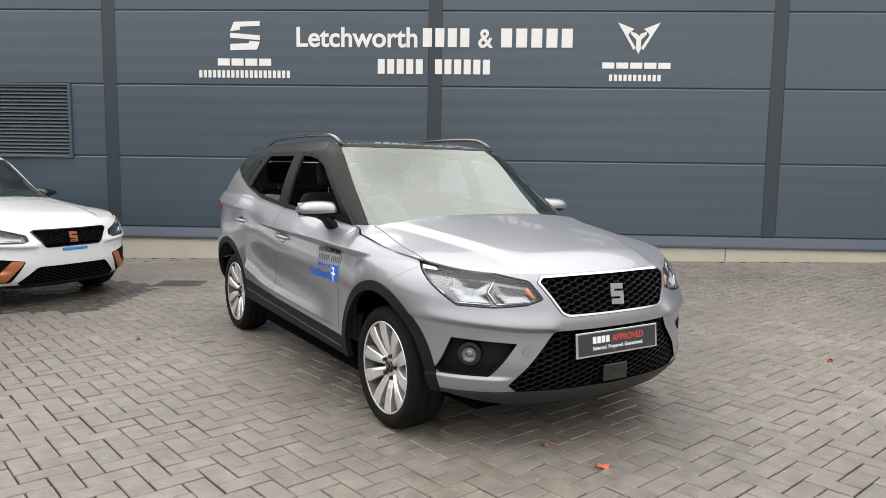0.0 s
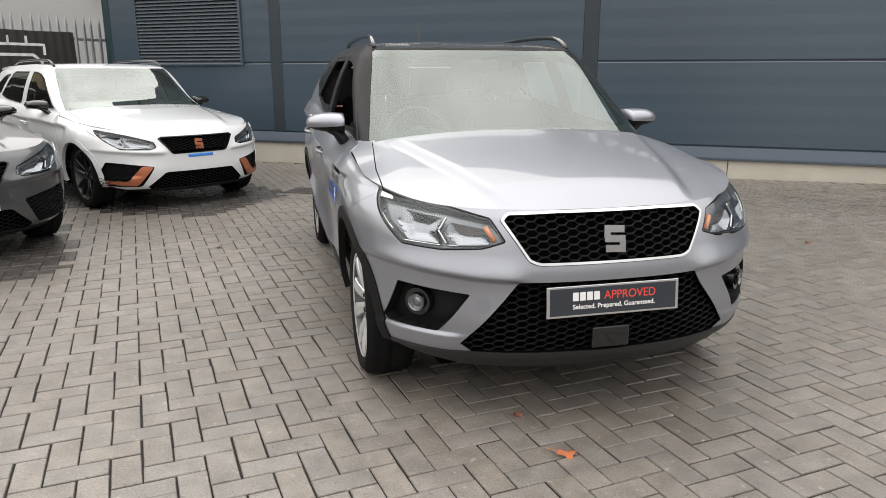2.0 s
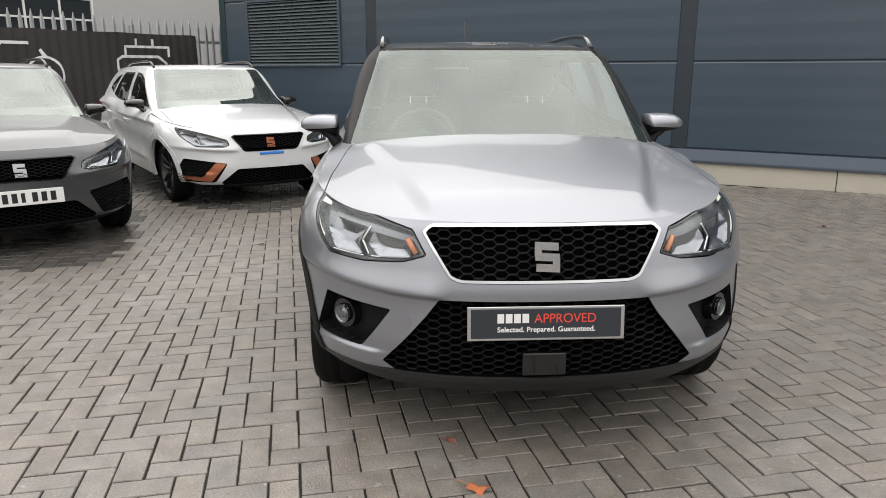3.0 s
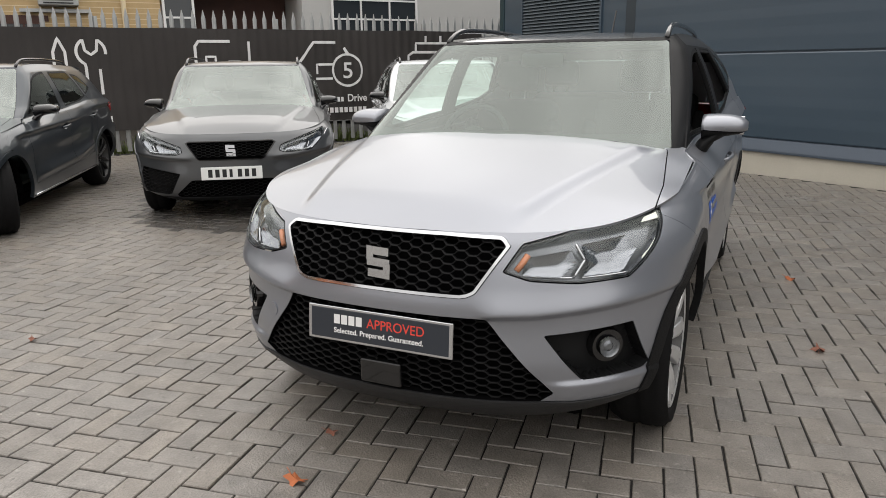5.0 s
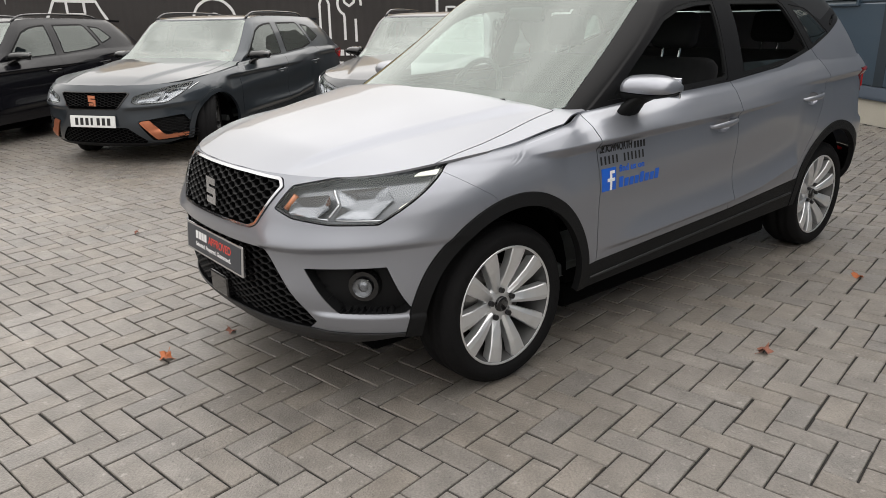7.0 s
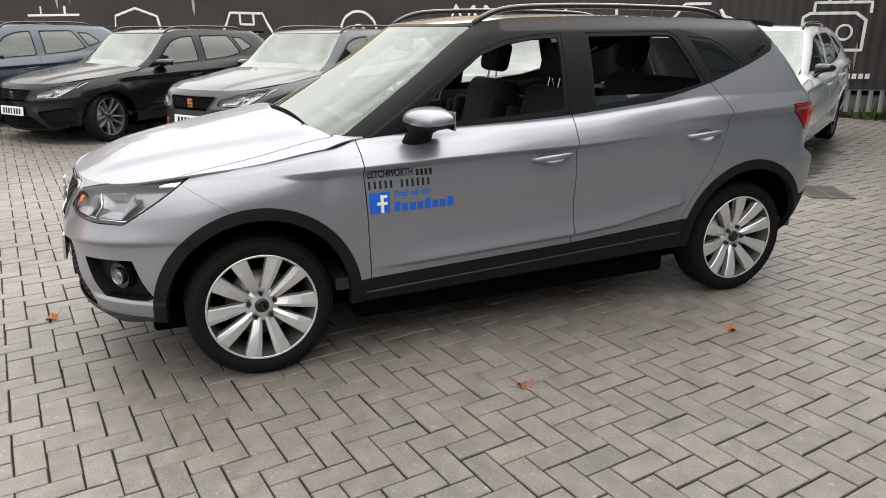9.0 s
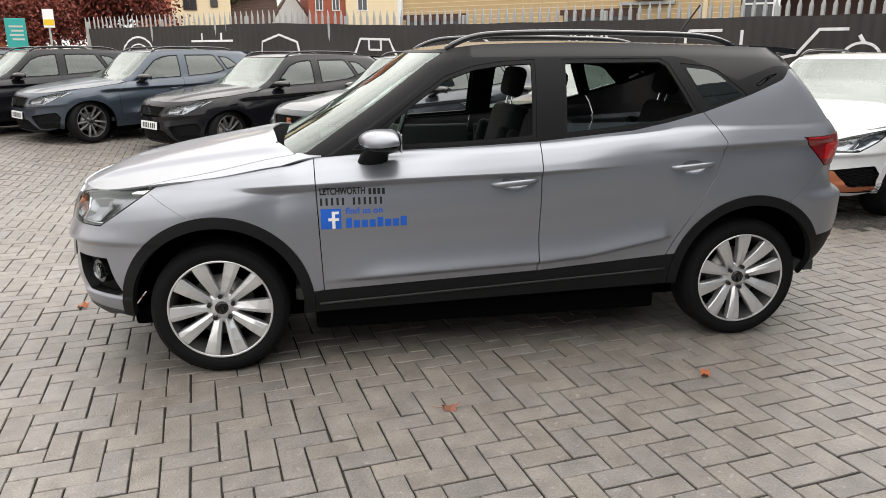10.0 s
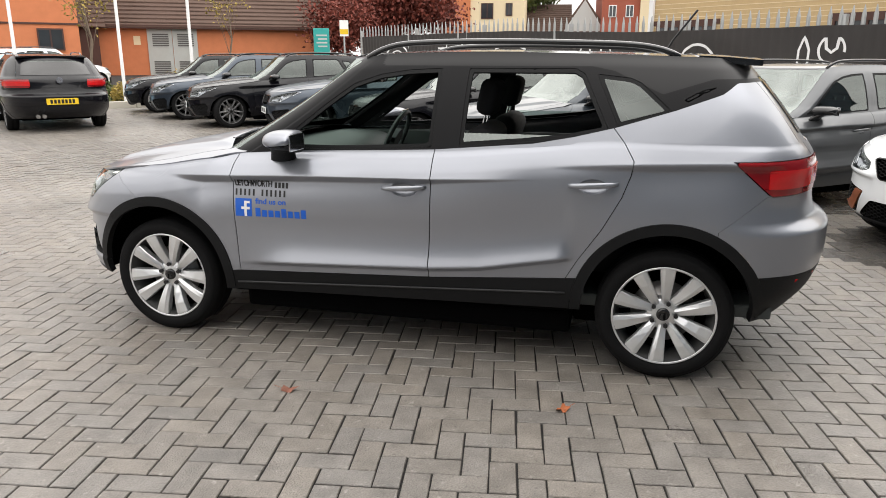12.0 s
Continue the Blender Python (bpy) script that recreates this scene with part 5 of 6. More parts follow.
for poly in ([(-3.27, 3.08), (-3.22, 3.20), (-2.88, 3.21), (-2.88, 3.15), (-3.14, 3.14), (-3.14, 3.10)], [(-3.27, 3.06), (-2.88, 3.03), (-2.88, 2.97), (-3.27, 3.0)], [(-3.27, 2.92), (-3.02, 2.93), (-3.02, 2.96), (-2.88, 2.95), (-2.92, 2.85), (-3.27, 2.84)]):
    bm = bmesh.new()
    prism(bm, poly, 0, 0.004)
    part("emblem_bar", bm, WHITE, sign)
for k in (1, -1):
    for poly in ([(0, 2.82), (0.03, 2.88), (0.03, 3.0), (0.095, 3.06), (0.10, 3.10), (0.02, 3.07), (0, 3.04)], [(0.265, 3.21), (0.06, 3.13), (0.12, 3.08), (0.13, 3.05), (0.035, 2.9), (0.06, 2.87)]):
        bm = bmesh.new()
        pts = [(1.975 + k * px, pz) for px, pz in poly]
        prism(bm, pts if k < 0 else pts[::-1], 0, 0.004)
        part("emblem_blade", bm, WHITE, sign)

for ob in (wall, back, sign):
    ob.matrix_world = SKEW @ ob.matrix_world

# ---- main car ----
ident = lambda V: V
hero = thing("suv", pose(-0.599, 4.902, 0, 0, 0, -52.1), "silver compact SUV, black roof and cladding, front windows down", "car")
make_car(hero, SILVER, BLACKROOF, CLAD, 1.0, None, True, lip_mat=LIPGREY)
alloy = make_wheel("wheel", ALLOY, 0.308, 0.231, 0)
fit_wheels(hero, alloy, r=0.308, spin=(20, 8, -3, 40))
mirror(hero, ident, SILVER, CLAD)
cabin(hero, ident)
roof_rails(hero, ident, BLACKROOF)
wipers(hero, ident)
# show board in place of the number plate
m = pose(2.052, 0, 0.508, 85, 0, 90)
bm = bmesh.new()
box(bm, -0.262, 0.262, -0.058, 0.058, -0.014, 0.0, 0.003, m)
plate = part("show_plate", bm, CHROME, hero, "silver-edged black show plate with red and white print")
bm = bmesh.new()
box(bm, -0.250, 0.250, -0.050, 0.050, -0.004, 0.0012, 0.002, m)
part("plate_face", bm, PLATE_BLACK, plate)
holder = new("print")
holder.parent = plate
holder.matrix_basis = m
bars("word_bar", holder, WHITE, -0.162, -0.052, 0.002, 0.033, 4, 0.002, thin=0.8)
words("lettering", "APPROVED", 0.031, RED, holder, pose(-0.040, 0.002, 0.001), width=0.205)
words("lettering", "Selected. Prepared. Guaranteed.", 0.017, WHITE, holder, pose(-0.162, -0.028, 0.001), width=0.325, bold=0.0004)
bm = bmesh.new()
box(bm, 1.985, 2.045, -0.075, 0.075, 0.318, 0.40, 0.006)
part("radar_cover", bm, GLOSSBLACK, hero)
bm = bmesh.new()
cyl(bm, 0.026, 0.004, Matrix.Translation((float(front_x(0.472, 0.492)) - 0.0005, -0.472, 0.492)) @ Euler((0, radians(88), radians(-20))).to_matrix().to_4x4(), 28)
part("tow_eye_cap", bm, SILVER, hero)
for sg in (1, -1):
    bm = bmesh.new()
    tube(bm, [(-1.825 - 0.034 * k, sg * (0.73 - 0.05 * k), 0.492 + 0.003 * k) for k in range(4)], 0.013, 8)
    part("rear_reflector", bm, REDBRIGHT, hero, "red rear reflector", smooth=True)
bm = bmesh.new()
tube(bm, [(-1.241, 0, 1.47), (-1.271, 0, 1.530), (-1.382, 0, 1.679)], 0.0055, 8)
part("aerial", bm, INK, hero)


def on_door(ob, side):
    """Lays flat vinyl (x along the car, y up) on the front door's skin."""
    for v in ob.data.vertices:
        x, z = v.co.x, v.co.y
        y = float(body_w(np.array(x), np.array(z), belt_z(np.array(x)))) + 0.0012 + v.co.z
        v.co = Vector((x, side * y, z))


def vinyl(text, x0, z0, height, width, mat, side, bold=0.0):
    ob = words("decal_lettering", text, height, mat, hero, Matrix.Identity(4), width=width, bold=bold, depth=0.0004)
    for v in ob.data.vertices:
        v.co.x = x0 - v.co.x if side > 0 else x0 - width + v.co.x
        v.co.y += z0
    on_door(ob, side)


def vinyl_bar(x0, x1, z0, z1, mat, side, name="decal_bar"):
    bm = bmesh.new()
    bmesh.ops.create_grid(bm, x_segments=3, y_segments=3, size=0.5, matrix=Matrix.Translation(((x0 + x1) / 2, (z0 + z1) / 2, 0)) @ Matrix.Diagonal((x1 - x0, z1 - z0, 1, 1)))
    ob = part(name, bm, mat, hero)
    on_door(ob, side)
    return ob


for side in (1, -1):
    vinyl("LETCHWORTH", 0.815, 0.822, 0.030, 0.20, INK, side, 0.0011)
    for k in range(4):
        vinyl_bar(0.60 - 0.02 * k - 0.013, 0.60 - 0.02 * k, 0.818, 0.845, INK, side)
    for k in range(12):
        if k != 5:
            vinyl_bar(0.815 - 0.024 * k - 0.010, 0.815 - 0.024 * k, 0.775, 0.807, INK, side)
    vinyl_bar(0.725, 0.815, 0.670, 0.760, BLUE, side, "decal_square")
    for a in ((0.752, 0.766, 0.672, 0.748), (0.735, 0.752, 0.736, 0.748), (0.735, 0.782, 0.706, 0.719)):
        o = vinyl_bar(*a, WHITE, side, "decal_mark")
        for v in o.data.vertices:
            v.co.y += side * 0.0012
    vinyl("find us on", 0.705, 0.737, 0.026, 0.165, BLUE, side, 0.0008)
    for k in range(8):
        vinyl_bar(0.705 - 0.035 * k - 0.027, 0.705 - 0.035 * k, 0.672, 0.716 if k in (0, 4, 7) else 0.706, BLUE, side)

# ---- parked cars ----
def estate_warp(V):
    V = np.array(V, float)
    out = V.copy()
    x, z = V[:, 0], V[:, 2]
    out[:, 0] = np.where(x > 0, x + 0.03 * step(x, 0, 1.3), x - 0.04 * step(-x, 0, 1.28)) - 0.36 * step(-x, 1.4, 2.05)
    # the screen stands further back and the nose lies lower than on the tall car
    out[:, 0] -= line(x, (-0.6, 0.0), (0.25, 0.07), (0.60, 0.14), (1.03, 0.19), (1.5, 0.08), (1.9, 0.0)) * step(z, 0.80, 0.98)
    out[:, 1] *= 1.035
    out[:, 2] = line(z, (0.0, -0.03), (0.2, 0.15), (0.5, 0.47), (0.8, 0.735), (0.9, 0.83), (1.0, 0.928), (1.1, 1.0), (1.3, 1.21), (1.5, 1.415), (2.0, 1.89))
    return out


PAINTS = {
    "white": material("white_pearl_paint", (0.74, 0.76, 0.78), 0.25, 0.0, 1.0, vary=0.02, scale=3),
    "grey": material("magnetic_grey_paint", (0.092, 0.096, 0.102), 0.34, 0.6, 0.75, vary=0.04, scale=3),
    "slate": material("slate_blue_paint", (0.032, 0.040, 0.049), 0.32, 0.45, 0.75, vary=0.04, scale=3),
    "black": material("black_car_paint", (0.005, 0.005, 0.007), 0.22, 0.0, 0.3, vary=0.04, scale=3, ior=1.28),
    "blue": material("steel_blue_paint", (0.045, 0.058, 0.078), 0.32, 0.5, 0.6, vary=0.04, scale=3),
    "sky": material("light_blue_paint", (0.25, 0.45, 0.6), 0.3, 0.2, 1.0, vary=0.02, scale=3),
}


def bay(fx, fy, deg, back=2.07):
    """Pose of a car whose nose stands at fx, fy."""
    cx, cy = fx - back * math.cos(radians(deg)), fy - back * math.sin(radians(deg))
    return pose(cx, cy, gz(cx + 1.0, cy), 0, 0, deg)


dark_wheel = make_wheel("wheel", ALLOYDARK, 0.325, 0.240, 1)
multi_wheel = make_wheel("wheel", ALLOYMID, 0.325, 0.240, 1)


def dress(car, wheel, steer, plate_mat=None, rails=True):
    fit_wheels(car, wheel, xs=(AX + 0.03, -AX - 0.04), half=0.755, steer=steer)
    if plate_mat:
        number_plate(car, estate_warp, plate_mat, INK, x=2.068, z=0.462)


def repaint(car, old, paint):
    for o in car.children_recursive:
        for s in o.material_slots:
            if s.material == old:
                s.link = "OBJECT"
                s.material = paint


def base_car(name, m, label, paint, accent):
    car = thing(name, m, label, "car", "parked cars")
    make_car(car, paint, paint, paint, 0.62, estate_warp, accent=accent, lip_mat=CLAD, front=FRONT_B)
    mirror(car, estate_warp, GLOSSBLACK, GLOSSBLACK)
    cabin(car, estate_warp)
    roof_rails(car, estate_warp, GLOSSBLACK)
    wipers(car, estate_warp)
    return car


white_car = base_car("estate_car", bay(-3.95, 6.25, -20), "white estate car with copper bumper accents and black wheels", PAINTS["white"], COPPER)
grey_car = base_car("hatchback", bay(-3.76, 3.72, -17), "dark grey hatchback parked before the hoarding", PAINTS["grey"], None)
slate_car = copy_thing(white_car, bay(-3.76, 0.95, -18))
slate_car.name = "estate_car"
tagged(slate_car, "dark slate estate car with copper bumper accents, wheels turned")
repaint(slate_car, PAINTS["white"], PAINTS["slate"])
dress(white_car, dark_wheel, 0)
tape = slab("tape", 2.066, 2.088, -0.13, 0.13, 0.500, 0.528, BLUETAPE, white_car, 0.006)
dress(slate_car, dark_wheel, 28, PLATE_WHITE)
for s_ in (1, -1):
    bm = bmesh.new()
    tube(bm, [Vector((x_, s_ * 0.888, 0.243 + 0.02 * (0.9 - x_))) for x_ in np.linspace(0.88, -0.90, 12)], 0.011, 8)
    part("sill_strip", bm, CHROME, slate_car, "bright sill strip", smooth=True)
for fx, fy, deg, colour, steer, label in (
        (-4.08, -1.85, -17, "black", 14, "black estate car with alloy wheels parked in a bay"),
        (-3.72, -4.35, -17, "blue", 14, "steel blue estate car parked in a bay"),
        (-3.05, -6.55, -17, "black", 16, "black hatchback with alloy wheels parked in a bay"),
        (-3.05, -9.0, -17, "blue", 0, "blue-grey estate car parked in a bay"),
        (-3.20, -11.6, -17, "black", 12, "black hatchback at the far end of the bays")):
    o = copy_thing(grey_car, bay(fx, fy, deg))
    tagged(o, label)
    repaint(o, PAINTS["grey"], PAINTS[colour])
    dress(o, multi_wheel, steer, PLATE_WHITE)
dress(grey_car, multi_wheel, 0, PLATE_WHITE)

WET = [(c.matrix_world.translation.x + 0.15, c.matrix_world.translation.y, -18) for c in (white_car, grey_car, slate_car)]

# hatchback seen from behind
golf = copy_thing(grey_car, pose(-0.90, -8.9, gz(-0.7, -9), 0, 0, -93))
golf.name = "hatchback"
tagged(golf, "black hatchback with yellow rear plate and red lamps")
repaint(golf, PAINTS["grey"], PAINTS["black"])
gm2 = pose(-2.455, 0, 0.56, 90, 0, -90)
bm = bmesh.new()
box(bm, -0.26, 0.26, -0.055, 0.055, -0.01, 0.012, 0.003, gm2)
rp = part("rear_plate", bm, PLATE_YELLOW, golf)
for k in range(7):
    bm = bmesh.new()
    box(bm, -0.2 + 0.06 * k, -0.16 + 0.06 * k, -0.035, 0.035, 0.012, 0.014, 0, gm2)
    part("plate_bar", bm, INK, rp)
bm = bmesh.new()
cyl(bm, 0.055, 0.02, pose(-2.40, 0, 0.93, 0, 90, 0), 24)
part("round_badge", bm, CHROME, golf)
for y in (0.32, 0.42):
    bm = bmesh.new()
    cyl(bm, 0.034, 0.12, pose(-2.40, y, 0.30, 0, 90, 0), 16)
    part("exhaust_tip", bm, STEEL, golf)
for fx, fy, deg, colour, label in ((1.3, -14.0, 8, "sky", "light blue car on the road behind the yard"), (-4.6, -19.5, 200, "white", "pale silver car on the road behind the yard")):
    o = copy_thing(grey_car, bay(fx, fy, deg))
    tagged(o, label)
    repaint(o, PAINTS["grey"], PAINTS[colour])

# ---- palisade fence and hoarding ----
FX = -9.8
fence = thing("palisade_fence", pose(FX, 0, 0), "galvanised steel palisade fence with pointed pales", "fence")
F0, F1 = -10.7, 15.5


def pale_data():
    bm = bmesh.new()
    h, w, d = 2.22, 0.034, 0.014
    prof = [(-w, 0.0), (-w * 0.4, d), (w * 0.4, d), (w, 0.0)]
    low = [bm.verts.new((x, y, 0.06)) for y, x in prof]
    mid_ = [bm.verts.new((x, y, h - 0.13)) for y, x in prof]
    neck = [bm.verts.new((x, y * 0.75, h - 0.10)) for y, x in prof]
    tip = [bm.verts.new((x, y * 0.12, h)) for y, x in prof]
    for a, b in ((low, mid_), (mid_, neck), (neck, tip)):
        for k in range(3):
            bm.faces.new((a[k], a[k + 1], b[k + 1], b[k]))
    return bm


first = part("pale", pale_data(), GALV, fence)
first.matrix_basis = pose(0.04, F0, gz(FX, F0))
y = F0 + 0.163
while y < F1:
    o = first.copy()
    scene.collection.objects.link(o)
    o.parent = fence
    o.matrix_basis = pose(0.04 + random.uniform(-0.004, 0.004), y, gz(FX, min(y, 8)), 0, random.uniform(-0.4, 0.4), 0)
    y += 0.163
post_y = np.arange(F0, F1, 2.75)
for y in post_y:
    slab("fence_post", -0.05, 0.05, y - 0.025, y + 0.025, 0, 2.10 + gz(FX, min(y, 8)), GALV, fence, 0.004)
for a, b in zip(post_y, post_y[1:]):
    for z in (0.42, 1.86):
        bm = bmesh.new()
        z2 = z + gz(FX, min((a + b) / 2, 8))
        box(bm, 0.0, 0.035, a, b, z2 - 0.022, z2 + 0.022)
        part("fence_rail", bm, GALV, fence)

HX = FX + 0.075
ys, zs = np.arange(-10.55, 9.78, 0.03), np.linspace(0.39, 1.945, 26)
YY, ZZ = np.meshgrid(ys, zs, indexing="ij")
nz = np.array([[noise.noise(Vector((a * 0.7, b * 1.3, 3.1))) for b in zs] for a in ys])
ripple = 0.010 * np.sin(YY * 2 * math.pi / 0.163) + 0.022 * nz + 0.012 * np.sin(YY * 2.3 + ZZ * 3)
top_sag = -0.012 * np.abs(np.sin(YY * math.pi / 1.375)) * (ZZ > 1.9)
hv = np.stack([HX + ripple, YY, ZZ + top_sag + ground_z(np.full_like(YY, FX), np.minimum(YY, 6))], -1)
hoarding = tagged(new("hoarding", to_data("hoarding", shell(grid(hv), 0.004), MESH_BLACK)), "black fabric hoarding with white line icons, tied to fence", "banner")


def stroke(points, width=0.045, closed=False):
    """A white printed line on the hoarding: points of (y, z)."""
    pts = [Vector((a, b)) for a, b in points]
    if closed:
        pts.append(pts[0])
    dense = []
    for a, b in zip(pts, pts[1:]):
        n = max(1, int((b - a).length / 0.04))
        dense += [a.lerp(b, k / n) for k in range(n)]
    dense.append(pts[-1])
    bm = bmesh.new()
    prev = None
    for i, p in enumerate(dense):
        d = (dense[min(i + 1, len(dense) - 1)] - dense[max(i - 1, 0)]).normalized()
        nrm = Vector((-d.y, d.x)) * width / 2
        row = []
        for q in (p - nrm, p + nrm):
            r = 0.010 * math.sin(q.x * 2 * math.pi / 0.163) + 0.022 * noise.noise(Vector((q.x * 0.7, q.y * 1.3, 3.1))) + 0.012 * math.sin(q.x * 2.3 + q.y * 3)
            row.append(bm.verts.new((HX + r + 0.008, q.x, q.y + gz(FX, min(q.x, 6)))))
        if prev:
            bm.faces.new((prev[0], row[0], row[1], prev[1]))
        prev = row
    return part("printed_line", bm, WHITE, hoarding)


def arc(y, z, r, a0, a1, n=28):
    return [(y + r * math.cos(radians(a)), z + r * math.sin(radians(a))) for a in np.linspace(a0, a1, n)]


stroke(arc(-8.75, 1.08, 0.62, 0, 180))
stroke(arc(-8.75, 1.08, 0.45, 25, 155), 0.03)
stroke([(-6.9, 1.58), (-5.6, 1.58)])
stroke([(-6.55, 1.58), (-6.55, 1.76)])
stroke([(-5.95, 1.58), (-5.95, 1.76)])
stroke([(-4.75, 1.3), (-4.7, 1.55), (-4.2, 1.70), (-3.7, 1.55), (-3.65, 1.3)])
stroke([(-2.35, 1.1), (-2.05, 1.66), (-1.35, 1.66), (-1.05, 1.1)])
stroke([(-1.85, 1.66), (-1.85, 1.45), (-1.55, 1.45), (-1.55, 1.66)], 0.04)
stroke([(-1.95, 1.0), (-1.95, 1.28), (-1.5, 1.28), (-1.5, 1.0)], 0.04)
stroke(arc(0.62, 1.33, 0.36, -30, 210))
stroke(arc(0.62, 1.33, 0.12, 0, 360), 0.035)
stroke([(2.42, 1.0), (2.42, 1.58), (2.50, 1.78), (2.58, 1.58), (2.58, 1.0)], 0.04)
stroke([(2.84, 0.98), (2.84, 1.36)] + arc(2.93, 1.58, 0.20, 240, 120) + [(2.85, 1.60), (2.93, 1.54), (3.01, 1.60)] + arc(2.93, 1.58, 0.20, 60, -10), 0.042)
stroke([(3.03, 0.95), (3.03, 1.33)], 0.042)
stroke([(5.0, 1.74), (4.5, 1.74), (4.44, 1.66), (4.44, 0.9), (5.3, 0.9), (5.3, 1.74)])
stroke([(4.6, 1.3), (4.6, 1.5), (4.75, 1.5), (4.75, 1.3)], 0.035)
stroke([(4.95, 1.42), (5.15, 1.42)], 0.035)
stroke([(6.80, 1.73), (6.40, 1.73), (6.12, 1.36), (5.85, 1.3), (5.8, 0.95)])
stroke([(6.75, 1.36), (6.45, 1.36), (6.45, 1.2)], 0.04)
stroke([(6.72, 1.12), (6.42, 1.12)], 0.04)
stroke(arc(7.0, 1.26, 0.27, 0, 360), 0.04)
stroke([(6.95, 1.64), (7.02, 1.53)], 0.05)
stroke([(8.2, 1.0), (8.2, 1.5), (8.3, 1.56), (8.95, 1.56), (9.1, 1.45), (9.1, 1.0), (8.25, 1.0)])
stroke([(8.35, 1.56), (8.35, 1.72), (9.15, 1.72), (9.15, 1.56)], 0.04)
stroke([(8.55, 1.72), (8.55, 1.85)], 0.05)
stroke([(8.85, 1.72), (8.85, 1.85)], 0.05)
stroke(arc(8.82, 1.27, 0.11, 0, 360), 0.035)
face = Matrix(((0, 0, 1, HX + 0.03), (1, 0, 0, 0), (0, 1, 0, 0), (0, 0, 0, 1)))
words("lettering", "5", 0.27, WHITE, hoarding, face @ pose(7.0, 1.125, 0), align="CENTER", width=0.17, bold=0.003)
words("lettering", "Drive", 0.125, WHITE, hoarding, face @ pose(6.98, 0.72, 0), width=0.36, bold=0.003)


def hoard_bars(y0, y1, z0, z1, n):
    w = (y1 - y0) / n
    for k in range(n):
        bm = bmesh.new()
        box(bm, HX + 0.026, HX + 0.03, y0 + k * w, y0 + (k + 0.7) * w, z0, z1)
        part("word_bar", bm, WHITE, hoarding)


hoard_bars(6.65, 6.92, 0.72, 0.80, 4)
hoard_bars(6.55, 7.35, 0.53, 0.62, 9)
hoard_bars(2.45, 3.12, 0.72, 0.82, 7)
hoard_bars(2.6, 3.15, 0.53, 0.62, 5)
hoard_bars(8.7, 9.0, 0.72, 0.80, 3)
hoard_bars(8.55, 9.3, 0.56, 0.64, 8)

# ---- buildings behind the fence ----
def window(parent, x, y0, y1, z0, z1, nx=1, nz=1, frame_mat=None, out=0.05, axis="y", name="window"):
    """A framed window standing in a facade that faces +x."""
    fm = frame_mat or WHITE
    w = new(name)
    w.parent = parent
    t = 0.05
    slab("window_frame", x - 0.05, x + out, y0, y1, z0, z0 + t, fm, w)
    slab("window_frame", x - 0.05, x + out, y0, y1, z1 - t, z1, fm, w)
    slab("window_frame", x - 0.05, x + out, y0, y0 + t, z0 + t, z1 - t, fm, w)
    slab("window_frame", x - 0.05, x + out, y1 - t, y1, z0 + t, z1 - t, fm, w)
    for k in range(1, nx):
        yy = y0 + (y1 - y0) * k / nx
        slab("glazing_bar", x - 0.02, x + out - 0.01, yy - 0.02, yy + 0.02, z0 + t, z1 - t, fm, w)
    for k in range(1, nz):
        zz = z0 + (z1 - z0) * k / nz
        slab("glazing_bar", x - 0.02, x + out - 0.012, y0 + t, y1 - t, zz - 0.02, zz + 0.02, fm, w)
    slab("pane", x - 0.01, x + 0.008, y0 + t, y1 - t, z0 + t, z1 - t, PANE, w)
    return w


BX = -15.0
works = thing("brick_building", pose(0, 0, 0), "two-storey buff brick works building behind the palisade fence", "building", kind="")
slab("wall", BX - 6, BX, -4.4, 4.62, 0, 4.3, BUFF, works)
slab("wall", BX - 6, BX, 4.62, 5.34, 0, 1.75, BUFF, works)
slab("wall", BX - 6, BX, 4.62, 7.76, 3.15, 4.3, BUFF, works)
slab("wall", BX - 6, BX - 1.2, 5.34, 7.76, 0, 3.15, BROWN, works)
window(works, BX, 4.66, 5.34, 1.75, 3.1, 1, 2)
for a, b in ((-4.1, -2.35), (0.5, 2.3)):
    window(works, BX, a, b, 1.55, 2.30, 5, 1, BROWN)
    slab("lintel", BX - 0.02, BX + 0.03, a - 0.1, b + 0.1, 2.30, 2.42, BROWN, works)
slab("drainpipe", BX, BX + 0.1, -4.35, -4.2, 0, 4.25, WHITE, works, 0.02)
slab("drainpipe", BX, BX + 0.09, 3.82, 3.92, 0, 4.25, CREAM, works, 0.02)
ac = slab("air_conditioner", BX, BX + 0.35, 2.25, 3.0, 2.6, 3.1, GALV, works, 0.02)
for k in range(7):
    slab("grille_bar", BX + 0.35, BX + 0.365, 2.35, 2.9, 2.64 + 0.06 * k, 2.665 + 0.06 * k, INK, ac)
slab("cable_tray", BX, BX + 0.12, 1.9, 3.2, 2.48, 2.55, GALV, works)
for k in range(60):
    z = 0.3 + 0.115 * k
    if z < 4.2:
        slab("course_joint", BX - 0.01, BX + 0.004, -4.4, 4.62, z, z + 0.014, CREAM, works)
unit = thing("rendered_building", pose(0, 0, 0), "pale grey rendered unit with paned window beyond fence", "building")
slab("wall", BX - 6, BX + 0.2, 7.78, 24, 0, 5.5, PALE, unit)
window(unit, BX + 0.2, 8.5, 10.8, 2.0, 3.35, 3, 3)
bm = bmesh.new()
box(bm, BX + 0.2, BX + 0.5, 14.7, 14.95, 3.25, 3.4, 0.03)
part("flood_lamp", bm, WHITE, unit)

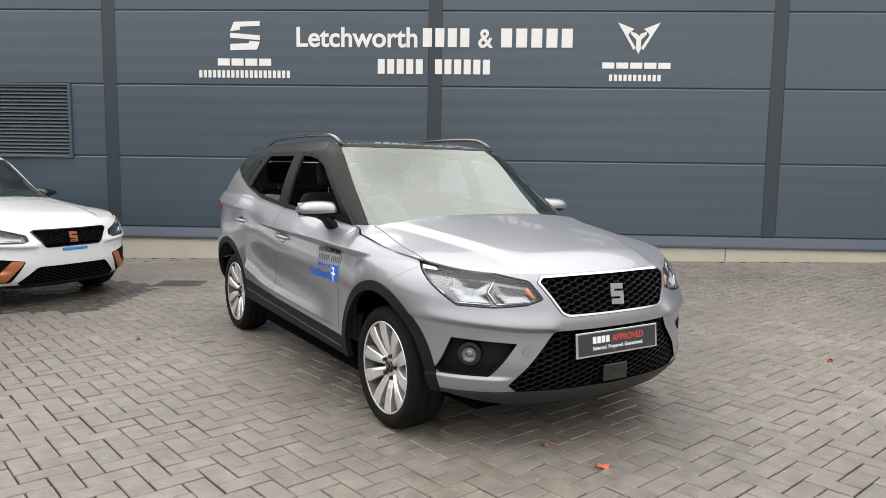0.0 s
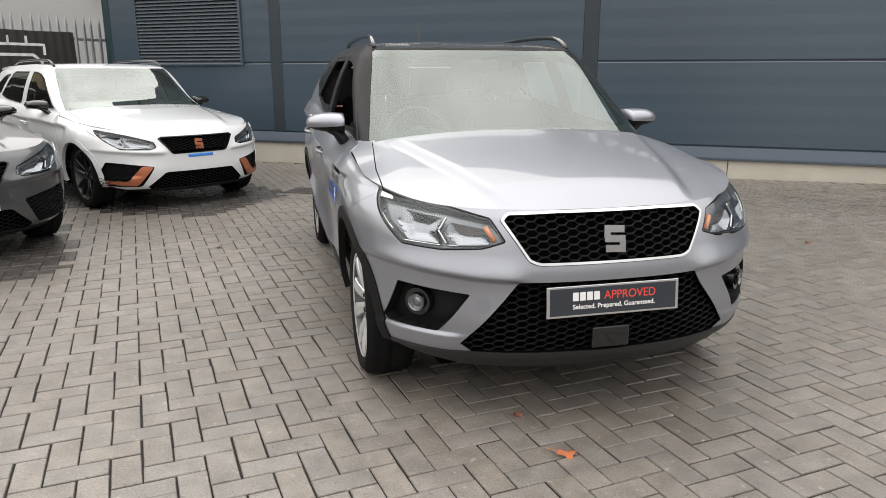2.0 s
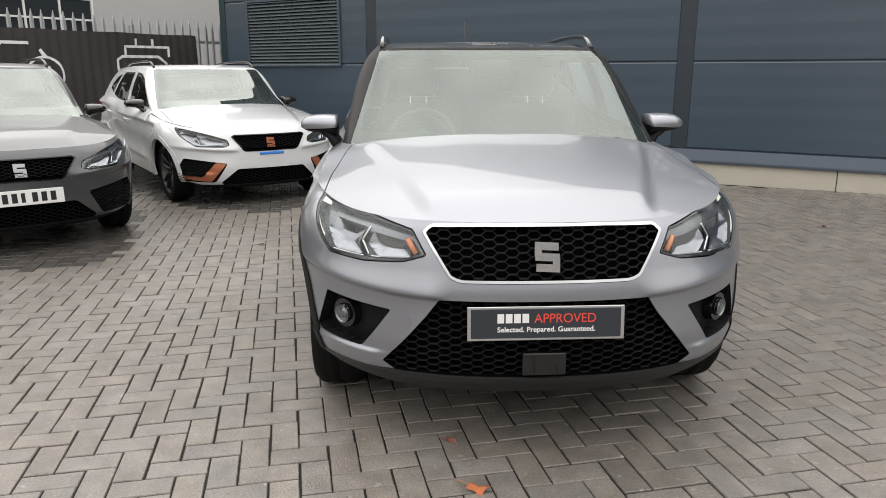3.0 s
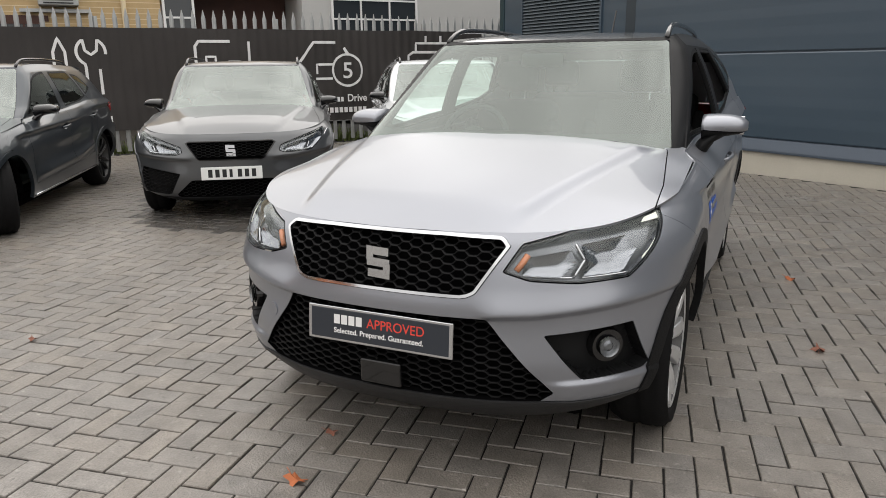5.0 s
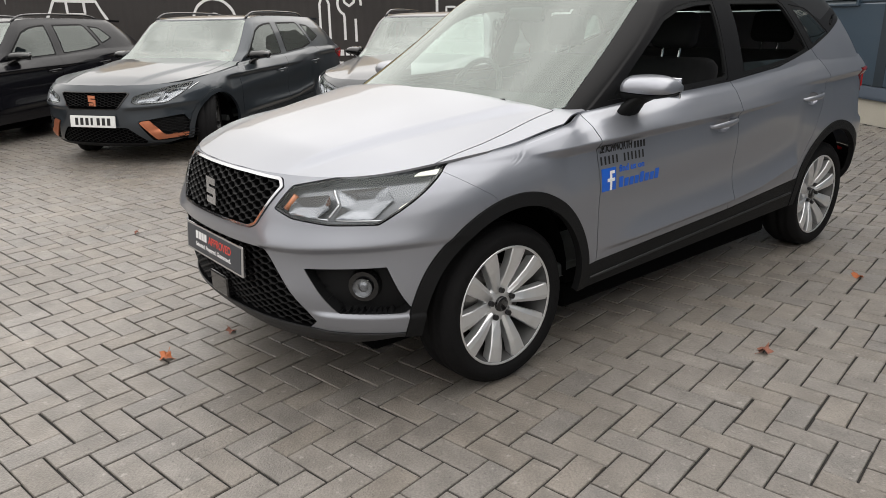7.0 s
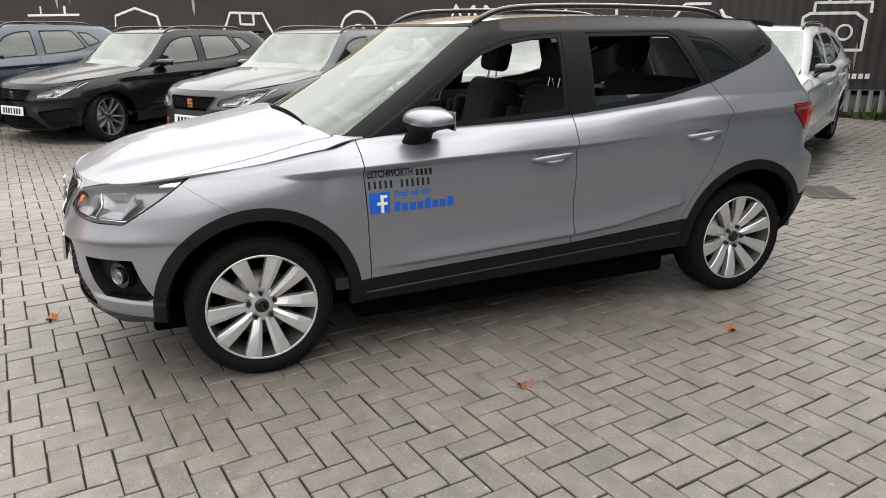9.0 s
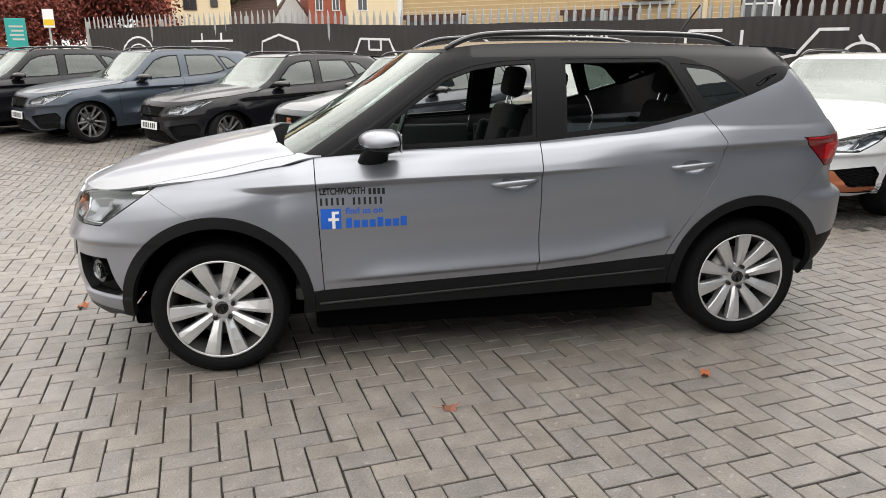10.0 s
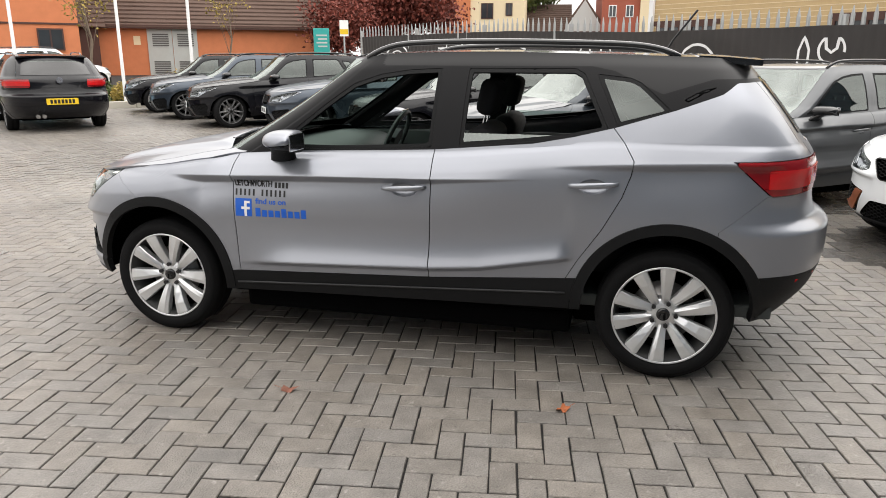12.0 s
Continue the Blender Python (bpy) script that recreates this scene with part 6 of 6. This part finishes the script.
# ---- far houses ----
def gabled(name, x, y, deg, w, d, h, roof_h, wall_mat, roof_mat, label, wins=(), pitch_along=True):
    b = thing(name, pose(x, y, 0, 0, 0, deg), label, "building", "far houses")
    slab("wall", -w / 2, w / 2, -d, 0, 0, h, wall_mat, b)
    bm = bmesh.new()
    if pitch_along:
        pr = [(0.35, h - 0.1), (-d / 2, h + roof_h), (-d - 0.35, h - 0.1)]
        prism(bm, pr, -w / 2 - 0.3, w / 2 + 0.3, Matrix(((0, 0, 1, 0), (1, 0, 0, 0), (0, 1, 0, 0), (0, 0, 0, 1))))
    else:
        pr = [(w / 2 + 0.35, h - 0.1), (0, h + roof_h), (-w / 2 - 0.35, h - 0.1)]
        prism(bm, pr, -0.3, d, Matrix(((1, 0, 0, 0), (0, 0, -1, 0), (0, 1, 0, 0), (0, 0, 0, 1))))
    bmesh.ops.recalc_face_normals(bm, faces=bm.faces)
    rf = part("roof", bm, roof_mat, b)
    if pitch_along:
        n = int(math.hypot(d / 2 + 0.35, roof_h) / 0.28)
        for k in range(n):
            t = k / n
            yy, zz = 0.36 - t * (d / 2 + 0.35), h - 0.1 + t * (roof_h + 0.1)
            bm = bmesh.new()
            box(bm, -w / 2 - 0.3, w / 2 + 0.3, yy - 0.05, yy + 0.02, zz, zz + 0.045)
            part("tile_course", bm, roof_mat, rf)
    else:
        bm = bmesh.new()
        prism(bm, [(w / 2, h), (0, h + roof_h * 0.92), (-w / 2, h)], 0.0, 0.31, Matrix(((1, 0, 0, 0), (0, 0, -1, 0), (0, 1, 0, 0), (0, 0, 0, 1))) @ Matrix.Translation((0, 0, -0.31)))
        part("gable", bm, wall_mat, b)
    for (wx, wz, ww, wh, fm) in wins:
        wn_ = new("window")
        wn_.parent = b
        slab("window_frame", wx - ww / 2, wx + ww / 2, -0.02, 0.06, wz, wz + wh, fm, wn_)
        slab("pane", wx - ww / 2 + 0.06, wx - 0.03, 0.0, 0.075, wz + 0.06, wz + wh - 0.06, PANE, wn_)
        slab("pane", wx + 0.03, wx + ww / 2 - 0.06, 0.0, 0.075, wz + 0.06, wz + wh - 0.06, PANE, wn_)
    return b


# low brick sub-station with tiled roof, and its neighbour
ang = math.degrees(math.atan2(28.76 - 25.13, -6.82 + 16.29))
sub = gabled("brick_outbuilding", -11.56, -26.95, 180 - 201 + 0.0, 10.3, 7.0, 2.95, 3.2, ORANGE, TILE, "orange brick outbuilding with brown tiled roof and louvred doors")
doors = new("louvred_door")
doors.parent = sub
slab("door_leaf", -0.05 + 0.86, 1.06 + 0.86, 0.0, 0.06, 0.5, 2.80, GREYDOOR, doors)
slab("door_leaf", 1.08 + 0.86, 2.18 + 0.86, 0.0, 0.06, 0.5, 2.80, GREYDOOR, doors)
for x0 in (0.12, 1.24):
    for z0 in (0.75, 2.0):
        for k in range(6):
            slab("louvre_slat", x0 + 0.86, x0 + 1.58, 0.06, 0.085, z0 + 0.1 * k, z0 + 0.06 + 0.1 * k, IRON, doors)
slab("eaves_board", -5.4, 5.4, 0.3, 0.36, 2.78, 2.95, BROWN, sub)
slab("notice", 3.35, 3.65, 0.0, 0.03, 2.05, 2.45, CREAM, sub)
annex = gabled("brown_annex", -5.6, -28.6, -8, 2.2, 6.0, 2.9, 3.4, BROWN, TILE, "dark brown boarded annex with tiled roof")
flats = gabled("brick_house", -1.4, -25.6, -8, 7.6, 8.0, 5.6, 2.5, ORANGE, TILE, "orange brick house with small brown-framed window", wins=((-2.75, 1.75, 0.95, 0.85, BROWN), (1.0, 1.75, 0.95, 0.85, BROWN)))
slab("band_course", -3.8, 3.8, 0.0, 0.04, 2.75, 2.82, BROWN, flats)
for x, y, deg, w, d, h, rh, wm, al, lab, wins in (
        (-33.0, -35.0, -46, 2.2, 8, 7.5, 2, ORANGE, True, "orange rendered end of a terrace house", ((0.3, 4.4, 0.5, 0.9, BROWN),)),
        (-35.2, -32.9, -46, 4.0, 8, 7.5, 2, CREAM, True, "cream rendered terrace house", ((-0.9, 4.5, 0.5, 0.9, BROWN), (0.7, 4.3, 0.9, 1.1, BROWN))),
        (-40.5, -34.0, -46, 5.0, 9, 2.7, 3.2, TILE, True, "low house with a steep brown roof", ()),
        (-44.0, -32.2, -46, 3.2, 8, 3.6, 2.6, PALE, False, "white gabled house with brown roof", ((0.0, 3.2, 0.8, 0.9, BROWN),)),
        (-45.0, -29.3, -46, 3.0, 8, 7.5, 2, BRICKRED, True, "red brick terrace house", ((-0.6, 4.6, 0.6, 0.9, WHITE), (0.7, 4.6, 0.6, 0.9, WHITE))),
        (-47.2, -26.6, -46, 4.2, 8, 7.5, 2, CREAM, True, "cream rendered end house", ((0.8, 4.6, 0.8, 1.0, WHITE),))):
    gabled("house", x, y, deg, w, d, h, rh, wm, TILE, lab, wins, al)

# ---- poles, signs, verge ----
for x, y in ((-1.13, -13.57), (-3.58, -13.08), (-5.32, -12.55)):
    bm = bmesh.new()
    cyl(bm, 0.046, 7.0, Matrix.Translation((0, 0, 3.5)), 16, 0.034)
    cyl(bm, 0.09, 0.06, Matrix.Translation((0, 0, 0.03)), 16)
    o = part("flag_pole", bm, WHITE, None, smooth=False)
    o.matrix_world = pose(x, y, gz(x, y))
    tagged(o, "tall white flag pole standing on the verge", "pole", "flag poles")
ts = thing("teal_sign", pose(-12.5, -18.1, gz(-12, -18), 0, 0, -29), "teal upright entrance sign with plain bars", "sign")
slab("sign_board", -0.31, 0.31, -0.05, 0.05, 0.1, 2.3, TEAL, ts, 0.01)
for k in range(4):
    slab("word_bar", -0.22, 0.2 - 0.06 * (k % 2), 0.05, 0.056, 2.0 - 0.14 * k, 2.06 - 0.14 * k, PALE, ts)
    slab("word_bar", -0.2 + 0.06 * (k % 2), 0.22, -0.056, -0.05, 2.0 - 0.14 * k, 2.06 - 0.14 * k, PALE, ts)
ps = thing("post_sign", pose(-12.25, -15.9, gz(-12, -16), 0, 0, -29), "small yellow and white notice on a post", "sign")
slab("post", -0.03, 0.03, -0.03, 0.03, 0, 2.45, GALV, ps)
slab("notice_board", -0.16, 0.16, 0.03, 0.05, 2.05, 2.62, WHITE, ps)
slab("notice_panel", -0.15, 0.15, 0.05, 0.056, 2.12, 2.30, PLATE_YELLOW, ps)

kerb = thing("kerb", pose(0, 0, 0), "concrete kerb edging the planted verge", "kerb", kind="structure")
for k in range(26):
    x0 = -13 + 0.92 * k
    slab("kerb_stone", x0, x0 + 0.91, -13.02, -12.90, 0.05, 0.30, PLINTH, kerb, 0.015)
rng = np.random.default_rng(7)
n = 9000
bx, by = rng.uniform(-12, 6, n), rng.uniform(-18.5, -13.05, n)
hh = rng.uniform(0.05, 0.22, n) * (1 + 0.8 * (rng.random(n) > 0.93))
aa = rng.uniform(0, 2 * np.pi, n)
z = ground_z(bx, by)
dx, dy = np.cos(aa) * 0.018, np.sin(aa) * 0.018
lx, ly = rng.normal(0, 0.05, n), rng.normal(0, 0.05, n)
V = np.stack([np.stack([bx - dx, by - dy, z - 0.02], -1), np.stack([bx + dx, by + dy, z - 0.02], -1), np.stack([bx + lx, by + ly, z + hh], -1)], 1).reshape(-1, 3)
T = np.arange(3 * n).reshape(-1, 3)
tagged(new("grass", to_data("grass", (V, T), LEAFGREEN, False)), "rough green verge grass and low planting", "grass", kind="stuff")
n = 5000
bx, by = rng.normal(-10.15, 0.12, n), rng.uniform(-10.4, 11.5, n)
hh = rng.uniform(0.08, 0.34, n) * (0.6 + 0.5 * np.sin(by * 2.1) ** 2)
aa = rng.uniform(0, 2 * np.pi, n)
z = ground_z(bx, by)
dx, dy = np.cos(aa) * 0.02, np.sin(aa) * 0.02
lx, ly = rng.normal(0, 0.07, n), rng.normal(0, 0.07, n)
V = np.stack([np.stack([bx - dx, by - dy, z - 0.02], -1), np.stack([bx + dx, by + dy, z - 0.02], -1), np.stack([bx + lx, by + ly, z + hh], -1)], 1).reshape(-1, 3)
tagged(new("weeds", to_data("weeds", (V, np.arange(3 * n).reshape(-1, 3)), LEAFGREEN, False)), "green weeds growing along the fence foot", "weeds", kind="stuff")
vx, vy = np.meshgrid(np.linspace(-13, 8, 40), np.linspace(-19.5, -13.03, 20), indexing="ij")
tagged(new("verge", to_data("verge", grid(np.stack([vx, vy, ground_z(vx, vy) + 0.05], -1)), SOIL)), "earth and turf of the verge", "verge", kind="structure")


def leafy(name, x, y, h, crown_r, crown_z, n, leaf, mat, label, seed, trunk_r=0.12, spread=1.0, lean=0.0):
    """A tree: tapered trunk, limbs, and a crown of separate leaves in uneven clumps."""
    t = thing(name, pose(x, y, gz(x, y)), label, "tree")
    rg = np.random.default_rng(seed)
    bm = bmesh.new()
    top = h * 0.8
    trunk = [Vector((lean * k / 7 + 0.06 * math.sin(k * 1.7 + seed), 0.05 * math.cos(k * 2.1), top * k / 7)) for k in range(8)]
    prev = None
    for k, p in enumerate(trunk):
        r = trunk_r * (1 - 0.8 * k / 7)
        row = [bm.verts.new(p + Vector((r * math.cos(a), r * math.sin(a), 0))) for a in np.linspace(0, 2 * math.pi, 9, endpoint=False)]
        if prev:
            for i in range(9):
                bm.faces.new((prev[i], prev[(i + 1) % 9], row[(i + 1) % 9], row[i]))
        prev = row
    part("trunk", bm, BARK, t, smooth=True)
    ends = []
    for k in range(16):
        s = trunk[2 + k % 6]
        a = rg.uniform(0, 2 * math.pi)
        e = Vector((crown_r * spread * rg.uniform(0.5, 0.95) * math.cos(a), crown_r * rg.uniform(0.5, 0.95) * math.sin(a), crown_z + rg.uniform(-0.5, 0.9) * crown_r * 0.7))
        bm = bmesh.new()
        midp = s.lerp(e, 0.5) + Vector((0, 0, 0.15 * crown_r))
        tube(bm, [s, s.lerp(midp, 0.6), midp, midp.lerp(e, 0.5), e], trunk_r * 0.16, 5)
        part("limb", bm, BARK, t, smooth=True)
        ends += [e, midp, s.lerp(e, 0.75)]
    ends = np.array(ends)
    ci = rg.integers(0, len(ends), n)
    P = ends[ci] + rg.normal(0, crown_r * 0.17, (n, 3))
    u = rg.normal(size=(n, 3))
    u /= np.linalg.norm(u, axis=1)[:, None]
    v = np.cross(u, rg.normal(size=(n, 3)))
    v /= np.linalg.norm(v, axis=1)[:, None]
    s = leaf * rg.uniform(0.6, 1.3, n)[:, None]
    V = np.stack([P - u * s, P - v * s * 0.55, P + u * s, P + v * s * 0.55], 1).reshape(-1, 3)
    q = np.arange(4 * n).reshape(-1, 4)
    ob = new("crown", to_data("crown", (V, np.concatenate([q[:, [0, 1, 2]], q[:, [0, 2, 3]]])), mat, False))
    ob.parent = t
    tagged(ob, kind="stuff")


leafy("red_tree", -20.0, -23.6, 5.6, 3.2, 3.5, 20000, 0.11, REDLEAF, "broad tree with dark red autumn leaves", 3, 0.16)
leafy("red_tree", -19.2, -25.6, 5.0, 2.6, 3.3, 9000, 0.10, REDLEAF, "smaller tree with rusty red autumn leaves", 9, 0.14)
leafy("red_tree", -16.2, -22.4, 3.4, 1.8, 2.2, 8000, 0.09, REDLEAF, "low spreading tree with dark red leaves", 13, 0.1)
leafy("young_tree", -9.35, -19.6, 5.0, 1.1, 3.6, 500, 0.06, YELLOWLEAF, "young thin tree with sparse yellowing leaves", 5, 0.05)
leafy("young_tree", -3.75, -17.2, 5.0, 1.0, 3.2, 450, 0.06, YELLOWLEAF, "young bare-limbed tree with few yellow leaves", 6, 0.06)
leafy("green_tree", -43.0, -38.0, 9.0, 3.0, 6.5, 4000, 0.18, LEAFGREEN, "distant green tree between the houses", 8, 0.2)

def shrub(x, y, r, h, n, mat, label, seed):
    """A low planted shrub: stems and loose leaves."""
    t = thing("shrub", pose(x, y, gz(x, y) + 0.04), label, "shrub", "verge shrubs")
    rg = np.random.default_rng(seed)
    for k in range(7):
        a = rg.uniform(0, 2 * math.pi)
        e = Vector((0.7 * r * math.cos(a), 0.7 * r * math.sin(a), h * rg.uniform(0.6, 1.0)))
        bm = bmesh.new()
        tube(bm, [Vector((0.1 * e.x, 0.1 * e.y, 0)), e * 0.5 + Vector((0, 0, 0.1 * h)), e], 0.008, 4)
        part("stem", bm, BARK, t)
    d = rg.normal(size=(n, 3))
    d /= np.linalg.norm(d, axis=1)[:, None]
    bump = 1 + 0.25 * np.sin(3 * d[:, 0] + seed) + 0.2 * np.sin(5 * d[:, 1])
    P = d * (rg.random(n) ** 0.45 * bump)[:, None] * np.array([r, r, 0.5 * h]) + np.array([0, 0, 0.52 * h])
    u = rg.normal(size=(n, 3))
    u /= np.linalg.norm(u, axis=1)[:, None]
    v = np.cross(u, rg.normal(size=(n, 3)))
    v /= np.linalg.norm(v, axis=1)[:, None]
    s = 0.05 * rg.uniform(0.6, 1.3, n)[:, None]
    V = np.stack([P - u * s, P - v * s * 0.5, P + u * s, P + v * s * 0.5], 1).reshape(-1, 3)
    q = np.arange(4 * n).reshape(-1, 4)
    ob = new("foliage", to_data("foliage", (V, np.concatenate([q[:, [0, 1, 2]], q[:, [0, 2, 3]]])), mat, False))
    ob.parent = t
    tagged(ob, kind="stuff")


for k, (x, y, r, h) in enumerate(((-3.7, -13.75, 0.4, 0.55), (-3.25, -14.7, 0.55, 0.6), (-4.2, -15.0, 0.5, 0.6), (-2.3, -14.4, 0.5, 0.45), (-6.1, -15.2, 0.7, 0.9), (-9.2, -15.8, 0.7, 0.8))):
    shrub(x, y, r, h, 900, LEAFGREEN if k % 2 else YELLOWLEAF, "low shrub with yellowing leaves on the verge" if k % 2 == 0 else "low green shrub on the verge", 20 + k)

# ---- drain and fallen leaves ----
drain = thing("drain_cover", pose(-3.5, 7.44, gz(-3.5, 7.44) + 0.003, 0, 0, 9), "rectangular cast iron gully grate in the paving", "drain")
for a in ((-0.245, 0.245, -0.18, -0.155), (-0.245, 0.245, 0.155, 0.18), (-0.245, -0.22, -0.155, 0.155), (0.22, 0.245, -0.155, 0.155)):
    slab("grate_frame", a[0], a[1], a[2], a[3], -0.01, 0.006, IRON, drain)
slab("grate_void", -0.22, 0.22, -0.155, 0.155, -0.012, 0.0005, DARK, drain)
for k in range(13):
    slab("grate_bar", -0.215 + 0.034 * k, -0.197 + 0.034 * k, -0.155, 0.155, -0.01, 0.0055, IRON, drain)
slab("grate_rib", -0.22, 0.22, -0.010, 0.010, -0.01, 0.0045, IRON, drain)


def fallen_leaf(x, y, size, deg, mat, seed):
    rg = random.Random(seed)
    bm = bmesh.new()
    ring = []
    for k in range(15):
        a = 2 * math.pi * k / 15
        r = size * (0.95 if k % 3 == 0 else 0.55) * rg.uniform(0.8, 1.1)
        ring.append(bm.verts.new((r * math.cos(a), r * math.sin(a) * 0.8, 0.012 * rg.random() + 0.010 * math.cos(2 * a))))
    c = bm.verts.new((0, 0, 0.008))
    for k in range(15):
        bm.faces.new((ring[k], ring[(k + 1) % 15], c))
    tube(bm, [(0, 0, 0.008), (-size * 0.8, 0.01, 0.006), (-size * 1.5, 0.02, 0.012)], 0.0015, 4)
    ob = part("fallen_leaf", bm, mat)
    ob.matrix_world = pose(x, y, gz(x, y) + 0.004, 0, 0, deg)
    tagged(ob, "curled brown and orange fallen leaf on paving", "leaf", "fallen leaves")


for k, (x, y, s, d) in enumerate(((0.58, 3.01, 0.052, 20), (2.38, 5.07, 0.04, 80), (0.68, 5.49, 0.05, 140), (-0.14, 6.37, 0.045, 10), (0.33, 3.22, 0.03, 60), (1.5, 6.9, 0.03, 200), (-1.3, 2.2, 0.03, 33), (-2.6, 4.9, 0.03, 120), (0.9, 8.1, 0.035, 75))):
    fallen_leaf(x, y, s, d, ORANGELEAF if k in (0, 1, 3) else BROWNLEAF, k)

# ---- block paving ----
pavement = thing("pavement", pose(0, 0, 0), "grey-brown herringbone concrete block paving, worn and stained", "paving", kind="structure")
ANGLE, CELL = radians(46.9), 0.1015


def block_data(seed):
    """One paving block, 0.2 by 0.1 m, its top chamfered."""
    L, Wd, c = CELL * 2 - 0.0066, CELL - 0.0066, 0.0024
    V = []
    for z, i in ((-0.03, 0), (-0.003, 0), (0.0, c)):
        V += [(-L / 2 + i, -Wd / 2 + i, z), (L / 2 - i, -Wd / 2 + i, z), (L / 2 - i, Wd / 2 - i, z), (-L / 2 + i, Wd / 2 - i, z)]
    q = [(8, 9, 10, 11)]
    for b in (0, 4):
        q += [(b + k, b + (k + 1) % 4, b + 4 + (k + 1) % 4, b + 4 + k) for k in range(4)]
    q = np.array(q)
    return np.array(V), np.concatenate([q[:, [0, 1, 2]], q[:, [0, 2, 3]]])


bv, bt = block_data(0)
centres = []
span = int(36 / CELL)
ia, ib = np.meshgrid(np.arange(-span, span), np.arange(-span, span), indexing="ij")
r4 = (ia - ib) % 4
for kind_, dxy, turn in ((0, (1.0, 0.5), 0.0), (3, (0.5, 1.0), math.pi / 2)):
    sel = r4 == kind_
    u, v = (ia[sel] + dxy[0]) * CELL, (ib[sel] + dxy[1]) * CELL
    X = u * math.cos(ANGLE) - v * math.sin(ANGLE)
    Y = u * math.sin(ANGLE) + v * math.cos(ANGLE)
    centres.append(np.stack([X, Y, np.full(len(X), ANGLE + turn)], -1))
C = np.concatenate(centres)
C = C[(C[:, 0] > -9.75) & (C[:, 0] < 11.5) & (C[:, 1] > -12.8) & (C[:, 1] < 10.0 + 0.05 * (C[:, 0] + 0.34))]
near = np.hypot((C[:, 0] - 1.9) / 1.15, (C[:, 1] - 4.6) / 1.9) < 0.93
rng = np.random.default_rng(11)
jit = np.stack([rng.normal(0, 0.0010, len(C)), rng.normal(0, 0.0010, len(C)), rng.normal(0, 0.0010, len(C))], -1)
tilt = rng.normal(0, 0.006, (len(C), 2))
turns = C[:, 2] + rng.normal(0, 0.006, len(C))
heights = ground_z(C[:, 0], C[:, 1])
far = ~near
cs, sn = np.cos(turns[far])[:, None], np.sin(turns[far])[:, None]
lx, ly, lz = bv[None, :, 0], bv[None, :, 1], bv[None, :, 2]
PX = C[far, 0][:, None] + jit[far, 0][:, None] + lx * cs - ly * sn
PY = C[far, 1][:, None] + jit[far, 1][:, None] + lx * sn + ly * cs
PZ = heights[far][:, None] + jit[far, 2][:, None] + lz + tilt[far, 0][:, None] * lx + tilt[far, 1][:, None] * ly
m_ = far.sum()
V = np.stack([PX, PY, PZ], -1).reshape(-1, 3)
T = (bt[None] + (np.arange(m_) * len(bv))[:, None, None]).reshape(-1, 3)
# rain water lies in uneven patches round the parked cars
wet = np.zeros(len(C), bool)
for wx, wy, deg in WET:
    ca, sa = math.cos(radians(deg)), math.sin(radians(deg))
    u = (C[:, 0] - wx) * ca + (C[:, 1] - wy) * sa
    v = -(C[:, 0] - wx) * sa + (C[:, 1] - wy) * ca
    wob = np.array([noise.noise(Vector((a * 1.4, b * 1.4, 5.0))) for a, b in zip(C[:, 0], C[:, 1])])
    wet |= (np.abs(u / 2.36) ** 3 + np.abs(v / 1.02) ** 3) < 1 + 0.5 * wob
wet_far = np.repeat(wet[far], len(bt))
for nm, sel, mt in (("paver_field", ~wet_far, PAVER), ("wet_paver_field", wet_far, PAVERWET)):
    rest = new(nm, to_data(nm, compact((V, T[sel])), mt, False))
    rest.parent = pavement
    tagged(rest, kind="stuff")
single = to_data("paver", (bv, bt), PAVER, False)
for k in np.nonzero(near)[0]:
    o = new("paver", single)
    o.parent = pavement
    o.matrix_basis = Matrix.LocRotScale((C[k, 0] + jit[k, 0], C[k, 1] + jit[k, 1], heights[k] + jit[k, 2]), Euler((tilt[k, 1], -tilt[k, 0], turns[k])), None)
